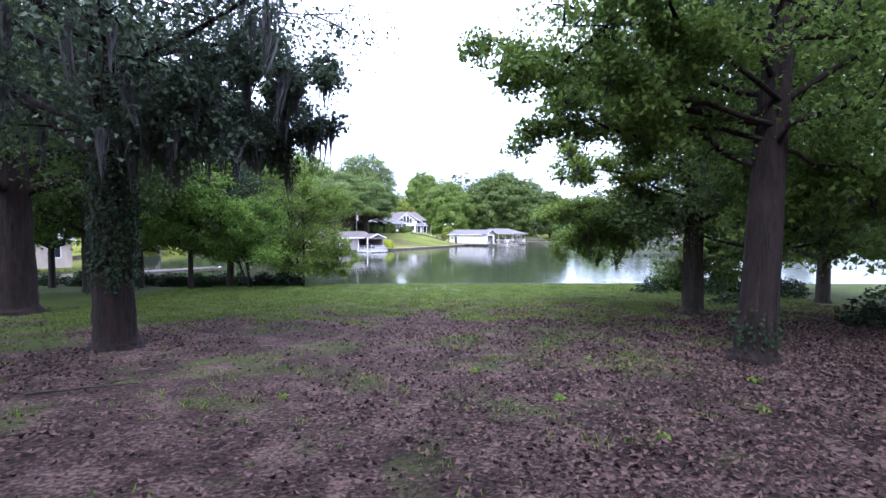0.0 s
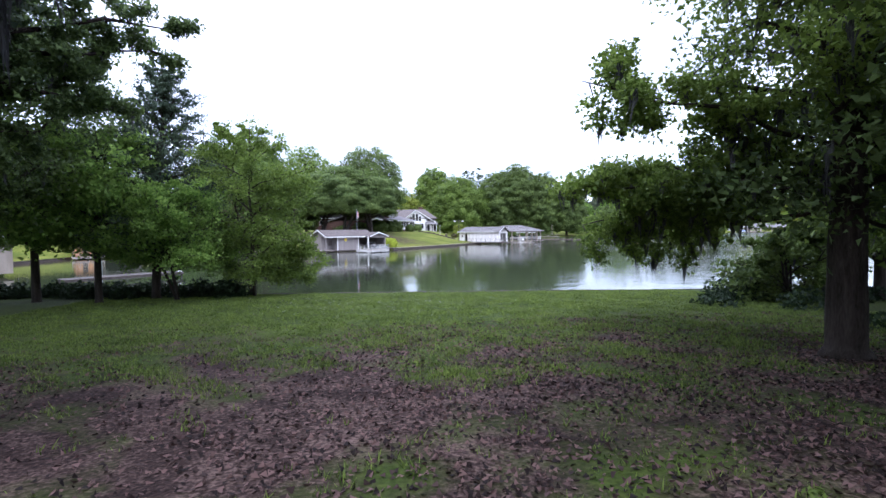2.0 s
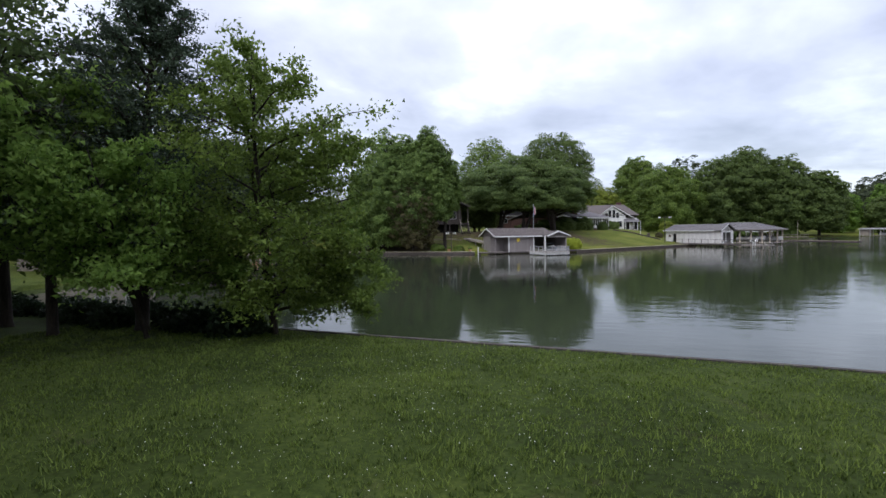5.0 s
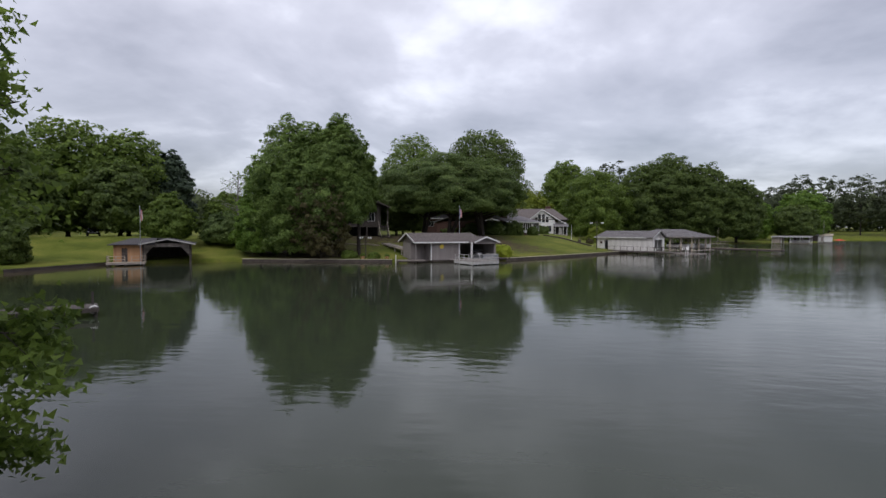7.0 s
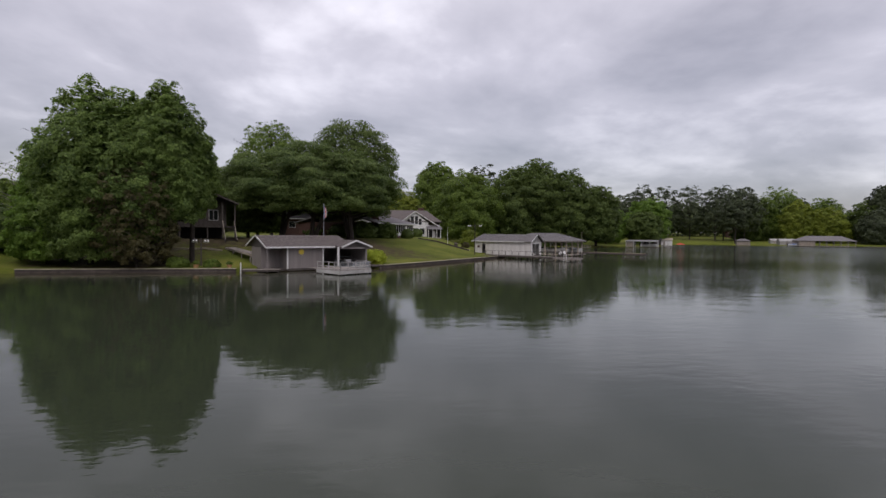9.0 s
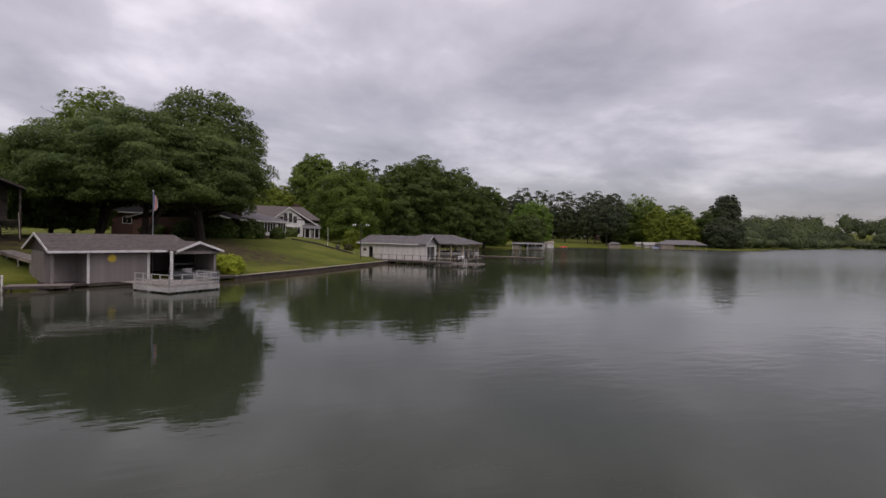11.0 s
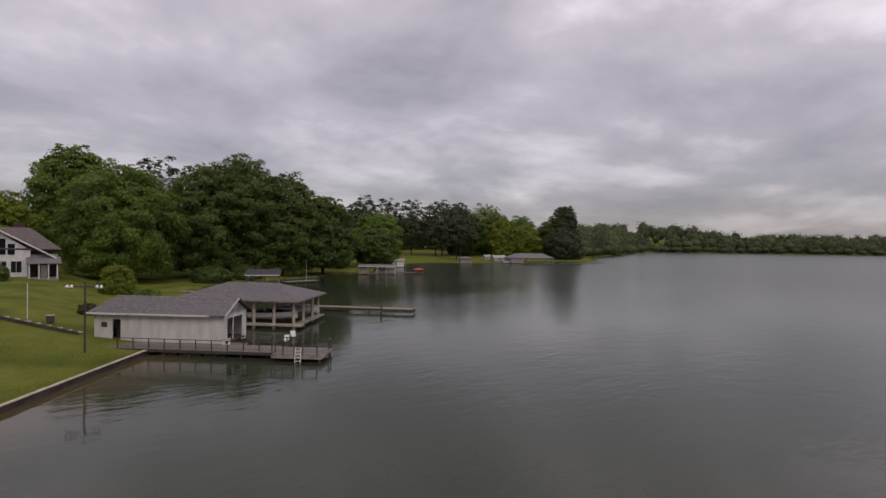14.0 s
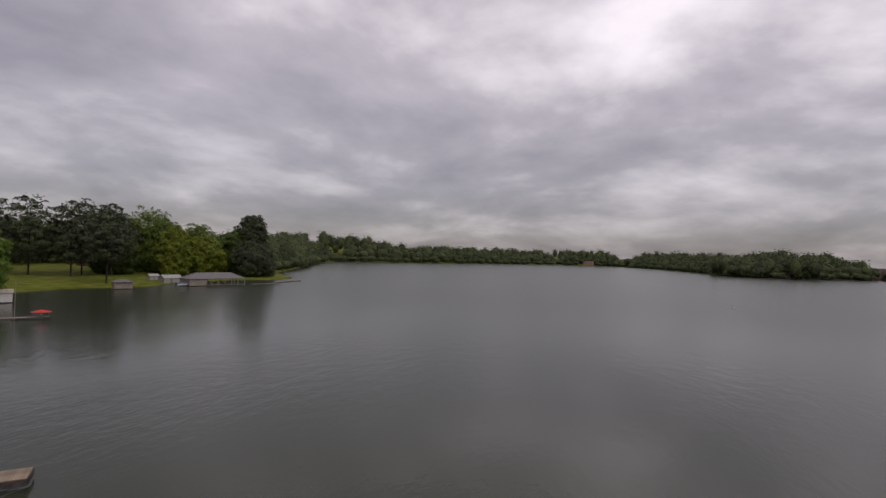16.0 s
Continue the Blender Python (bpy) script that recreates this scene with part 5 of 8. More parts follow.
    part("sunroom_header", turned(0, 10, 0, 0.2, 6.55, 7.0), M_WHITE, t)
    part("sunroom_back", turned(0.2, 9.8, 2.6, 2.7, 4.1, 7.0), M_DARK, t)
    for a in (0.0, 9.8):
        part("sunroom_side", turned(a, a + 0.2, 0.2, 9, 4.1, 7.1), M_WHITE, t)
    for k in range(10):
        a = 0.1 + k * 1.09
        part("mullion", turned(a - 0.1, a + 0.1, -0.02, 0.22, 4.85, 6.55), M_WHITE, sun_wall)
        if k < 9:
            part("pane", turned(a + 0.1, a + 0.99, 0.09, 0.11, 4.85, 6.55), M_GLASS, sun_wall)
    part("sunroom_door", turned(5.7, 6.6, -0.06, -0.03, 4.15, 6.4), M_WHITE, sun_wall, "white framed glass door")
    roof_plane("roof", [at(-9, -0.9, 6.85), at(10.9, -0.9, 6.85), at(10.9, 10, 9.6), at(-9, 10, 9.6)], M_SHINGLE_GREY, t, 0.2)
    roof_plane("roof", [at(-9, 20.9, 6.85), at(10.9, 20.9, 6.85), at(10.9, 10, 9.6), at(-9, 10, 9.6)], M_SHINGLE_GREY, t, 0.2)
    part("wall", turned(-8.4, -0.1, 0.6, 19.9, 2.0, 7.0), M_BRICK, t, "dark brick wall")
    part("fascia", beam(at(-9, -0.92, 6.76), at(10.9, -0.92, 6.76), 0.05, 0.2), M_WHITE, t)
    # porch at the end
    part("porch_floor", box(23.8, 28.0, 207.6, 210.6, zb - 0.6, zb + 0.15), M_WOOD, t)
    roof_plane("roof", [(23.6, 207.2, 5.95), (28.4, 207.2, 5.95), (28.4, 211.0, 7.0), (23.6, 211.0, 7.0)], M_SHINGLE_GREY, t, 0.14)
    for x in (24.0, 25.3, 26.6, 27.8):
        part("post", box(x - 0.09, x + 0.09, 207.5, 207.68, zb, 5.9), M_WHITE, t)
    # porch shade is painted as a near-black wall
    part("porch_wall", box(23.8, 28.0, 210.3, 210.5, zb, 6.6), M_DARK, t)
    part("door", box(25.6, 26.5, 210.2, 210.29, zb + 0.15, zb + 2.2), M_WHITE, t)
    for x, y in ((7.2, 164.0), (22.6, 218.5)):
        part("chimney", box(x - 0.85, x + 0.85, y - 0.6, y + 0.6, 2.0, 11.0 if x < 10 else 13.0, 0.04), M_BRICK, t, "brown brick chimney")
    part("steps", turned(5.4, 7.0, -1.6, 0.0, 2.6, 3.9), M_WOOD, t)
    return t


lake_house()


def brick_house():
    t = thing("brick_house", pose(-9.8, 193, 2.0, 0, 0, 6), "low dark brick house with dark shingle roof under the oaks", "house")
    part("wall", box(-7.5, 8.5, -3.5, 5, 1.2, 6.6), M_BRICK, t)
    roof_plane("roof", [(-8.3, -4.4, 6.4), (9.3, -4.4, 6.4), (6.0, 0.7, 9.1), (-5.0, 0.7, 9.1)], M_SHINGLE_DARK, t, 0.2)
    roof_plane("roof", [(-8.3, 5.9, 6.4), (9.3, 5.9, 6.4), (6.0, 0.7, 9.1), (-5.0, 0.7, 9.1)], M_SHINGLE_DARK, t, 0.2)
    roof_plane("roof", [(-8.3, -4.4, 6.4), (-8.3, 5.9, 6.4), (-5.0, 0.7, 9.1)], M_SHINGLE_DARK, t, 0.2)
    roof_plane("roof", [(9.3, -4.4, 6.4), (9.3, 5.9, 6.4), (6.0, 0.7, 9.1)], M_SHINGLE_DARK, t, 0.2)
    for x in (-5.5, -2.0, 2.0, 5.0):
        window_unit(t, x, -3.5, 4.1, 1.5, 1.4, bars=1)
    part("fascia", beam((-8.3, -4.42, 6.3), (9.3, -4.42, 6.3), 0.04, 0.16), M_WHITE, t)
    return t


brick_house()


def stair_cottage():
    """Raised gabled cottage behind the cypresses, with an outside stair."""
    t = thing("raised_cottage", pose(-22.6, 141, 1.6, 0, 0, 20), "dark raised timber cottage with gable roof and outside stair", "house")
    part("wall", box(-5.5, 5.0, 0, 8, 4.0, 8.2), M_WOOD_DARK, t)
    # near-black block stands for the shade below the floor
    part("undercroft", box(-5.0, 4.5, 1.5, 7.5, 0.8, 4.0), M_DARK, t)
    part("porch_floor", box(-5.5, 6.3, -2.6, 0, 4.0, 4.2), M_WOOD_DARK, t)
    for s in (-1, 1):
        roof_plane("roof", [(s * 6.6, -3.2, 7.9), (0, -3.2, 10.7), (0, 8.6, 10.7), (s * 6.6, 8.6, 7.9)], M_SHINGLE_DARK, t, 0.16)
        part("barge_board", beam((s * 6.6, -3.23, 7.82), (0, -3.23, 10.62), 0.05, 0.24), M_WOOD_DARK, t)
    bm = bmesh.new()
    bm.faces.new([bm.verts.new(p) for p in ((-5.6, -0.1, 8.2), (5.6, -0.1, 8.2), (0, -0.1, 10.5))])
    bmesh.ops.solidify(bm, geom=bm.faces[:], thickness=0.08)
    part("gable", bm, M_WOOD_DARK, t)
    for x in (-5.3, -2.0, 2.0, 4.2, 6.1):
        part("post", box(x - 0.1, x + 0.1, -2.55, -2.35, 1.0, 8.0), M_WOOD_DARK, t)
    for x in (-3.8, -0.8, 2.4):
        window_unit(t, x, 0, 5.2, 1.3, 1.6, bars=1)
    n = 16
    for k in range(n):
        f = k / (n - 1)
        part("tread", box(4.3, 5.9, -2.7 - f * 4.2 - 0.3, -2.7 - f * 4.2, 4.1 - f * 2.9 - 0.05, 4.1 - f * 2.9), M_WOOD_DARK, t)
    for x in (4.25, 5.95):
        part("stringer", beam((x, -2.7, 3.9), (x, -7.0, 1.0), 0.06, 0.3), M_WOOD_DARK, t)
        part("handrail", beam((x, -2.7, 5.05), (x, -7.0, 2.1), 0.06, 0.1), M_WOOD_PALE, t)
        for k in range(4):
            f = k / 3
            part("post", box(x - 0.05, x + 0.05, -2.75 - f * 4.2, -2.65 - f * 4.2, 3.8 - f * 2.9, 5.1 - f * 2.95), M_WOOD_DARK, t)
    return t


stair_cottage()


def tan_boathouse():
    t = thing("boathouse", frame_at(-43.9, 107.9, 31), "tan board boathouse with dark shallow roof and open boat bay", "boathouse")
    F = 0.45
    side = part("wall", box(-3.6, 0, 0, 0.12, F - 0.3, 2.95), M_TAN, t)
    lap_siding(side, -3.55, -0.05, 0, F - 0.2, 2.9, 0.22, M_TAN)
    part("wall", box(-3.6, -3.48, 0.12, 6.5, F - 0.3, 2.95), M_TAN, t)
    part("wall", box(-3.6, 6.0, 6.5, 6.62, F - 0.3, 2.95), M_WOOD_DARK, t)
    part("wall", box(5.9, 6.0, 0.2, 6.5, F - 0.3, 2.95), M_WOOD_DARK, t)
    part("wall", box(-0.1, 0.0, 0.12, 6.5, F - 0.3, 2.95), M_WOOD_DARK, t)
    part("floor", box(-3.6, 0, 0.1, 6.5, F - 0.3, F), M_WOOD_DARK, t)
    # framed bay with slanted upper corners
    part("bay_header", box(0, 6.0, -0.12, 0.0, 2.55, 3.05), M_WOOD, t)
    for x0, x1 in ((0.0, 1.25), (6.0, 4.75)):
        bm = bmesh.new()
        bm.faces.new([bm.verts.new(p) for p in ((x0, -0.06, 2.6), (x1, -0.06, 2.6), (x0, -0.06, 1.1))])
        bmesh.ops.solidify(bm, geom=bm.faces[:], thickness=0.06)
        part("corner_panel", bm, M_WOOD, t)
        part("post", box(min(x0, x0 + 0.01) - 0.12, x0 + 0.12, -0.14, 0.10, -1.5, 2.95), M_WOOD_DARK, t)
    # low hipped roof with a gable over the bay
    for pts in ([(-4.2, -0.7, 2.95), (1.5, -0.7, 2.95), (1.5, 3.2, 3.75), (-1.8, 3.2, 3.75)], [(-4.2, 7.2, 2.95), (-4.2, -0.7, 2.95), (-1.8, 3.2, 3.75)], [(-4.2, 7.2, 2.95), (6.6, 7.2, 2.95), (3.2, 3.2, 3.75), (-1.8, 3.2, 3.75)]):
        roof_plane("roof", pts, M_SHINGLE_DARK, t, 0.12)
    for xs in (-0.5, 6.7):
        roof_plane("roof", [(xs, -0.9, 2.95), (3.1, -0.9, 3.72), (3.1, 6.8, 3.72), (xs, 6.8, 2.95)], M_SHINGLE_DARK, t, 0.1)
        part("barge_board", beam((xs, -0.93, 2.9), (3.1, -0.93, 3.67), 0.05, 0.2), M_CONCRETE, t)
    part("door", box(-2.6, -1.9, -0.05, -0.035, F, F + 1.95), M_WOOD_DARK, t)
    for x in (-3.3, -1.0, 0.05, 5.95):
        for y in (0.2, 6.3):
            part("pile", cone_bm((x, y, -2), (x, y, F - 0.25), 0.11, 0.11, 8), M_WOOD_DARK, t)
    return t


tan_boathouse()


def tan_dock():
    t = thing("boathouse_dock", frame_at(-43.9, 107.9, 31), "small pale timber dock with railing beside the tan boathouse", "dock")
    planks(t, (-4.2, 0.4), (-1.9, -0.2), 0.5, 0.16, M_WOOD_PALE, "y")
    part("edge_beam", box(-4.2, 0.4, -1.96, -1.9, 0.22, 0.46), M_WOOD, t)
    railing(t, [(-4.1, -0.3), (-4.1, -1.85), (-2.0, -1.85)], 0.9, M_WOOD_PALE, 1.0, 0, (1.0, 0.5), 0.08, 0.5)
    railing(t, [(-1.2, -1.85), (0.35, -1.85), (0.35, -0.4)], 0.9, M_WOOD_PALE, 1.4, 0, (1.0, 0.5), 0.08, 0.5)
    for x in (-4, -2, 0.2):
        part("pile", cone_bm((x, -1.7, -2), (x, -1.7, 0.42), 0.09, 0.09, 8), M_WOOD_DARK, t)
    return t


tan_dock()


def flag_pole(x, y, z, top, label, tilt=20):
    """Pole with a striped flag hanging limp beside it."""
    t = thing("flagpole", pose(x, y, z), label, "flagpole")
    part("pole", cone_bm((0, 0, -0.2), (0, 0, top - z), 0.055, 0.03, 10), M_METAL, t)
    part("finial", cone_bm((0, 0, top - z), (0, 0, top - z + 0.12), 0.06, 0.02, 10), M_METAL, t)
    h = top - z - 0.3
    flag = None
    for k in range(9):
        bm = bmesh.new()
        prev = None
        for i in range(9):
            f = i / 8
            w0 = 0.03 + 0.042 * k
            q = (w0 * (0.6 + 0.4 * math.sin(f * 2 + 0.4)) + 0.02, 0.07 * math.sin(k * 1.25 + f * 2.2), h - f * (1.75 - 0.05 * k) - 0.03 * k)
            r = ((w0 + 0.042) * (0.6 + 0.4 * math.sin(f * 2 + 0.4)) + 0.02, 0.07 * math.sin((k + 1) * 1.25 + f * 2.2), h - f * (1.75 - 0.05 * (k + 1)) - 0.03 * (k + 1))
            pair = (bm.verts.new(q), bm.verts.new(r))
            if prev:
                bm.faces.new([prev[0], prev[1], pair[1], pair[0]])
            prev = pair
        mt = M_BLUE if k < 2 else (M_RED if k % 2 else M_WHITE)
        if flag is None:
            flag = part("flag", bm, mt, t, "limp striped flag")
        else:
            part("stripe", bm, mt, flag)
    return t


flag_pole(-0.6, 127.6, ground_z(-0.6, 127.6), 9.0, "slim flagpole with limp striped flag behind the boathouse")
flag_pole(-43.0, 106.2, 0.35, 8.2, "slim flagpole with limp striped flag on the small dock")


def lamp_pole(x, y, z, h, label, turn=0, arm=0.7):
    t = thing("lamp_pole", pose(x, y, z, 0, 0, turn), label, "lamp post")
    part("pole", cone_bm((0, 0, -0.3), (0, 0, h), 0.09, 0.07, 8), M_WOOD_DARK, t)
    part("crossarm", box(-arm - 0.25, arm + 0.25, -0.05, 0.05, h - 0.5, h - 0.38), M_WOOD_DARK, t)
    for x0 in (-arm - 0.17, -arm + 0.17, arm - 0.17, arm + 0.17):
        part("floodlight", cone_bm((x0, -0.05, h - 0.3), (x0, -0.22, h - 0.55), 0.08, 0.16, 10), M_WHITE, t, "white floodlight")
    return t


lamp_pole(-15.3, 121.6, ground_z(-15.3, 121.6), 3.6, "wooden post with white floodlights above the bank")
lamp_pole(27.1, 155.8, ground_z(27.1, 155.8), 6.4, "tall wooden post with white floodlights by the white boathouse", -30, 1.2)


def simple_pole(x, y, z, h, label, mat, r=0.05):
    t = thing("post", pose(x, y, z), label, "post")
    part("shaft", cone_bm((0, 0, -0.3), (0, 0, h), r, r * 0.8, 8), mat, t)
    part("cap", cone_bm((0, 0, h), (0, 0, h + 0.06), r * 1.3, r * 0.6, 8), mat, t)
    return t


simple_pole(23.2, 167.5, ground_z(23.2, 167.5) - 0.05, 3.6, "slim white post standing on the lawn", M_WHITE)
simple_pole(79.2, 224.2, 0.3, 5.4, "slim wooden mooring pole on the dock", M_WOOD_PALE)
simple_pole(-9.4, 117.2, -1.0, 2.2, "white mooring post beside the small dock", M_WHITE, 0.09)


# ---------------------------------------------------------------- small docks, boats and other things on the shore
def small_dock(name, x, y, ang, w, d, z, label, mat, rails=None):
    t = thing(name, frame_at(x, y, ang), label, "dock")
    planks(t, (0, w), (0, d), z, 0.2, mat, "y")
    part("edge_beam", box(0, w, -0.06, 0, z - 0.25, z - 0.04), M_WOOD_DARK, t)
    for a in (0.15, w - 0.15):
        for b in (0.1, d - 0.1):
            part("pile", cone_bm((a, b, -2), (a, b, z - 0.05), 0.08, 0.08, 8), M_WOOD_DARK, t)
    if rails:
        railing(t, rails, 0.8, mat, 1.3, 0, (1.0,), 0.07, z)
    return t


swim_dock = small_dock("swim_dock", -23.9, 60.9, 43, 10.2, 2.2, 0.55, "low dark timber dock with a white ring on its end post", M_WOOD_DARK)
part("ring_post", box(9.85, 9.97, 0.3, 0.42, 0.4, 1.45, 0.01), M_WOOD_DARK, swim_dock)
ring = [Vector((9.95 + 0.21 * math.cos(k * math.pi / 6), 0.22, 0.42 + 0.21 * math.sin(k * math.pi / 6))) for k in range(12)]
ring_bm = bmesh.new()
ring_rows = [[ring_bm.verts.new(c + Vector((math.cos(k * math.pi / 6) * math.cos(a), math.sin(a), math.sin(k * math.pi / 6) * math.cos(a))) * 0.055)
              for a in (j * math.pi / 3 for j in range(6))] for k, c in enumerate(ring)]
for k in range(12):
    for j in range(6):
        ring_bm.faces.new((ring_rows[k][j], ring_rows[k][(j + 1) % 6], ring_rows[(k + 1) % 12][(j + 1) % 6], ring_rows[(k + 1) % 12][j]))
part("life_ring", ring_bm, M_WHITE, swim_dock, "white life ring")
small_dock("side_dock", -9.3, 117.0, 4, 4.4, 1.6, 0.42, "low grey timber dock beside the boathouse", M_WOOD)
small_dock("shore_dock", 72.8, 220.9, 8, 9.0, 2.4, 0.5, "grey timber dock with short posts near the shade trees", M_WOOD, [(0.1, 0.1), (8.9, 0.1), (8.9, 2.3)])
small_dock("shore_dock", 46.2, 210.5, -48, 6.5, 1.6, 0.45, "low weathered dock on the inner bank", M_WOOD)


small_dock("point_dock", 241.0, 268.5, -35, 13.0, 1.8, 0.45, "low grey timber dock off the tip of the point", M_WOOD)
small_dock("point_dock", 258.0, 268.0, 2, 24.0, 1.8, 0.40, "long low timber dock off the tip of the point", M_WOOD_TAN)


def walkway_ramp():
    t = thing("walkway", pose(0, 0, 0), "raised pale boardwalk from the stair to the boathouse", "boardwalk")
    a, b = Vector((-14.6, 132.6, 2.58)), Vector((-7.8, 123.2, 1.75))
    n = 40
    for k in range(n):
        p, q = a.lerp(b, k / n), a.lerp(b, (k + 0.92) / n)
        part("plank", beam(p, q, 1.5, 0.05), M_WOOD, t)
    side = (b - a).cross(Vector((0, 0, 1))).normalized()
    for s in (-0.72, 0.72):
        part("edge_beam", beam(a + side * s - Vector((0, 0, 0.14)), b + side * s - Vector((0, 0, 0.14)), 0.06, 0.22), M_WOOD_PALE, t)
        for k in range(5):
            p = a.lerp(b, k / 4) + side * s
            part("leg", box(p.x - 0.06, p.x + 0.06, p.y - 0.06, p.y + 0.06, 0.2, p.z - 0.02), M_WOOD, t)
    return t


walkway_ramp()


def terrace_edge():
    """Pale timbers laid end to end along the top of the bank."""
    t = thing("terrace_edging", Matrix.Identity(4), "pale timber edging along the bank below the raised cottage", "edging")
    a, b, n = Vector((-35, 129.0, 0)), Vector((-15.2, 130.6, 0)), 9
    for k in range(n):
        p, q = a.lerp(b, k / n), a.lerp(b, (k + 0.985) / n)
        part("timber", beam((p.x, p.y, ground_z(p.x, p.y) + 0.07), (q.x, q.y, ground_z(q.x, q.y) + 0.07), 0.2, 0.22), M_WOOD_PALE, t)
    return t


terrace_edge()


def open_shelter(x, y, ang, w, d, eave, rise, label, roof_mat, post_mat=None, shed_end=0.0, mono=False):
    """Roof on posts over a boat slip."""
    t = thing("dock_shelter", frame_at(x, y, ang), label, "boat shelter")
    pm = post_mat or M_WOOD
    if mono:
        roof_plane("roof", [(-0.4, -0.6, eave), (w + 0.4, -0.6, eave), (w + 0.4, d + 0.6, eave + rise), (-0.4, d + 0.6, eave + rise)], roof_mat, t, 0.14)
        part("fascia", beam((-0.4, -0.62, eave - 0.1), (w + 0.4, -0.62, eave - 0.1), 0.05, 0.2), M_WHITE, t)
    else:
        r0, r1 = (d / 2 - 0.2, d / 2, eave + rise), (w - d / 2 + 0.2, d / 2, eave + rise)
        c = [(-0.4, -0.5, eave), (w + 0.4, -0.5, eave), (w + 0.4, d + 0.5, eave), (-0.4, d + 0.5, eave)]
        for pts in ([c[0], c[1], r1, r0], [c[1], c[2], r1], [c[2], c[3], r0, r1], [c[3], c[0], r0]):
            roof_plane("roof", pts, roof_mat, t, 0.12)
    n = max(2, round(w / 3.2)) + 1
    for k in range(n):
        for yy in (0.1, d - 0.1):
            px = w * k / (n - 1)
            part("post", box(px - 0.1, px + 0.1, yy - 0.1, yy + 0.1, -1.5, eave + (rise if mono and yy > 1 else 0) - 0.05), pm, t)
    part("walkway", box(-0.2, w + 0.2, -0.3, 0.7, 0.25, 0.45), M_WOOD, t)
    part("walkway", box(-0.2, w + 0.2, d - 0.7, d + 0.3, 0.25, 0.45), M_WOOD, t)
    if shed_end:
        part("shed_wall", box(0, shed_end, 0.0, d, 0.3, eave), M_BUFF, t)
    return t


open_shelter(63.2, 221.8, -24, 7.2, 5.5, 2.5, 1.0, "low boat shelter with dark sloping roof near the trees", M_SHINGLE_DARK, mono=True)
open_shelter(106.0, 243.8, -36, 11.5, 5.0, 2.7, 0.35, "white-trimmed flat-roofed boat shelter with closet", M_SHINGLE_GREY, M_WHITE, shed_end=2.6, mono=True)
open_shelter(217.5, 281.5, -24, 24, 9, 3.0, 2.4, "grey-roofed boat shelter on the far point", M_SHINGLE_GREY, M_WOOD, shed_end=7.0)
open_shelter(189.8, 289.5, -30, 5.6, 4.0, 2.6, 1.0, "small grey pump shelter standing in the water", M_SHINGLE_GREY, M_WOOD, shed_end=5.6)
small_dock("swim_dock", 118.5, 243.0, -36, 10, 1.8, 0.45, "low floating dock with poles", M_WOOD, [(9.8, 0.1), (9.8, 1.7)])


def garden_shed(x, y, ang, w, d, e, r, label, wall_mat, roof_mat):
    t = thing("shed", frame_at(x, y, ang, ground_z(x, y) - 0.2), label, "shed")
    part("wall", box(0, w, 0, d, 0, e), wall_mat, t)
    for yy, y2 in ((-0.3, d / 2), (d + 0.3, d / 2)):
        roof_plane("roof", [(-0.3, yy, e - 0.1), (w + 0.3, yy, e - 0.1), (w + 0.3, y2, e + r), (-0.3, y2, e + r)], roof_mat, t, 0.1)
    for x0 in (0.0, w):
        bm = bmesh.new()
        bm.faces.new([bm.verts.new(p) for p in ((x0, 0, e - 0.02), (x0, d, e - 0.02), (x0, d / 2, e + r - 0.08))])
        bmesh.ops.solidify(bm, geom=bm.faces[:], thickness=0.04)
        part("gable", bm, wall_mat, t)
    part("door", box(w * 0.35, w * 0.35 + 0.9, -0.04, -0.003, 0.1, 2.0), M_WOOD, t)
    return t


garden_shed(222.5, 299.0, -20, 7.5, 5, 2.2, 1.3, "pale grey gabled shed on the far lawn", M_CONCRETE, M_CONCRETE)
garden_shed(228.0, 312.0, -20, 4.0, 3, 2.0, 0.9, "small pale grey shed on the far lawn", M_CONCRETE, M_CONCRETE)
garden_shed(138.5, 275.5, -30, 6.0, 3.5, 2.6, 0.8, "white pergola-like hut by the dock", M_WHITE, M_WOOD_PALE)
garden_shed(-128, 262, 10, 9, 6, 3.0, 2.0, "white outbuilding far behind the lawn", M_WHITE, M_SHINGLE_GREY)


def far_brick_house():
    t = thing("far_house", frame_at(262, 392, -25, 4.0), "long low brown house far behind the pines", "house")
    part("wall", box(0, 34, 0, 10, -2, 3.0), M_BRICK, t)
    roof_plane("roof", [(-1, -1.2, 2.9), (35, -1.2, 2.9), (31, 5, 6.0), (3, 5, 6.0)], M_BRICK, t, 0.2)
    roof_plane("roof", [(-1, 11.2, 2.9), (35, 11.2, 2.9), (31, 5, 6.0), (3, 5, 6.0)], M_BRICK, t, 0.2)
    for k in range(6):
        window_unit(t, 2.5 + k * 5.2, 0, 0.8, 2.2, 1.4, bars=1)
    return t


far_brick_house()
garden_shed(731, -122, 60, 13, 9, 3.4, 1.6, "white boathouse on the far shore", M_WHITE, M_SHINGLE_GREY)
garden_shed(1250, 98, 70, 22, 12, 6, 4, "tan house among the woods on the far shore", M_TAN, M_SHINGLE)


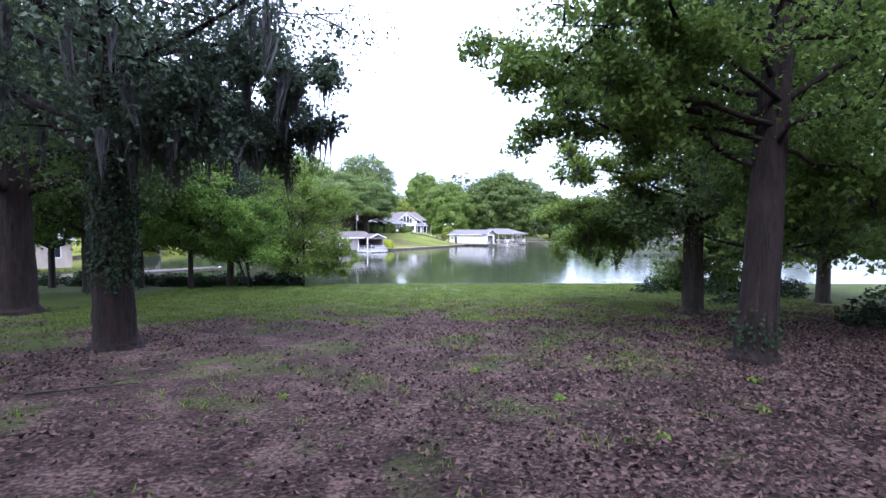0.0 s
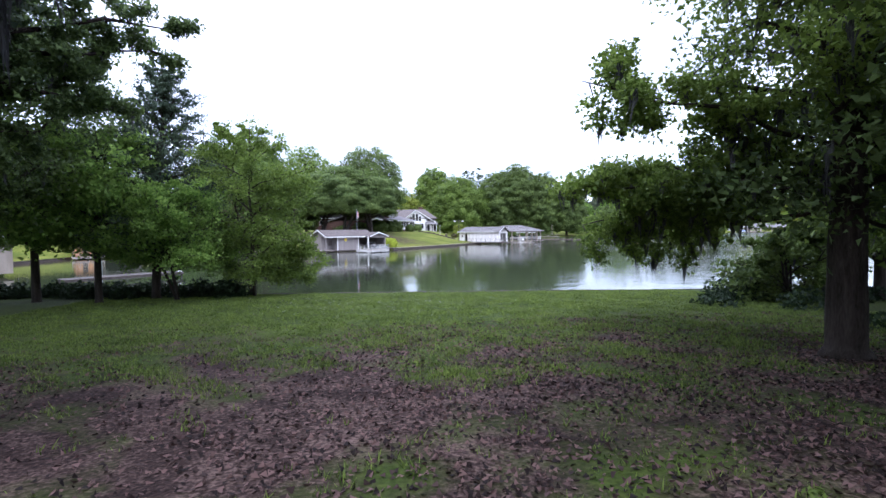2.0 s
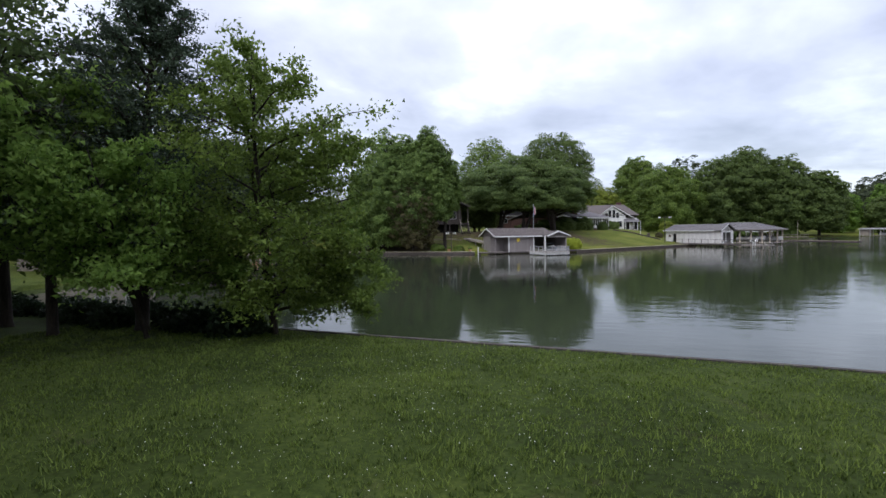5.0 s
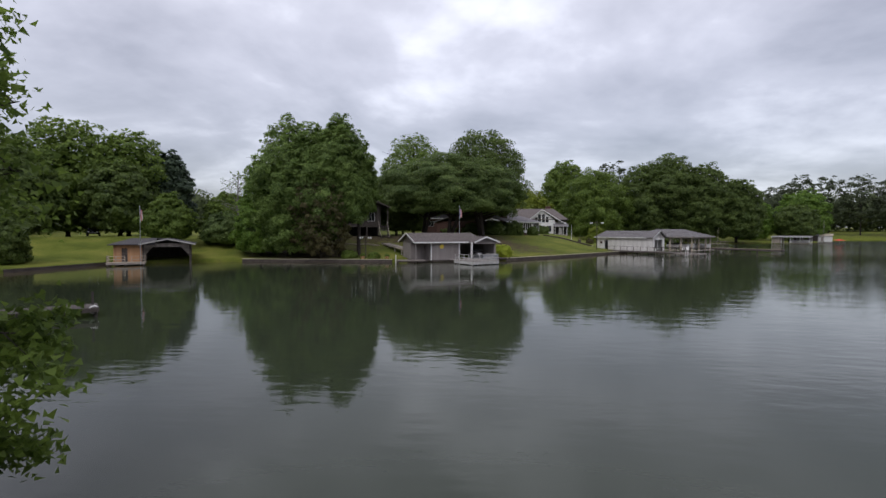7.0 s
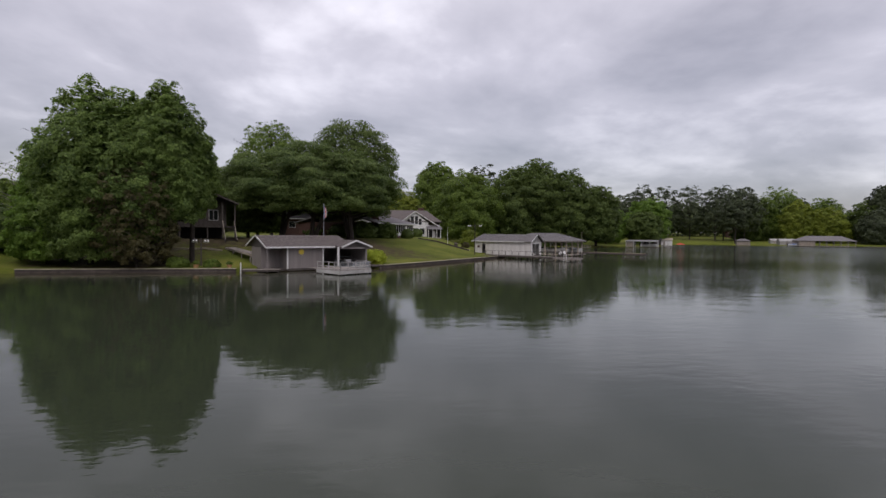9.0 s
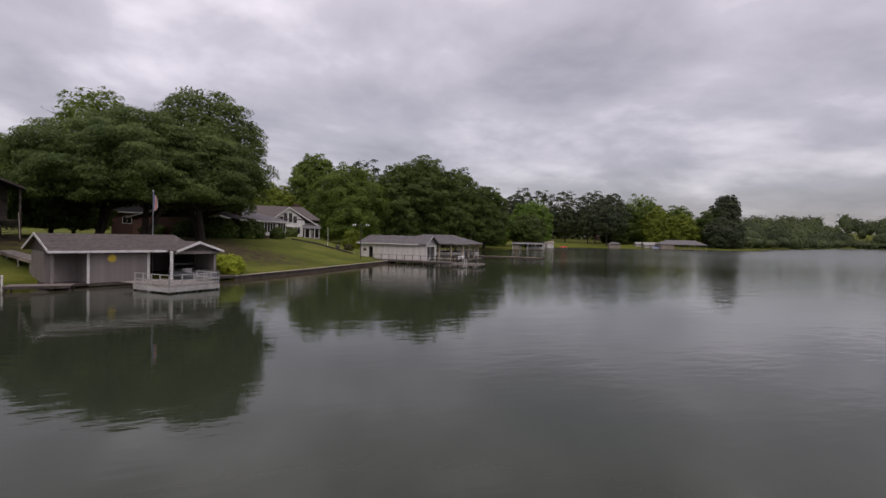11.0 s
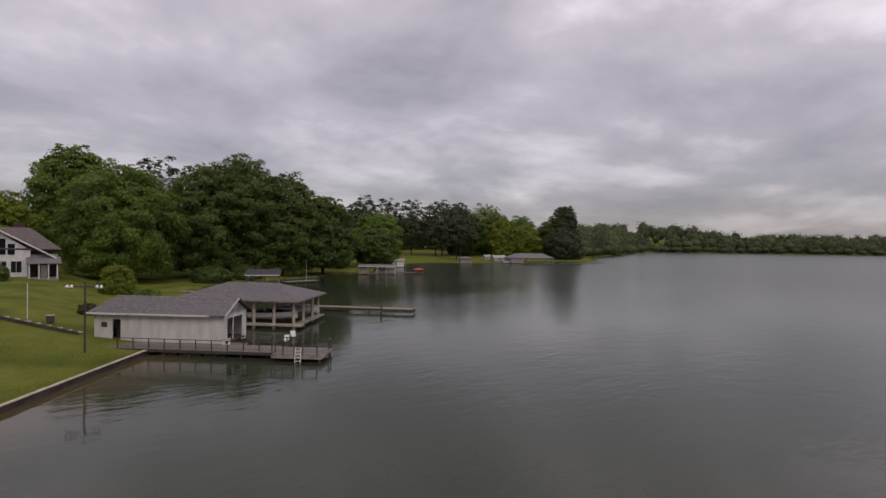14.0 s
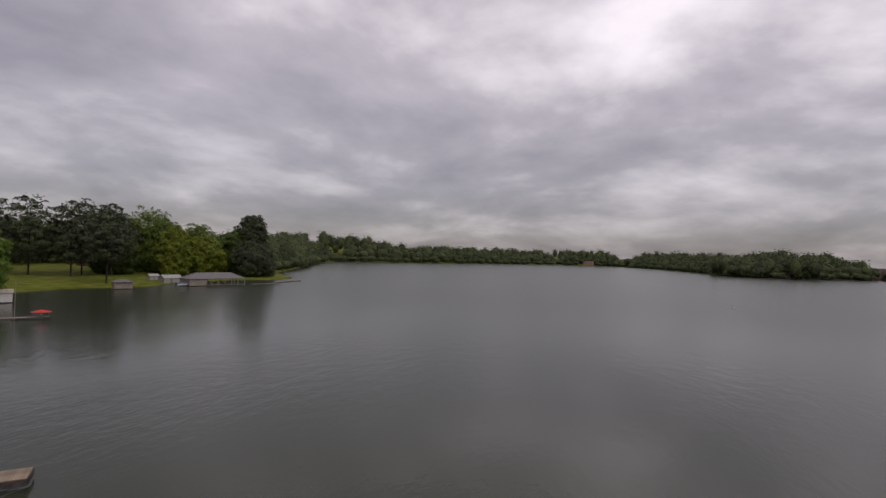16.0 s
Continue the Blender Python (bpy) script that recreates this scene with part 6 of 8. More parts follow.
def cove_house():
    t = thing("cove_house", frame_at(-42.0, 66.5, 42, 1.0), "buff low house with grey roof beyond the bank trees", "house")
    part("wall", box(0, 9.0, 0, 6, -0.6, 2.8), M_BUFF, t)
    part("upper_wall", box(-3.5, 4.0, 7, 12, -0.6, 5.4), M_BUFF, t)
    for pts in ([(-0.5, -0.5, 2.7), (9.5, -0.5, 2.7), (9.5, 3, 4.2), (-0.5, 3, 4.2)], [(-0.5, 6.5, 2.7), (9.5, 6.5, 2.7), (9.5, 3, 4.2), (-0.5, 3, 4.2)],
                [(-4, 6.4, 5.3), (4.5, 6.4, 5.3), (4.5, 9.5, 7.0), (-4, 9.5, 7.0)], [(-4, 12.6, 5.3), (4.5, 12.6, 5.3), (4.5, 9.5, 7.0), (-4, 9.5, 7.0)]):
        roof_plane("roof", pts, M_SHINGLE_GREY, t, 0.14)
    for x in (1.2, 4.0, 6.6):
        window_unit(t, x, 0, 0.7, 1.2, 1.3, bars=1)
    window_unit(t, 0.5, 7, 3.4, 1.3, 1.4, bars=1)
    return t


cove_house()


def pontoon_boat(x, y, ang, z, label, cover):
    t = thing("pontoon_boat", frame_at(x, y, ang, z), label, "boat")
    for yy in (-0.9, 0.9):
        part("pontoon", cone_bm((-3.0, yy, 0.15), (2.5, yy, 0.15), 0.30, 0.30, 14), M_METAL, t)
        part("nose", cone_bm((2.5, yy, 0.15), (3.15, yy, 0.28), 0.30, 0.05, 14), M_METAL, t)
    part("deck", box(-3.0, 2.8, -1.25, 1.25, 0.42, 0.52, 0.02), M_HULL, t)
    for yy in (-1.22, 1.22):
        for k in range(5):
            xx = -2.9 + k * 1.35
            part("fence_post", cone_bm((xx, yy, 0.52), (xx, yy, 1.22), 0.025, 0.025, 6), M_METAL, t)
        part("side_panel", box(-2.9, 2.5, yy - 0.02, yy + 0.02, 0.60, 1.08), M_HULL, t)
        part("side_rail", cone_bm((-2.9, yy, 1.22), (2.5, yy, 1.22), 0.03, 0.03, 6), M_METAL, t)
    part("front_panel", box(2.46, 2.5, -1.2, 1.2, 0.60, 1.08), M_HULL, t)
    for x0, x1, y0, y1 in ((-2.7, -1.5, -1.15, 1.15), (0.6, 2.2, 0.45, 1.15), (0.6, 2.2, -1.15, -0.45)):
        seat = part("seat", box(x0, x1, y0, y1, 0.52, 0.92, 0.05), M_SEAT, t)
    part("console", box(-0.6, 0.0, -0.9, -0.2, 0.52, 1.35, 0.04), M_WHITE, t)
    part("folded_top", cone_bm((-2.6, -1.1, 1.62), (-2.6, 1.1, 1.62), 0.13, 0.13, 10), cover, t)
    for yy in (-1.1, 1.1):
        part("top_strut", cone_bm((-0.6, yy, 1.2), (-2.6, yy, 1.62), 0.02, 0.02, 6), M_METAL, t)
    part("outboard_motor", box(-3.55, -3.15, -0.22, 0.22, 0.2, 1.15, 0.06), M_RUBBER, t)
    return t


pontoon_boat(3.6, 123.4, -60, 0.02, "grey pontoon boat moored in the boathouse slip", M_HULL)


def speed_boat(x, y, ang, z, label, hull, cover):
    t = thing("speedboat", frame_at(x, y, ang, z), label, "boat")
    bm = bmesh.new()
    rings = []
    for f in np.linspace(0, 1, 9):
        half = 1.15 * (1 - max(0, f - 0.45) ** 2 / 0.33) if f < 0.99 else 0.05
        sheer = 0.95 + 0.25 * f * f
        sec = [(-half, sheer), (-half * 0.95, 0.45), (-half * 0.55, 0.12 + 0.3 * f ** 3), (0, 0.3 * f ** 3), (half * 0.55, 0.12 + 0.3 * f ** 3), (half * 0.95, 0.45), (half, sheer)]
        rings.append([bm.verts.new((f * 6.2, yy, zz)) for yy, zz in sec])
    for a, b in zip(rings, rings[1:]):
        for k in range(6):
            bm.faces.new([a[k], a[k + 1], b[k + 1], b[k]])
    bm.faces.new(rings[0])
    bmesh.ops.recalc_face_normals(bm, faces=bm.faces)
    part("hull", bm, hull, t)
    bm = bmesh.new()
    rows = []
    for f in np.linspace(0, 1, 7):
        half = 1.1 * (1 - max(0, f - 0.45) ** 2 / 0.33) if f < 0.99 else 0.05
        s = 0.96 + 0.25 * f * f
        hump = 0.35 * math.sin(math.pi * min(1, f * 1.2)) + 0.02
        rows.append([bm.verts.new((f * 6.1 + 0.05, yy * half, s + hump * (1 - yy * yy))) for yy in (-1, -0.5, 0, 0.5, 1)])
    for a, b in zip(rows, rows[1:]):
        for k in range(4):
            bm.faces.new([a[k], b[k], b[k + 1], a[k + 1]])
    part("cover", bm, cover, t)
    part("rub_rail", beam((0, -1.17, 0.9), (3.4, -1.17, 0.95), 0.05, 0.07), M_WHITE, t)
    part("outboard_motor", box(-0.5, -0.05, -0.2, 0.2, 0.3, 1.4, 0.06), M_RUBBER, t)
    part("tower_bar", beam((2.3, -1.0, 1.1), (2.0, -0.8, 2.1), 0.05, 0.05), M_WHITE, t)
    part("tower_bar", beam((2.3, 1.0, 1.1), (2.0, 0.8, 2.1), 0.05, 0.05), M_WHITE, t)
    part("tower_bar", beam((2.0, -0.8, 2.1), (2.0, 0.8, 2.1), 0.05, 0.05), M_WHITE, t)
    return t


speed_boat(45.6, 167.0, -45, 0.75, "white speedboat with dark cover on the lift under the canopy", M_WHITE, M_STEEL_DARK)
speed_boat(50.5, 171.0, -45, 0.6, "small white boat under the canopy", M_WHITE, M_SEAT)
speed_boat(112.0, 243.5, -36, 0.3, "white boat in the flat-roofed shelter", M_WHITE, M_SEAT)
speed_boat(215.0, 285.6, -20, 0.0, "boat with blue cover moored at the far point", M_WHITE, M_BLUE)


def deck_chair(x, y, ang, z):
    t = thing("deck_chair", frame_at(x, y, ang, z), "dark slatted deck chair with a pale cushion", "chair", "chairs on the swimming deck")
    part("seat", slab([(-0.28, -0.3, 0.36), (0.28, -0.3, 0.36), (0.28, 0.25, 0.28), (-0.28, 0.25, 0.28)], 0.04), M_WOOD_DARK, t)
    part("backrest", slab([(-0.28, 0.22, 0.30), (0.28, 0.22, 0.30), (0.30, 0.62, 1.0), (-0.30, 0.62, 1.0)], 0.04), M_WOOD_DARK, t)
    part("cushion", slab([(-0.24, 0.20, 0.42), (0.24, 0.20, 0.42), (0.25, 0.54, 0.98), (-0.25, 0.54, 0.98)], 0.05), M_WHITE, t)
    for s in (-0.33, 0.33):
        part("armrest", box(s - 0.06, s + 0.06, -0.35, 0.4, 0.55, 0.59), M_WOOD_DARK, t)
        part("leg", box(s - 0.03, s + 0.03, -0.33, -0.25, 0, 0.56), M_WOOD_DARK, t)
        part("leg", box(s - 0.03, s + 0.03, 0.3, 0.38, 0, 0.56), M_WOOD_DARK, t)
    return t


deck_chair(42.8, 149.0, -35, 0.63)
deck_chair(44.4, 150.8, -12, 0.63)


def crate(x, y, ang, z, w, d, h, label, mat):
    t = thing("crate", frame_at(x, y, ang, z), label, "crate")
    part("body", box(0, w, 0, d, 0, h, 0.02), mat, t)
    part("lid", box(-0.04, w + 0.04, -0.04, d + 0.04, h, h + 0.06, 0.015), M_WOOD_PALE, t)
    part("panel", box(w * 0.55, w * 0.9, -0.03, -0.002, h * 0.2, h * 0.8), M_WOOD_DARK, t)
    return t


small_dock("side_dock", 5.6, 124.3, 28, 2.6, 1.9, 0.5, "short timber landing beside the boat slip", M_WOOD)
crate(5.3, 125.6, 28, 0.45, 1.1, 0.8, 1.05, "weathered timber pump box on the landing", M_WOOD)
crate(37.9, 152.7, A2, 0.63, 0.6, 0.5, 0.55, "white storage box by the boathouse corner", M_WHITE)


def suv(x, y, ang):
    z = ground_z(x, y)
    t = thing("car", frame_at(x, y, ang, z), "parked black car facing the lake", "car")
    bm = bmesh.new()
    prof = [(-2.3, 0.35), (2.3, 0.35), (2.35, 0.75), (1.35, 1.02), (0.75, 1.68), (-1.9, 1.72), (-2.25, 1.1)]
    for s in (-0.9, 0.9):
        pass
    a = [bm.verts.new((px, -0.9, pz)) for px, pz in prof]
    b = [bm.verts.new((px, 0.9, pz)) for px, pz in prof]
    bm.faces.new(a); bm.faces.new(list(reversed(b)))
    for k in range(len(prof)):
        j = (k + 1) % len(prof)
        bm.faces.new([a[k], b[k], b[j], a[j]])
    bmesh.ops.recalc_face_normals(bm, faces=bm.faces)
    bmesh.ops.bevel(bm, geom=bm.edges[:], offset=0.09, segments=2, affect="EDGES", profile=0.6)
    part("body", bm, M_CAR, t)
    part("windscreen", slab([(1.30, -0.72, 1.08), (1.30, 0.72, 1.08), (0.80, 0.66, 1.63), (0.80, -0.66, 1.63)], 0.02), M_GLASS, t)
    for s in (-0.92, 0.92):
        part("side_window", box(-1.6, 0.5, s - 0.008, s + 0.008, 1.12, 1.58), M_GLASS, t)
        part("headlight", box(2.22, 2.36, s * 0.72 - 0.16, s * 0.72 + 0.16, 0.72, 0.86, 0.02), M_WHITE, t)
        for xx in (-1.45, 1.45):
            tyre = part("tyre", cone_bm((xx, s - 0.1, 0.34), (xx, s + 0.1, 0.34), 0.34, 0.34, 18), M_RUBBER, t)
            part("rim", cone_bm((xx, s - 0.11, 0.34), (xx, s + 0.11, 0.34), 0.2, 0.2, 12), M_METAL, tyre)
    part("grille", box(2.33, 2.37, -0.45, 0.45, 0.55, 0.75), M_STEEL_DARK, t)
    return t


suv(-69.2, 128.2, -52)


def umbrella(x, y, z):
    t = thing("parasol", pose(x, y, z), "low red parasol on the floating dock", "parasol")
    part("pole", cone_bm((0, 0, 0), (0, 0, 1.5), 0.03, 0.03, 8), M_METAL, t)
    part("canopy", cone_bm((0, 0, 1.0), (0, 0, 1.5), 1.9, 0.05, 12), M_RED, t)
    return t


umbrella(126.0, 238.8, 0.45)


def buoy(x, y):
    t = thing("buoy", pose(x, y, 0), "small white and orange marker buoy on the lake", "buoy")
    part("float", cone_bm((0, 0, -0.2), (0, 0, 0.35), 0.32, 0.22, 14), M_WHITE, t)
    part("top", cone_bm((0, 0, 0.35), (0, 0, 0.7), 0.20, 0.10, 14), M_RED, t)
    return t


buoy(251.5, 73.1)


def lawn_path():
    """Low dark timber edging with flat stones, from the sunroom down to the white boathouse."""
    t = thing("garden_path", pose(0, 0, 0), "low dark timber edging with flat paving stones across the lawn", "path")
    rng = random.Random(9)
    p, q = Vector((16.6, 168.6, 0)), Vector((27.2, 162.6, 0))
    d = (q - p) / 13
    side = Vector((-d.y, d.x, 0)).normalized()
    for k in range(13):
        a, b = p + d * k, p + d * (k + 0.96)
        za, zb = ground_z(a.x, a.y), ground_z(b.x, b.y)
        part("edging", beam((a.x, a.y, za + 0.06), (b.x, b.y, zb + 0.06), 0.12, 0.30), M_WOOD_DARK, t)
        c = (a + b) / 2 + side * 0.7
        cz = ground_z(c.x, c.y)
        bm = box(-0.38, 0.38, -0.3, 0.3, -0.05, 0.06, 0.02)
        bmesh.ops.rotate(bm, verts=bm.verts, matrix=Matrix.Rotation(rng.uniform(-0.5, 0.5), 3, "Z"))
        bmesh.ops.translate(bm, verts=bm.verts, vec=(c.x, c.y, cz + 0.02))
        part("stone", bm, M_CONCRETE, t)
    return t


lawn_path()
crate(24.8, 166.8, 10, ground_z(24.8, 166.8) - 0.02, 0.6, 0.6, 0.7, "small brown planter box beside the lawn path", M_WOOD_DARK)

garden_shed(130.0, 275.5, -30, 8.5, 5.0, 2.4, 0.7, "low dark brown shed behind the flat-roofed shelter", M_WOOD_DARK, M_SHINGLE_DARK)
simple_pole(121.6, 240.2, 0.3, 8.0, "tall slim mast on the floating dock", M_WOOD, 0.06)
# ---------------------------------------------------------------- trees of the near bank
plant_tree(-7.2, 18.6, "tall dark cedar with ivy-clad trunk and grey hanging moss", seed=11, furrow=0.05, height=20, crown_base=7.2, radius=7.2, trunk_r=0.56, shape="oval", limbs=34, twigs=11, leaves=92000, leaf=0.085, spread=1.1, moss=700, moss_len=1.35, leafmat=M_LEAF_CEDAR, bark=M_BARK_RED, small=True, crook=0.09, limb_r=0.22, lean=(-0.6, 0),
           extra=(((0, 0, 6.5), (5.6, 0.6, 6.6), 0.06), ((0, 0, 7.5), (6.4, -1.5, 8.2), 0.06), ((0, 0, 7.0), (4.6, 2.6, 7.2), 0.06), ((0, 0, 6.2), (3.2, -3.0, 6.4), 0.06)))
plant_tree(-15.8, 28.5, "thick dark trunk of an old bank tree hung with moss", seed=12, furrow=0.05, height=23, crown_base=7, radius=8.5, trunk_r=0.92, shape="oval", limbs=32, twigs=10, leaves=90000, leaf=0.12, spread=1.1, moss=260, moss_len=0.8, leafmat=M_LEAF_BANK_SHADED, bark=M_BARK_RED, small=True, crook=0.09, limb_r=0.22,
           extra=(((0, 0, 7.0), (6.2, 8.5, 10.2), 0.20), ((0, 0, 8.0), (8.6, 10.0, 12.0), 0.20), ((0, 0, 6.0), (4.8, 7.0, 7.6), 0.18), ((0, 0, 8.5), (7.8, 9.4, 9.2), 0.18), ((0, 0, 9.5), (6.0, 7.0, 13.0), 0.18), ((0, 0, 10.0), (9.6, 10.6, 13.2), 0.18), ((0, 0, 9.0), (4.0, 6.0, 10.5), 0.18)))
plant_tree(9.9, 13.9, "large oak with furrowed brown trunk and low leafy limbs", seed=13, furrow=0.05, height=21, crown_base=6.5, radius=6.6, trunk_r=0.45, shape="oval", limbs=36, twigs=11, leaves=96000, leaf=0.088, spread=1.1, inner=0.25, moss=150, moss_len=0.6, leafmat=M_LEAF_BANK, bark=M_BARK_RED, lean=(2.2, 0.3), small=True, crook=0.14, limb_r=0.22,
           extra=(((0.5, 0, 5.4), (4.6, -0.4, 4.4), 0.05), ((0.4, 0, 5.2), (2.6, 3.2, 4.0), 0.05), ((0.5, 0, 6.0), (-7.2, 0.4, 7.9), 0.065), ((0.6, 0, 6.6), (-5.6, -1.2, 9.4), 0.065), ((0.5, 0, 5.6), (-4.8, 3.0, 6.6), 0.065), ((0.5, 0, 6.2), (-3.2, 5.0, 8.2), 0.065)))
plant_tree(14.9, 23.4, "dark oak on the bank draped with hanging moss", seed=14, furrow=0.05, height=19, crown_base=5.4, radius=4.6, trunk_r=0.44, shape="oval", limbs=34, twigs=11, leaves=82000, leaf=0.092, spread=1.0, inner=0.12, moss=620, moss_len=0.75, leafmat=M_LEAF_OAK, small=True, crook=0.12, limb_r=0.22,
           extra=(((0, 0, 4.8), (-3.2, 5.2, 5.2), 0.06), ((0, 0, 4.4), (-2.2, 7.6, 3.4), 0.06), ((0, 0, 4.6), (-4.2, 6.6, 3.4), 0.07), ((0, 0, 5.2), (-6.0, 2.4, 7.4), 0.07), ((0, 0, 4.6), (-5.6, 4.2, 4.6), 0.07), ((0, 0, 3.8), (-1.5, 8.5, 2.6), 0.07)))
plant_tree(17.6, 22.6, "slimmer dark tree beside the mossy oak", seed=15, furrow=0.05, height=19, crown_base=3.5, radius=6.0, trunk_r=0.33, shape="oval", limbs=28, twigs=9, leaves=56000, leaf=0.12, spread=1.1, moss=300, moss_len=1.0, leafmat=M_LEAF_BANK_SHADED, small=True, crook=0.1, limb_r=0.22)
plant_tree(25.0, 36.4, "low dark shrub at the water's edge", "shrub", "shrub", seed=16, height=4.0, crown_base=0.3, radius=3.0, trunk_r=0.12, shape="bush", limbs=30, twigs=8, leaves=12000, leaf=0.15, stems=4, leafmat=M_LEAF_DEEP, moss=60, moss_len=0.6, small=True)
plant_tree(25.5, 27.0, "leafy oak at the edge of the bank wood", seed=17, height=17, crown_base=3.2, radius=7.0, trunk_r=0.35, shape="oval", leaves=16000, leaf=0.22, leafmat=M_LEAF_OAK, moss=120, limbs=26, twigs=8, spread=1.2, small=True)
plant_tree(21.5, 14.5, "fresh green tree at the edge of the bank wood", seed=18, height=17, crown_base=1.5, radius=7.0, trunk_r=0.35, shape="oval", limbs=26, twigs=8, leaves=22000, leaf=0.18, spread=1.2, leafmat=M_LEAF_BANK, small=True)
plant_tree(30.0, 36.0, "leafy oak beside the open water", seed=19, height=13, crown_base=2.6, radius=6.0, trunk_r=0.3, shape="oval", limbs=24, twigs=8, leaves=12000, leaf=0.22, spread=1.2, leafmat=M_LEAF_DEEP, small=True)
plant_tree(-4.8, 47.3, "fresh green small tree leaning over the water", seed=21, height=11.4, crown_base=1.3, radius=4.2, trunk_r=0.16, shape="oval", limbs=50, twigs=9, leaves=50000, leaf=0.095, stems=2, spread=1.0, leafmat=M_LEAF_OAK, small=True, flat=0.45,
           extra=(((0, 0, 6.0), (3.3, 0.6, 7.6), 0.05), ((0, 0, 3.2), (3.9, 0.8, 3.0), 0.05), ((0, 0, 2.0), (3.5, 0.8, 1.4), 0.05)))
plant_tree(-10.6, 46.4, "dark open cedar with layered branches", seed=22, height=15.4, crown_base=3.0, radius=5.4, trunk_r=0.26, shape="cone", limbs=60, twigs=14, leaves=62000, leaf=0.062, droop=0.02, spread=1.0, inner=0.18, leafmat=M_LEAF_CEDAR, small=True, flat=0.28, long=2.2, lean=(0.9, 0))
plant_tree(-8.6, 44.9, "fresh green multi-stemmed maple on the bank", seed=23, height=7.2, crown_base=2.4, radius=3.9, trunk_r=0.13, shape="bush", limbs=30, twigs=9, leaves=24000, leaf=0.105, stems=3, spread=1.0, leafmat=M_LEAF_MAPLE, small=True, flat=0.4)
plant_tree(-13.0, 44.5, "leafy bank tree with dark leaning trunk", seed=28, height=10.5, crown_base=3.9, radius=4.6, trunk_r=0.2, shape="oval", limbs=30, twigs=9, leaves=20000, leaf=0.15, spread=1.15, leafmat=M_LEAF_MAPLE, small=True, flat=0.4)
plant_tree(-17.0, 45.6, "leafy bank tree with dark trunk", seed=24, height=10.5, crown_base=4.0, radius=4.8, trunk_r=0.24, shape="oval", limbs=28, twigs=9, leaves=20000, leaf=0.15, spread=1.15, leafmat=M_LEAF_MAPLE, small=True, flat=0.4)
plant_tree(-18.8, 41.5, "tall leafy oak on the bank", seed=25, height=19, crown_base=5.5, radius=8.6, trunk_r=0.34, shape="oval", limbs=36, twigs=10, leaves=46000, leaf=0.15, spread=1.15, leafmat=M_LEAF_BANK_SHADED, moss=60, small=True)
plant_tree(-24.0, 47.0, "broad leafy tree on the inner bank", seed=26, height=12, crown_base=4.2, radius=5.6, trunk_r=0.25, shape="oval", limbs=26, twigs=8, leaves=15000, leaf=0.19, spread=1.2, leafmat=M_LEAF_FRESH, small=True)
plant_tree(-27.0, 36.0, "broad leafy tree on the inner bank", seed=27, height=18, crown_base=4.0, radius=7.0, trunk_r=0.35, shape="oval", limbs=26, twigs=8, leaves=18000, leaf=0.22, spread=1.2, leafmat=M_LEAF_OAK, small=True)


# unseen oaks added behind the start, to shade the near trunks and ground
for k, (x, y, h, r) in enumerate(((-9, -7, 21, 8.5), (8, -9, 22, 8.5), (-1, -19, 22, 9), (-19, 6, 20, 8), (20, 1, 20, 8), (24, -14, 21, 9), (-20, -13, 21, 9))):
    plant_tree(x, y, "unseen tall oak added behind the start to shade the bank", seed=150 + k, height=h, crown_base=6.0, radius=r, trunk_r=0.42, shape="oval", limbs=16, twigs=3, leaves=9000, leaf=0.42, leafmat=M_LEAF_BANK, group="oaks of the bank wood", lumps=40)


def ivy_on_trunk(x, y, r, top, count, seed):
    """Ivy leaves climbing a trunk."""
    rng = np.random.default_rng(seed)
    a = rng.uniform(0, 6.283, count)
    z = rng.uniform(0.6, 1, count) * top * rng.uniform(0.35, 1, count)
    rad = r * (1.05 - 0.3 * z / 20) + rng.uniform(0.0, 0.16, count)
    d = np.c_[np.cos(a), np.sin(a), np.full(count, 0.25)]
    v, q = leaf_quads(rng, np.c_[x + d[:, 0] * rad, y + d[:, 1] * rad, ground_z(x, y) + z], 0.10, normals=d, long=1.1)
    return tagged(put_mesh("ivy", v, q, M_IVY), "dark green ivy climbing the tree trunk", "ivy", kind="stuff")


ivy_on_trunk(-7.2, 18.6, 0.54, 7.5, 4200, 61)
ivy_on_trunk(9.9, 13.9, 0.46, 1.5, 260, 62)


def shadow_thicket():
    """Low undergrowth along the inner bank, its near-black leaves standing for shadow."""
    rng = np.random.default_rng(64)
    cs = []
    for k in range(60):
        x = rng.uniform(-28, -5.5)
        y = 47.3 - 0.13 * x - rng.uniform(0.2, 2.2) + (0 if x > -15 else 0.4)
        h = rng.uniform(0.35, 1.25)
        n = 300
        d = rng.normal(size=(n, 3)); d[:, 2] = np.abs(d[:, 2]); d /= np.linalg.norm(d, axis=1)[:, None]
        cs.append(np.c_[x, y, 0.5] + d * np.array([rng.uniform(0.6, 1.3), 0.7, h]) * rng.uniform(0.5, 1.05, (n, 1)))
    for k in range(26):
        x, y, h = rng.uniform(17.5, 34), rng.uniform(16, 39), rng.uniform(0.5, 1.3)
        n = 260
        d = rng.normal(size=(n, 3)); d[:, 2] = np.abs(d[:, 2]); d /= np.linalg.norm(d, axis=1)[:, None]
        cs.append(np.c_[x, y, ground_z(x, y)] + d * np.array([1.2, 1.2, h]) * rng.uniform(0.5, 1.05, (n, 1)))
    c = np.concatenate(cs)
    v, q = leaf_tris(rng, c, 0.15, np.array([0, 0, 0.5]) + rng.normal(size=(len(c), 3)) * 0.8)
    return tagged(put_mesh("undergrowth", v, q, M_IVY), "low undergrowth along the bank, coloured dark to stand for shadow", "undergrowth", kind="stuff")


shadow_thicket()

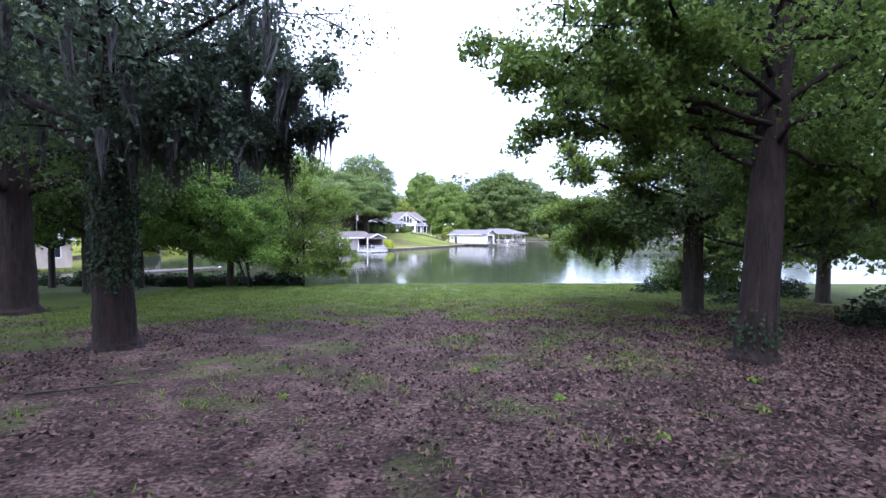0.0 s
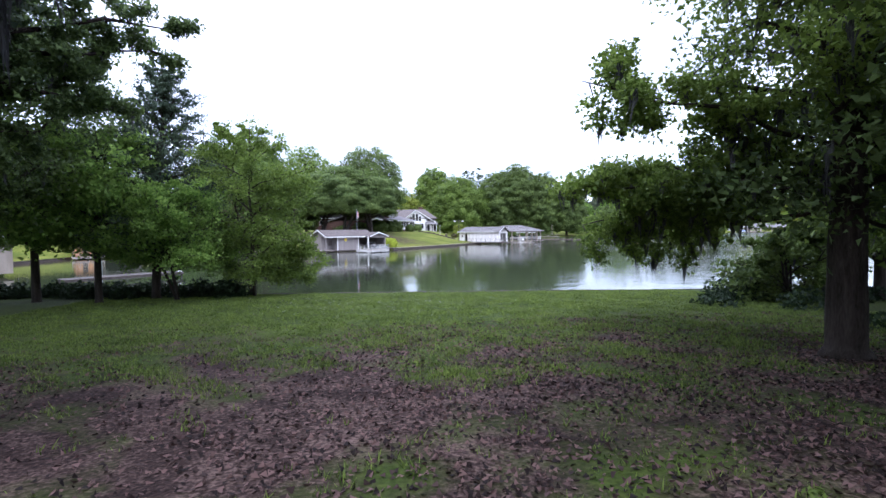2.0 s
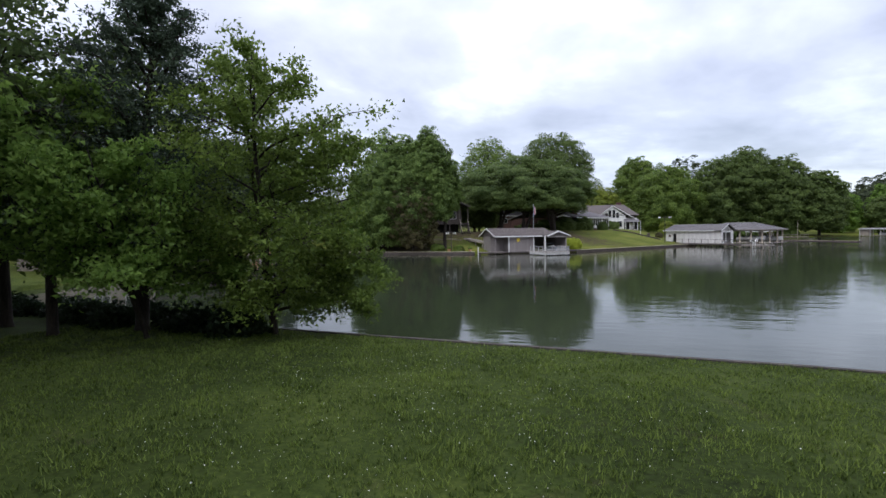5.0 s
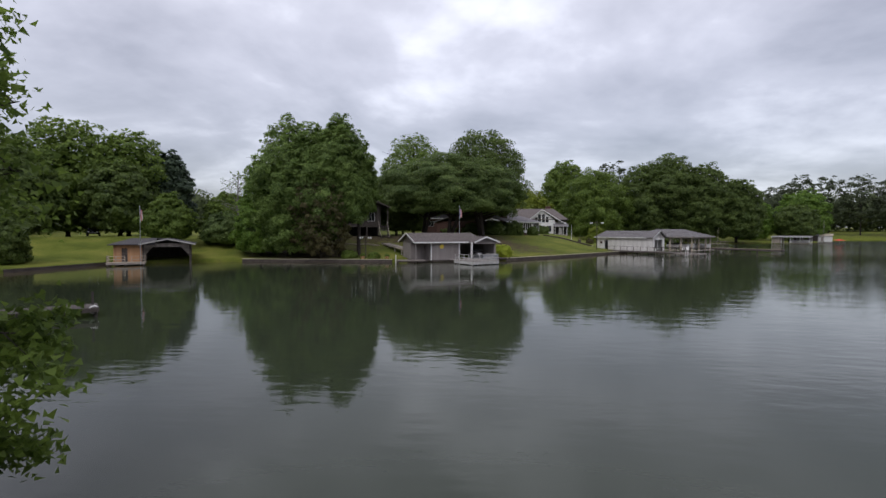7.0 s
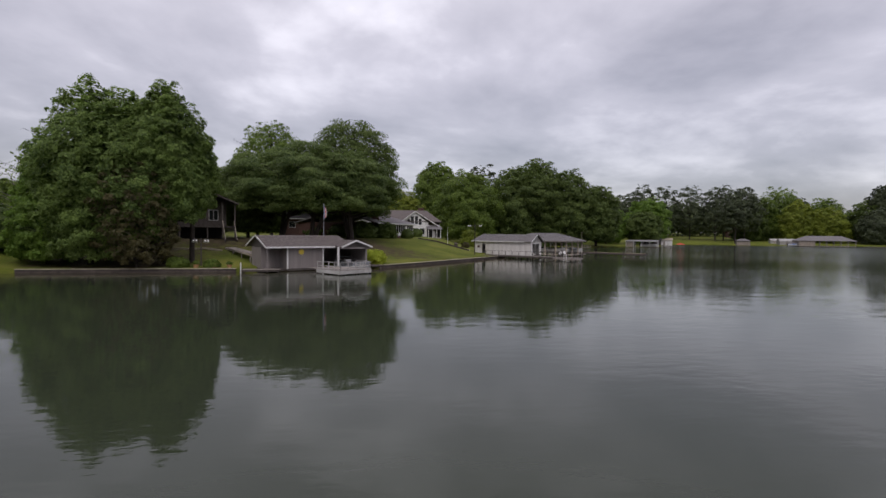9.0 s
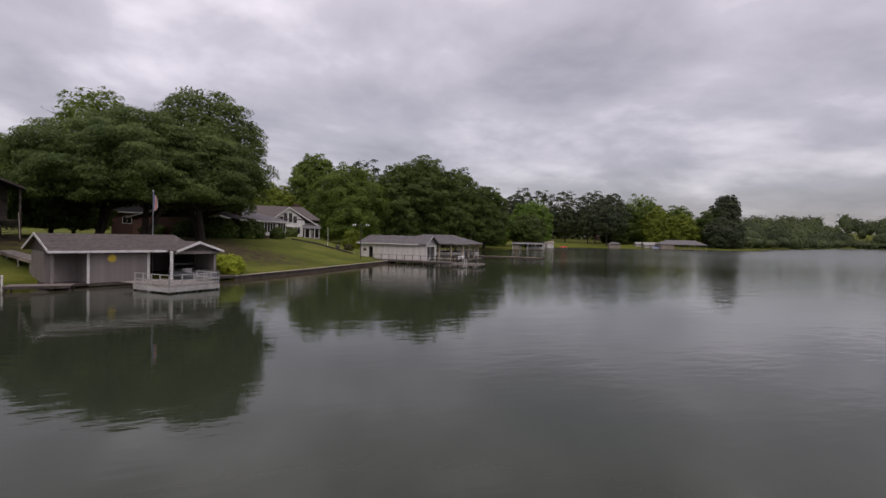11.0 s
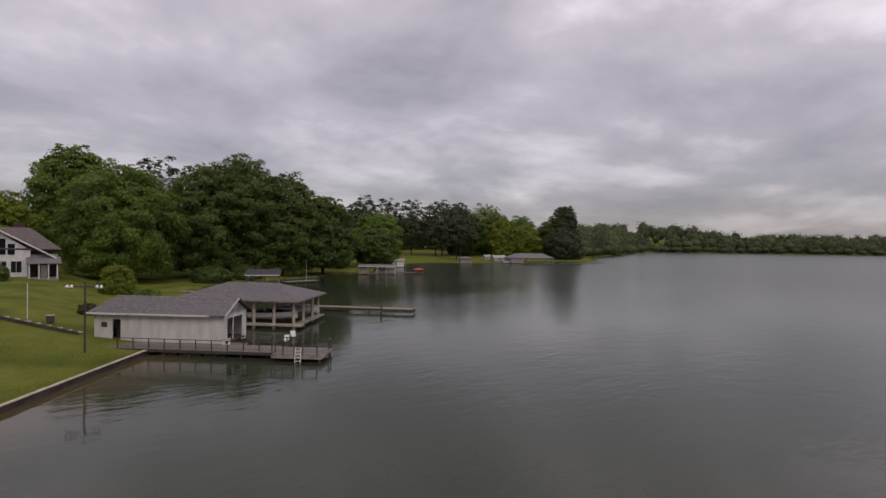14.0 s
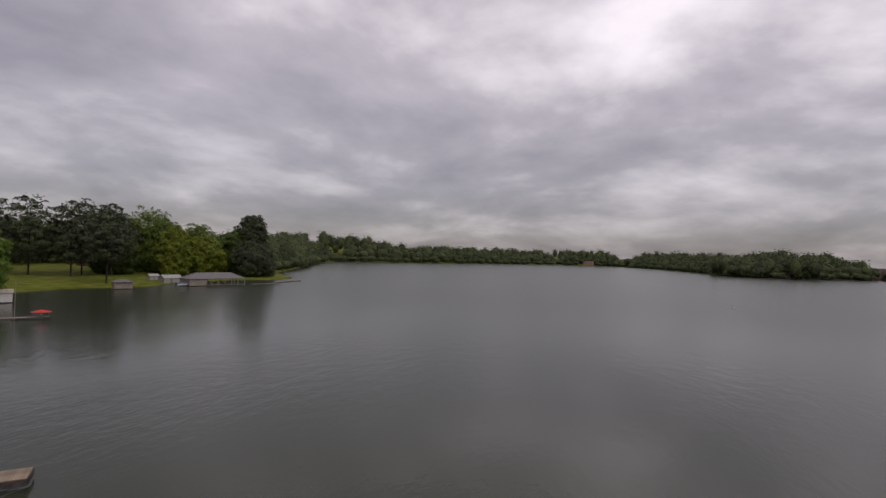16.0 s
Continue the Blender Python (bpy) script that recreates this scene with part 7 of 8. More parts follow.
# ---------------------------------------------------------------- trees across the water
FAR = dict(limbs=16, twigs=3)
CYP = dict(shape="cypress", trunk_r=0.34, leafmat=M_LEAF_CYPRESS, group="cypress trees on the far bank", limbs=30, twigs=3, lumps=140, lump=0.20, droop=0.05, long=2.4, flat=0.8, thin=0.7)
plant_tree(-28.2, 121.4, "tall feathery cypress by the water", seed=31, height=22.3, radius=6.5, crown_base=1.6, leaves=52000, leaf=0.17, **CYP)
plant_tree(-24.2, 122.2, "tall feathery cypress by the water", seed=32, height=21.2, radius=6.7, crown_base=3.5, leaves=46000, leaf=0.17, **CYP)
plant_tree(-19.8, 122.4, "tall feathery cypress by the water", seed=33, height=22.4, radius=5.4, crown_base=6.0, leaves=52000, leaf=0.17, **CYP)
plant_tree(-17.0, 123.4, "tall feathery cypress by the water", seed=131, height=16.4, radius=3.3, crown_base=7.5, leaves=30000, leaf=0.17, **CYP)
plant_tree(-22.2, 119.8, "rusty-leaved young cypress at the bank", seed=34, height=14.5, crown_base=1.0, radius=4.8, trunk_r=0.16, shape="cypress", leaves=14000, leaf=0.17, leafmat=M_LEAF_RUST, limbs=34, twigs=5, lumps=70, lump=0.2, long=2.2, thin=0.4)
plant_tree(-33.0, 121.5, "fresh green tree beside the cypresses", seed=35, height=15, crown_base=1.0, radius=4.6, trunk_r=0.25, shape="plume", leaves=20000, leaf=0.22, leafmat=M_LEAF_FRESH, lumps=60, **FAR)
OAK = dict(shape="umbrella", crown_base=5.2, leafmat=M_LEAF_LIVEOAK, group="live oaks behind the boathouse", limbs=26, twigs=4, lump=0.36, flat=0.36, lumps=34, thin=0.6)
plant_tree(-10.4, 149.0, "spreading live oak with dark forked trunk", seed=36, height=15.4, radius=9.6, trunk_r=0.55, leaves=60000, leaf=0.19, stems=2, **OAK)
plant_tree(-4.6, 146.5, "spreading live oak with dark forked trunk", seed=136, height=16.6, radius=8.8, trunk_r=0.6, leaves=50000, leaf=0.19, stems=2, **OAK)
plant_tree(2.6, 148.8, "spreading live oak with dark forked trunk", seed=37, height=15.4, radius=7.8, trunk_r=0.70, leaves=60000, leaf=0.19, stems=2, **OAK)
plant_tree(2.0, 163.0, "tall dark green oak behind the live oaks", seed=38, height=24.0, crown_base=5.0, radius=10.6, trunk_r=0.5, shape="round", leaves=36000, leaf=0.25, leafmat=M_LEAF_DEEP, lumps=80, lump=0.24, **FAR)
plant_tree(-19.5, 190.0, "tall thin-leaved tree above the live oaks", seed=39, height=28.5, crown_base=9, radius=10.5, trunk_r=0.45, shape="round", leaves=23800, leaf=0.25, leafmat=M_LEAF_OAK, limbs=34, twigs=6, lumps=80, lump=0.15)
plant_tree(-17.5, 156.0, "dark understorey oak behind the raised cottage", seed=141, height=13.5, crown_base=1.5, radius=6.0, trunk_r=0.3, shape="round", leaves=20400, leaf=0.25, leafmat=M_LEAF_DEEP, lumps=48, **FAR)
plant_tree(-27.0, 160.0, "leafy oak behind the raised cottage", seed=142, height=14.5, crown_base=1.5, radius=7.0, trunk_r=0.3, shape="round", leaves=20400, leaf=0.27, leafmat=M_LEAF_OAK, lumps=48, **FAR)
plant_tree(-20.0, 176.0, "dark oak beside the low brick house", seed=143, height=13, crown_base=1.5, radius=7.0, trunk_r=0.3, shape="round", leaves=17000, leaf=0.28, leafmat=M_LEAF_DEEP, lumps=40, **FAR)
plant_tree(-1.5, 214.0, "yellow-green tree behind the low brick house", seed=144, height=13, crown_base=1.5, radius=8.0, trunk_r=0.3, shape="round", leaves=15300, leaf=0.34, leafmat=M_LEAF_YELLOW, lumps=40, **FAR)
plant_tree(-14.0, 216.0, "leafy oak behind the low brick house", seed=145, height=14, crown_base=1.5, radius=9.0, trunk_r=0.3, shape="round", leaves=15300, leaf=0.36, leafmat=M_LEAF_OAK, lumps=40, **FAR)
plant_tree(-4.0, 186.0, "rusty-leaved tree behind the live oaks", seed=40, height=22, crown_base=7, radius=9, trunk_r=0.45, shape="round", leaves=11900, leaf=0.40, leafmat=M_LEAF_RUST, lumps=40, **FAR)
plant_tree(40.0, 234.0, "round-crowned bright green tree", seed=41, height=25.5, crown_base=2.5, radius=13.2, trunk_r=0.5, shape="round", leaves=44200, leaf=0.32, leafmat=M_LEAF_OAK, lumps=80, lump=0.22, **FAR)
plant_tree(33.0, 268.0, "tall green tree behind the house", seed=42, height=31.5, crown_base=6, radius=11.0, trunk_r=0.5, shape="round", leaves=25500, leaf=0.43, leafmat=M_LEAF_OAK, lumps=64, **FAR)
for k, (x, y, h, r) in enumerate(((59, 243, 28, 11.5), (70, 248, 32.5, 13), (82, 245, 28.5, 12), (93, 243, 23, 10), (76, 264, 32, 13))):
    plant_tree(x, y, "broad dark green shade tree on the shore", seed=43 + k, height=h, crown_base=2.5, radius=r, trunk_r=0.5, shape="round", leaves=28900, leaf=0.38, leafmat=M_LEAF_DEEP, group="shade trees along the shore", lumps=72, lump=0.22, **FAR)
plant_tree(17.0, 250.0, "yellow-green young tree behind the house", seed=50, height=17, crown_base=2, radius=9, trunk_r=0.3, shape="round", leaves=10200, leaf=0.47, leafmat=M_LEAF_YELLOW, lumps=40, **FAR)
plant_tree(6.0, 255.0, "nearly bare tree behind the house", seed=49, height=20, crown_base=6, radius=7, trunk_r=0.3, shape="oval", leaves=700, leaf=0.33, leafmat=M_LEAF_RUST, bark=M_TWIGS, limbs=36, twigs=9)
plant_tree(110, 270, "light green lakeside tree", seed=51, height=17, crown_base=1, radius=9, trunk_r=0.3, shape="round", leaves=11900, leaf=0.52, leafmat=M_LEAF_FRESH, lumps=40, **FAR)
plant_tree(127, 268, "dense dark round tree by the dock", seed=52, height=14.5, crown_base=2.5, radius=8.5, trunk_r=0.35, shape="round", leaves=15300, leaf=0.43, leafmat=M_LEAF_DEEP, lumps=48, **FAR)
plant_tree(138, 283, "light green willow-like tree", seed=53, height=21.5, crown_base=1, radius=11, trunk_r=0.35, shape="round", leaves=13600, leaf=0.57, leafmat=M_LEAF_FRESH, lumps=48, **FAR)
for k, (x, y, h) in enumerate(((202, 307, 27), (214, 340, 32), (224, 346, 33), (232, 338, 31), (205, 352, 33), (194, 362, 33), (188, 378, 35), (240, 352, 33), (176, 366, 30), (165, 360, 27), (120, 330, 26), (104, 310, 27), (54, 275, 32))):
    plant_tree(x, y, "tall dark pine with bare lower trunk", "pine tree", "pine_tree", seed=54 + k, height=h, crown_base=h * (0.34 if k == 0 else 0.2), radius=8.0 if k == 0 else 10.0, trunk_r=0.36, shape="pine", leaves=9000, leaf=0.49, leafmat=M_LEAF_PINE_HAZED, group="pines on the far lawn", limbs=18, twigs=3, lumps=16, lump=0.34, thin=0.35, flat=0.5)
for k, (x, y, h, r, mt) in enumerate(((256, 325, 24, 10, M_LEAF_YELLOW), (266, 350, 33, 15, M_LEAF_OAK), (272, 322, 20, 12, M_LEAF_YELLOW), (285, 336, 26, 13, M_LEAF_OAK), (255, 356, 27, 13, M_LEAF_DEEP), (240, 345, 19, 11, M_LEAF_DEEP), (300, 322, 25, 11, M_LEAF_DEEP), (282, 356, 28, 13, M_LEAF_PINE_HAZED))):
    plant_tree(x, y, "leafy green tree on the far point" if mt is not M_LEAF_YELLOW else "yellow-green tree on the far point", seed=70 + k, height=h, crown_base=1, radius=r, trunk_r=0.35, shape="round", leaves=13600, leaf=0.52, leafmat=mt, group="trees on the far point", lumps=40, **FAR)
plant_tree(306, 316, "tall open pine behind the tip of the point", "pine tree", "pine_tree", seed=78, height=34, crown_base=17, radius=9, trunk_r=0.45, shape="pine", leaves=11900, leaf=0.52, leafmat=M_LEAF_PINE_HAZED, lumps=36, **FAR)
plant_tree(288, 302, "dense dark cedar at the tip of the point", seed=79, height=19, crown_base=0.6, radius=12, trunk_r=0.45, shape="round", leaves=20400, leaf=0.47, leafmat=M_LEAF_PINE_HAZED, lumps=72, **FAR)
# cove woods
for k, (x, y, h, r, mt) in enumerate(((-86, 122, 20.5, 10, M_LEAF_OAK), (-78, 132, 22.5, 10, M_LEAF_OAK), (-69, 137, 20.5, 9, M_LEAF_OAK), (-63, 141, 17, 5.5, M_LEAF_CEDAR), (-55, 150, 9, 5, M_LEAF_OAK), (-76, 118, 15, 8, M_LEAF_DEEP), (-66, 131, 14, 7, M_LEAF_DEEP), (-95, 105, 21, 10, M_LEAF_OAK), (-100, 88, 20, 10, M_LEAF_OAK), (-74, 84, 16, 8, M_LEAF_OAK), (-58, 60, 15, 8, M_LEAF_OAK), (-70, 68, 17, 9, M_LEAF_DEEP))):
    plant_tree(x, y, "leafy tree of the wood behind the cove", seed=80 + k, height=h, crown_base=1.5, radius=r, trunk_r=0.4, shape="round", leaves=14450, leaf=0.40, leafmat=mt, group="trees behind the cove", lumps=56, **FAR)
plant_tree(-49, 121, "small grey-green tree beside the tan boathouse", seed=93, height=8.5, crown_base=1.4, radius=4.6, trunk_r=0.2, shape="tall", leaves=13600, leaf=0.26, leafmat=M_LEAF_OAK, lumps=48, **FAR)
plant_tree(-42, 126, "small grey-green tree beside the tan boathouse", seed=94, height=5.5, crown_base=0.6, radius=4.0, trunk_r=0.2, shape="bush", leaves=13600, leaf=0.26, leafmat=M_LEAF_LIVEOAK, lumps=48, **FAR)
plant_tree(-57, 99, "round clipped dark shrub", "shrub", "shrub", seed=95, height=6.5, crown_base=0.3, radius=3.6, trunk_r=0.15, shape="bush", leaves=15300, leaf=0.19, leafmat=M_LEAF_DEEP, lumps=48, **FAR)
plant_tree(-47.6, 141, "nearly bare tree in early leaf", seed=96, height=13.5, crown_base=4, radius=4.2, trunk_r=0.2, shape="oval", leaves=1500, leaf=0.19, leafmat=M_LEAF_OAK, bark=M_TWIGS, limbs=36, twigs=9)


def bush(x, y, h, r, label, mat, seed, leaf=0.17, leaves=6120):
    return plant_tree(x, y, label, "shrub", "shrub", seed=seed, height=h, crown_base=0.1, radius=r, trunk_r=0.06, shape="bush", leaves=leaves, leaf=leaf, leafmat=mat, limbs=10, twigs=3, lumps=32, lump=0.34)


bush(6.6, 127.0, 2.0, 1.7, "bright yellow-green rounded shrub by the boat slip", M_LEAF_LIME, 101, 0.12, 7000)
bush(8.6, 164.4, 3.4, 2.8, "large dark shrub before the brick chimney", M_LEAF_DEEP, 102, 0.28)
bush(4.6, 162.5, 3.2, 2.8, "large dark shrub before the brick chimney", M_LEAF_DEEP, 103, 0.28)
bush(0.0, 166.0, 2.6, 3.0, "dark shrub along the house wall", M_LEAF_DEEP, 104, 0.28)
bush(-5.5, 172.0, 2.4, 3.2, "dark shrub along the house wall", M_LEAF_DEEP, 105, 0.28)
bush(14.0, 167.2, 2.0, 1.35, "clipped dark shrub before the sunroom windows", M_LEAF_DEEP, 106, 0.2)
bush(19.0, 206.0, 2.4, 2.3, "clipped hedge before the gable windows", M_LEAF_DEEP, 107, 0.22)
bush(29.0, 176.5, 1.4, 1.0, "small brownish shrub on the lawn", M_LEAF_RUST, 108, 0.15, 2500)
bush(35.5, 205.0, 5.0, 2.9, "pale twiggy shrub behind the white boathouse", M_LEAF_YELLOW, 109, 0.2)
bush(38.0, 193.0, 2.0, 2.2, "low green shrub on the inner bank", M_LEAF_OAK, 110, 0.2)
bush(57.5, 229.0, 3.4, 4.5, "dark clipped shrub under the shade trees", M_LEAF_DEEP, 111, 0.3)
bush(68.0, 236.5, 3.2, 4.5, "dark clipped shrub under the shade trees", M_LEAF_DEEP, 112, 0.3)
bush(82.0, 240.5, 2.6, 3.5, "dark clipped shrub under the shade trees", M_LEAF_DEEP, 113, 0.3)
bush(-13.5, 119.9, 0.9, 1.0, "low green plant on the bank", M_LEAF_OAK, 114, 0.14, 2500)
bush(-17.6, 120.0, 1.2, 1.3, "low drooping green plant on the bank", M_LEAF_OAK, 115, 0.14, 3000)


def planter(x, y, r, seed):
    """A clay pot with a small leafy plant."""
    rng = np.random.default_rng(seed)
    t = thing("plant_pot", pose(x, y, ground_z(x, y) - 0.02), "brown clay pot with a small green plant on the bank", "plant pot", "pots along the far bank")
    part("pot", cone_bm((0, 0, 0), (0, 0, r * 1.3), r * 0.7, r, 14), M_TAN, t)
    part("rim", cone_bm((0, 0, r * 1.2), (0, 0, r * 1.42), r * 1.08, r * 1.08, 14), M_TAN, t)
    d = rng.normal(size=(260, 3)); d[:, 2] = np.abs(d[:, 2])
    d /= np.linalg.norm(d, axis=1)[:, None]
    v, q = leaf_tris(rng, np.array([0, 0, r * 1.4]) + d * r * 1.5 * rng.uniform(0.4, 1, (260, 1)), r * 0.4, d)
    put_mesh("leaves", v, q, M_LEAF_OAK, t)
    return t


for k, (x, y, r) in enumerate(((-15.2, 119.4, 0.34), (-13.2, 119.6, 0.40), (-11.4, 119.9, 0.30))):
    planter(x, y, r, 240 + k)


def far_woods():
    """The wooded shores far over the lake and behind the houses."""
    rng = np.random.default_rng(3)
    spots = []
    for k in range(21, 6, -1):
        a, b = np.array(SHORE[k - 1], float), np.array(SHORE[k], float)
        ln = np.hypot(*(b - a))
        n = max(2, int(ln / 10))
        d = (b - a) / ln
        side = np.array([-d[1], d[0]])
        if shore_distance([(a + b) / 2 + side * 5])[0] < 0:
            side = -side
        for i in range(n):
            for row, hh in ((3, 9), (14, 16), (30, 20), (48, 22), (70, 23)):
                if rng.uniform() < (0.3 if row == 3 else 0.05):
                    continue
                p = a + d * ln * (i + rng.uniform(0, 1)) / n + side * (row + rng.uniform(-3, 6))
                spots.append((p, hh * rng.uniform(0.75, 1.22), rng.uniform(6.5, 11.5)))
    for i in range(170):
        x = rng.uniform(-330, 60)
        y = 292 + rng.uniform(0, 70) - x * 0.05
        spots.append((np.array([x, y]), rng.uniform(13, 20), rng.uniform(6, 9)))
    for i in range(130):
        spots.append((np.array([rng.uniform(60, 330), rng.uniform(405, 460)]), rng.uniform(20, 30), rng.uniform(7, 10)))
    for i in range(60):
        spots.append((np.array([rng.uniform(-190, -120), rng.uniform(30, 290)]), rng.uniform(14, 22), rng.uniform(6, 9)))
    at = np.array([p for p, h, r in spots])
    d = np.maximum(shore_distance(at), 0)
    feet = land_height(at[:, 0], at[:, 1], d)
    cs, ns, sz = [], [], []
    for (p, h, r), z0 in zip(spots, feet):
        close = np.hypot(p[0] - 60, p[1] - 150) < 620
        n = 170 if close else 90
        d = rng.normal(size=(n, 3)); d[:, 2] += 0.35
        d /= np.linalg.norm(d, axis=1)[:, None]
        wob = 1 + 0.14 * np.sin(d[:, 0] * 5 + p[0]) * np.sin(d[:, 1] * 5 + p[1]) + 0.07 * np.sin(d[:, 2] * 9 + p[0])
        c = np.array([p[0], p[1], z0 + h * 0.46]) + np.sign(d) * np.abs(d) ** 0.8 * np.array([r, r, h * 0.52]) * (wob * rng.uniform(0.80, 1.04, n))[:, None]
        c[:, 2] = np.maximum(c[:, 2], z0 + rng.uniform(0.3, 2.0, n))
        cs.append(c)
        ns.append(d + np.array([0, 0, 0.3]))
        sz.append(np.full(n, 1.3 if close else 1.9))
    v, q = leaf_tris(rng, np.concatenate(cs), np.concatenate(sz), np.concatenate(ns), 1.2)
    # the closed inner mass of every crown, uneven all round
    ring, rows = 8, 5
    th = np.linspace(0, 2 * np.pi, ring, endpoint=False)
    ph = np.linspace(-1.45, 1.5, rows)
    unit = np.array([(math.cos(a) * math.cos(e), math.sin(a) * math.cos(e), math.sin(e)) for e in ph for a in th])
    face = np.array([(k * ring + m, k * ring + (m + 1) % ring, (k + 1) * ring + (m + 1) % ring, (k + 1) * ring + m) for k in range(rows - 1) for m in range(ring)])
    face = np.concatenate([face[:, [0, 1, 2]], face[:, [0, 2, 3]]])
    vs, qs, base = [v], [q], len(v)
    for (p, h, r), z0 in zip(spots, feet):
        c = np.array([p[0], p[1], z0 + h * 0.48]) + unit * np.array([r, r, h * 0.46]) * rng.uniform(0.66, 0.92, (len(unit), 1))
        c[:, 2] = np.maximum(c[:, 2], z0 + 0.1)
        vs.append(c)
        qs.append(face + base)
        base += len(unit)
    return tagged(put_mesh("far_woods", np.concatenate(vs), np.concatenate(qs), M_LEAF_FARWOOD_HAZED), "distant mixed woods along the far shores", "woods", kind="stuff")


# distance haze is put into this lighter leaf colour
M_LEAF_FARWOOD_HAZED = leaf_material("leaf_far_woods_hazed", (0.032, 0.045, 0.022), (0.126, 0.156, 0.057), 0.3, 0.7, 0.045, 0.72)
far_woods()
# ---------------------------------------------------------------- grass, clover and fallen leaves of the near bank
def scatter(rng, n, x0, x1, y0, y1):
    p = np.c_[rng.uniform(x0, x1, n), rng.uniform(y0, y1, n)]
    d = shore_distance(p)
    p, d = p[d > 0.15], d[d > 0.15]
    return p, land_height(p[:, 0], p[:, 1], d)


def patchiness(x, y):
    return 0.5 + 0.26 * np.sin(x * 0.83 + 1.7 * np.sin(y * 0.41)) * np.sin(y * 0.71 + 1.3 * np.sin(x * 0.37)) + 0.16 * np.sin(x * 2.1 + 1.1 * np.sin(y * 1.6)) * np.sin(y * 1.9 + x)


def grass():
    """Tufts of pointed blades, uneven in height and density."""
    rng = np.random.default_rng(71)
    near, zn = scatter(rng, 62000, -14, 24, 22, 48)
    mid, zm = scatter(rng, 24000, -22, 26, 6, 30)
    p, z = np.concatenate([near, mid]), np.concatenate([zn, zm])
    bare = bare_amount(p[:, 0], p[:, 1])
    tuft = patchiness(p[:, 0] * 1.9 + 5, p[:, 1] * 1.9)
    keep = rng.uniform(0, 1, len(p)) < np.clip(1.15 - bare * 1.35 + (patchiness(p[:, 0], p[:, 1]) - 0.5) * 0.9 + (tuft - 0.5) * 0.6, 0, 1)
    p, z, tuft = p[keep], z[keep], tuft[keep]
    blades = 6
    p = np.repeat(p, blades, 0) + rng.normal(0, 0.045, (len(p) * blades, 2))
    z, tuft = np.repeat(z, blades), np.repeat(tuft, blades)
    n = len(p)
    a = rng.uniform(0, 6.283, n)
    h = rng.uniform(0.05, 0.13, n) * (0.35 + 1.3 * tuft)
    w = rng.uniform(0.007, 0.016, n)
    side = np.c_[np.cos(a), np.sin(a), np.zeros(n)] * w[:, None]
    lean = np.c_[np.cos(a + 1.57), np.sin(a + 1.57), np.zeros(n)] * (h * rng.uniform(0.2, 1.2, n))[:, None]
    base = np.c_[p, z - 0.015]
    top = base + lean + np.c_[np.zeros((n, 2)), h]
    v = np.stack([base - side, base + side, top], 1).reshape(-1, 3)
    return tagged(put_mesh("grass", v, np.arange(3 * n).reshape(n, 3), M_GRASS), "short green grass on the near bank", "grass", kind="stuff")


def leaf_litter():
    rng = np.random.default_rng(72)
    p, z = scatter(rng, 270000, -18, 24, 3, 32)
    bare = bare_amount(p[:, 0], p[:, 1])
    keep = rng.uniform(0, 1, len(p)) < np.clip(bare * (0.10 + 0.8 * patchiness(p[:, 0] * 0.8 + 3, p[:, 1] * 0.8) + 0.075 * np.clip(p[:, 0] - 2, -4, 7)), 0.02, 1)
    p, z = p[keep], z[keep]
    n = len(p)
    nrm = np.c_[rng.normal(0, 0.35, (n, 2)), np.ones(n)]
    v, q = leaf_tris(rng, np.c_[p, z + rng.uniform(0.008, 0.035, n)], 0.066, nrm, 1.3)
    return tagged(put_mesh("fallen_leaves", v, q, M_LITTER), "brown fallen leaves scattered over bare soil", "leaf litter", kind="stuff")


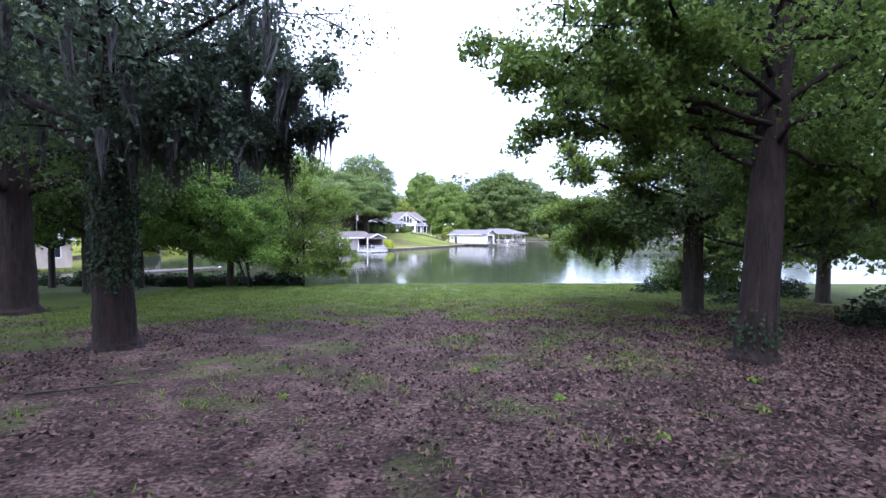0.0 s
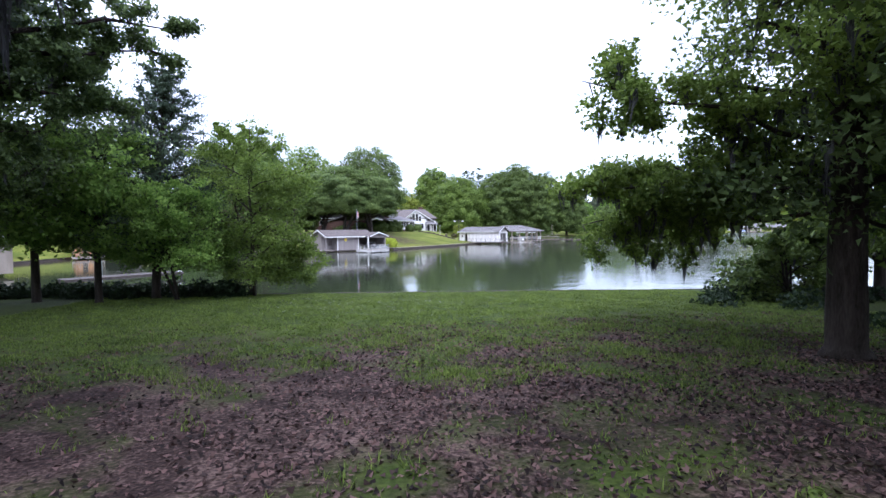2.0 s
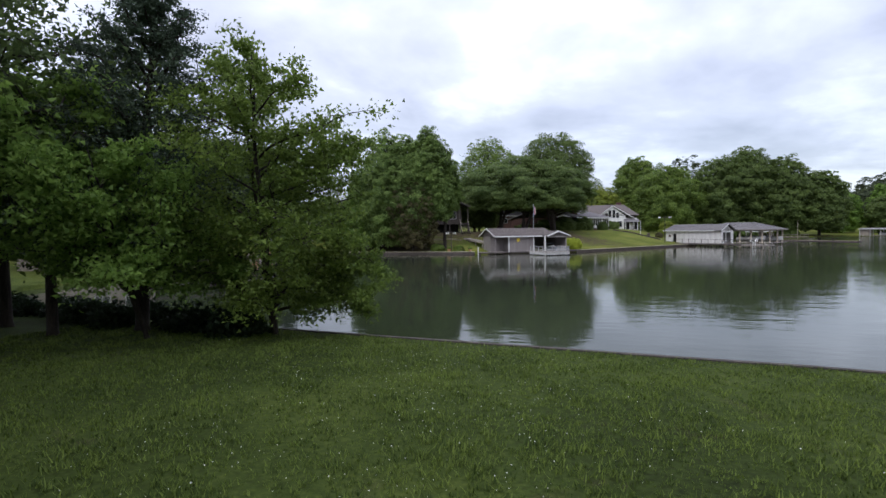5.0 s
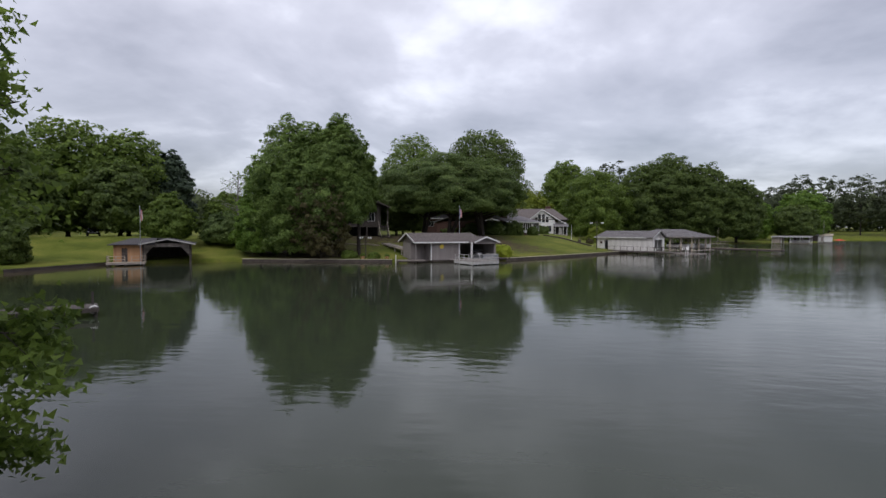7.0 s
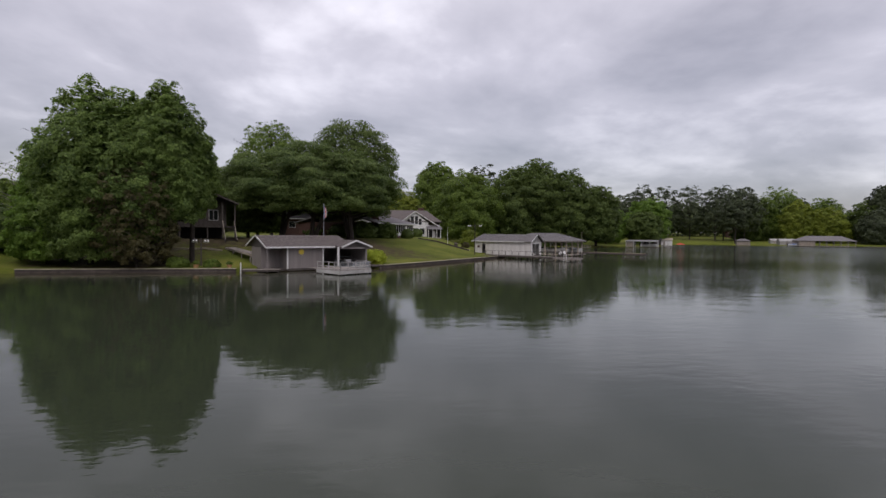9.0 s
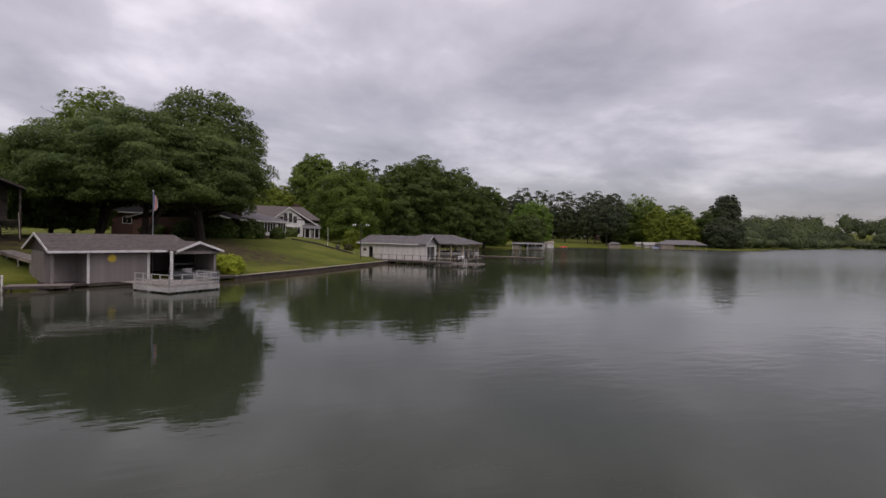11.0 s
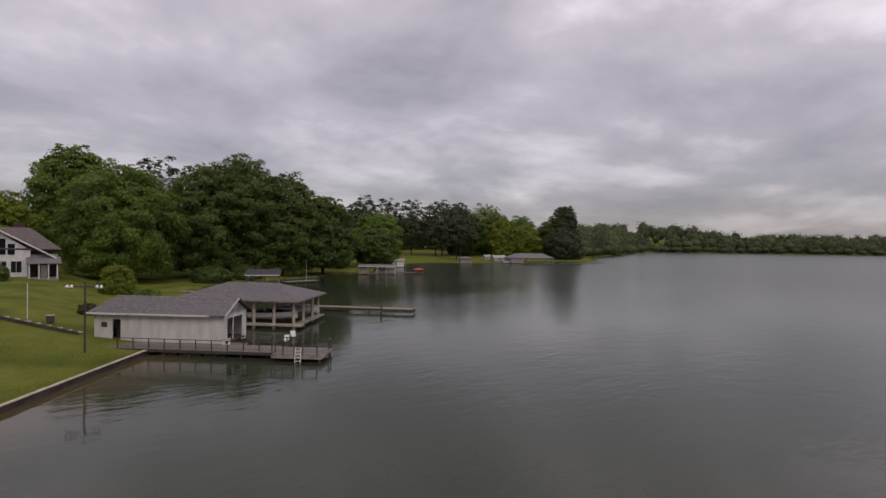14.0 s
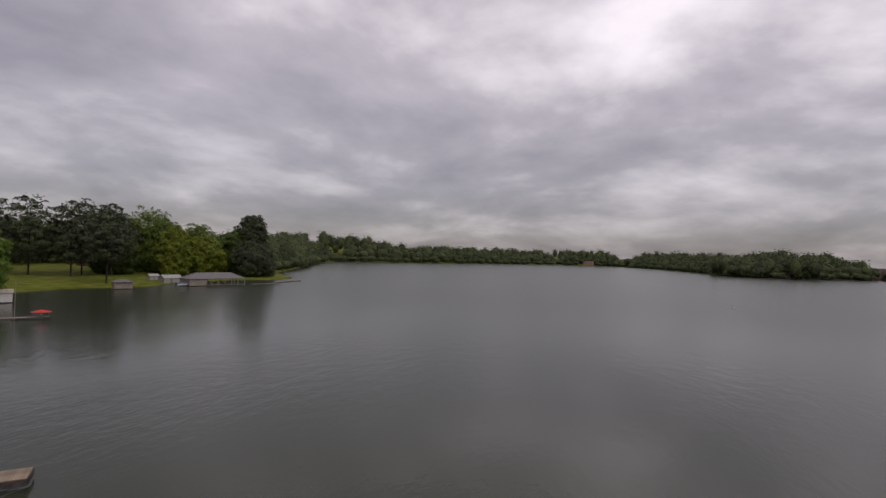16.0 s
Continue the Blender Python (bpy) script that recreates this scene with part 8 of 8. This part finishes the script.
def clover():
    rng = np.random.default_rng(73)
    p, z = scatter(rng, 5000, -6, 18, 33, 46.5)
    keep = rng.uniform(0, 1, len(p)) < np.clip(2.2 * np.exp(-((p[:, 0] - 3.5) / 4.5) ** 2 - ((p[:, 1] - 40) / 4.5) ** 2), 0.05, 1) * 0.6
    p, z = p[keep], z[keep]
    n = len(p)
    v, q = leaf_quads(rng, np.c_[p, z + rng.uniform(0.09, 0.16, n)], 0.023, long=1.0)
    return tagged(put_mesh("clover_flowers", v, q, M_CLOVER), "tiny white clover flowers in the grass", "flowers", kind="stuff")


grass()
leaf_litter()
clover()


def stick(x, y, ang, length, r):
    rng = random.Random(int(x * 100))
    z = ground_z(x, y)
    t = thing("fallen_branch", pose(x, y, z + r, 0, 0, ang), "thin grey fallen branch lying on the soil", "branch", "fallen branches under the trees")
    v, q = [], []
    tube(v, q, [(length * k / 6, 0.05 * rng.uniform(-1, 1), 0.01 * rng.uniform(0, 2)) for k in range(7)], [r * (1 - 0.1 * k) for k in range(7)], 6)
    put_mesh("stem", v, q, M_BARK, t)
    v, q = [], []
    tube(v, q, [(length * 0.55, 0, 0.01), (length * 0.75, 0.25, 0.02), (length * 0.9, 0.36, 0.02)], [r * 0.5, r * 0.4, r * 0.2], 5)
    put_mesh("side_twig", v, q, M_BARK, t)
    return t


for x, y, a, ln, r in ((-6.6, 13.4, 12, 1.9, 0.03), (-5.6, 10.8, 8, 1.2, 0.02), (-8.2, 14.6, 40, 1.4, 0.025)):
    stick(x, y, a, ln, r)


def weed(x, y, s, seed):
    rng = np.random.default_rng(seed)
    n = 60
    d = rng.normal(size=(n, 3)); d[:, 2] = np.abs(d[:, 2]) * 0.8; d /= np.linalg.norm(d, axis=1)[:, None]
    t = thing("weed", pose(x, y, ground_z(x, y)), "small fresh green weed on the soil", "weed", "weeds in the leaf litter")
    v, q = leaf_quads(rng, d * s * rng.uniform(0.3, 1, (n, 1)), s * 0.38, normals=d + np.array([0, 0, 0.8]))
    put_mesh("leaves", v, q, M_LEAF_OAK, t)
    return t


for k, (x, y, s) in enumerate(((3.6, 11.4, 0.22), (8.2, 11.9, 0.24), (4.3, 9.2, 0.18), (6.9, 10.2, 0.2), (2.5, 13.8, 0.2), (-1.6, 12.4, 0.16), (5.7, 14.7, 0.2), (7.9, 17.0, 0.2))):
    weed(x, y, s * 0.7, 200 + k)
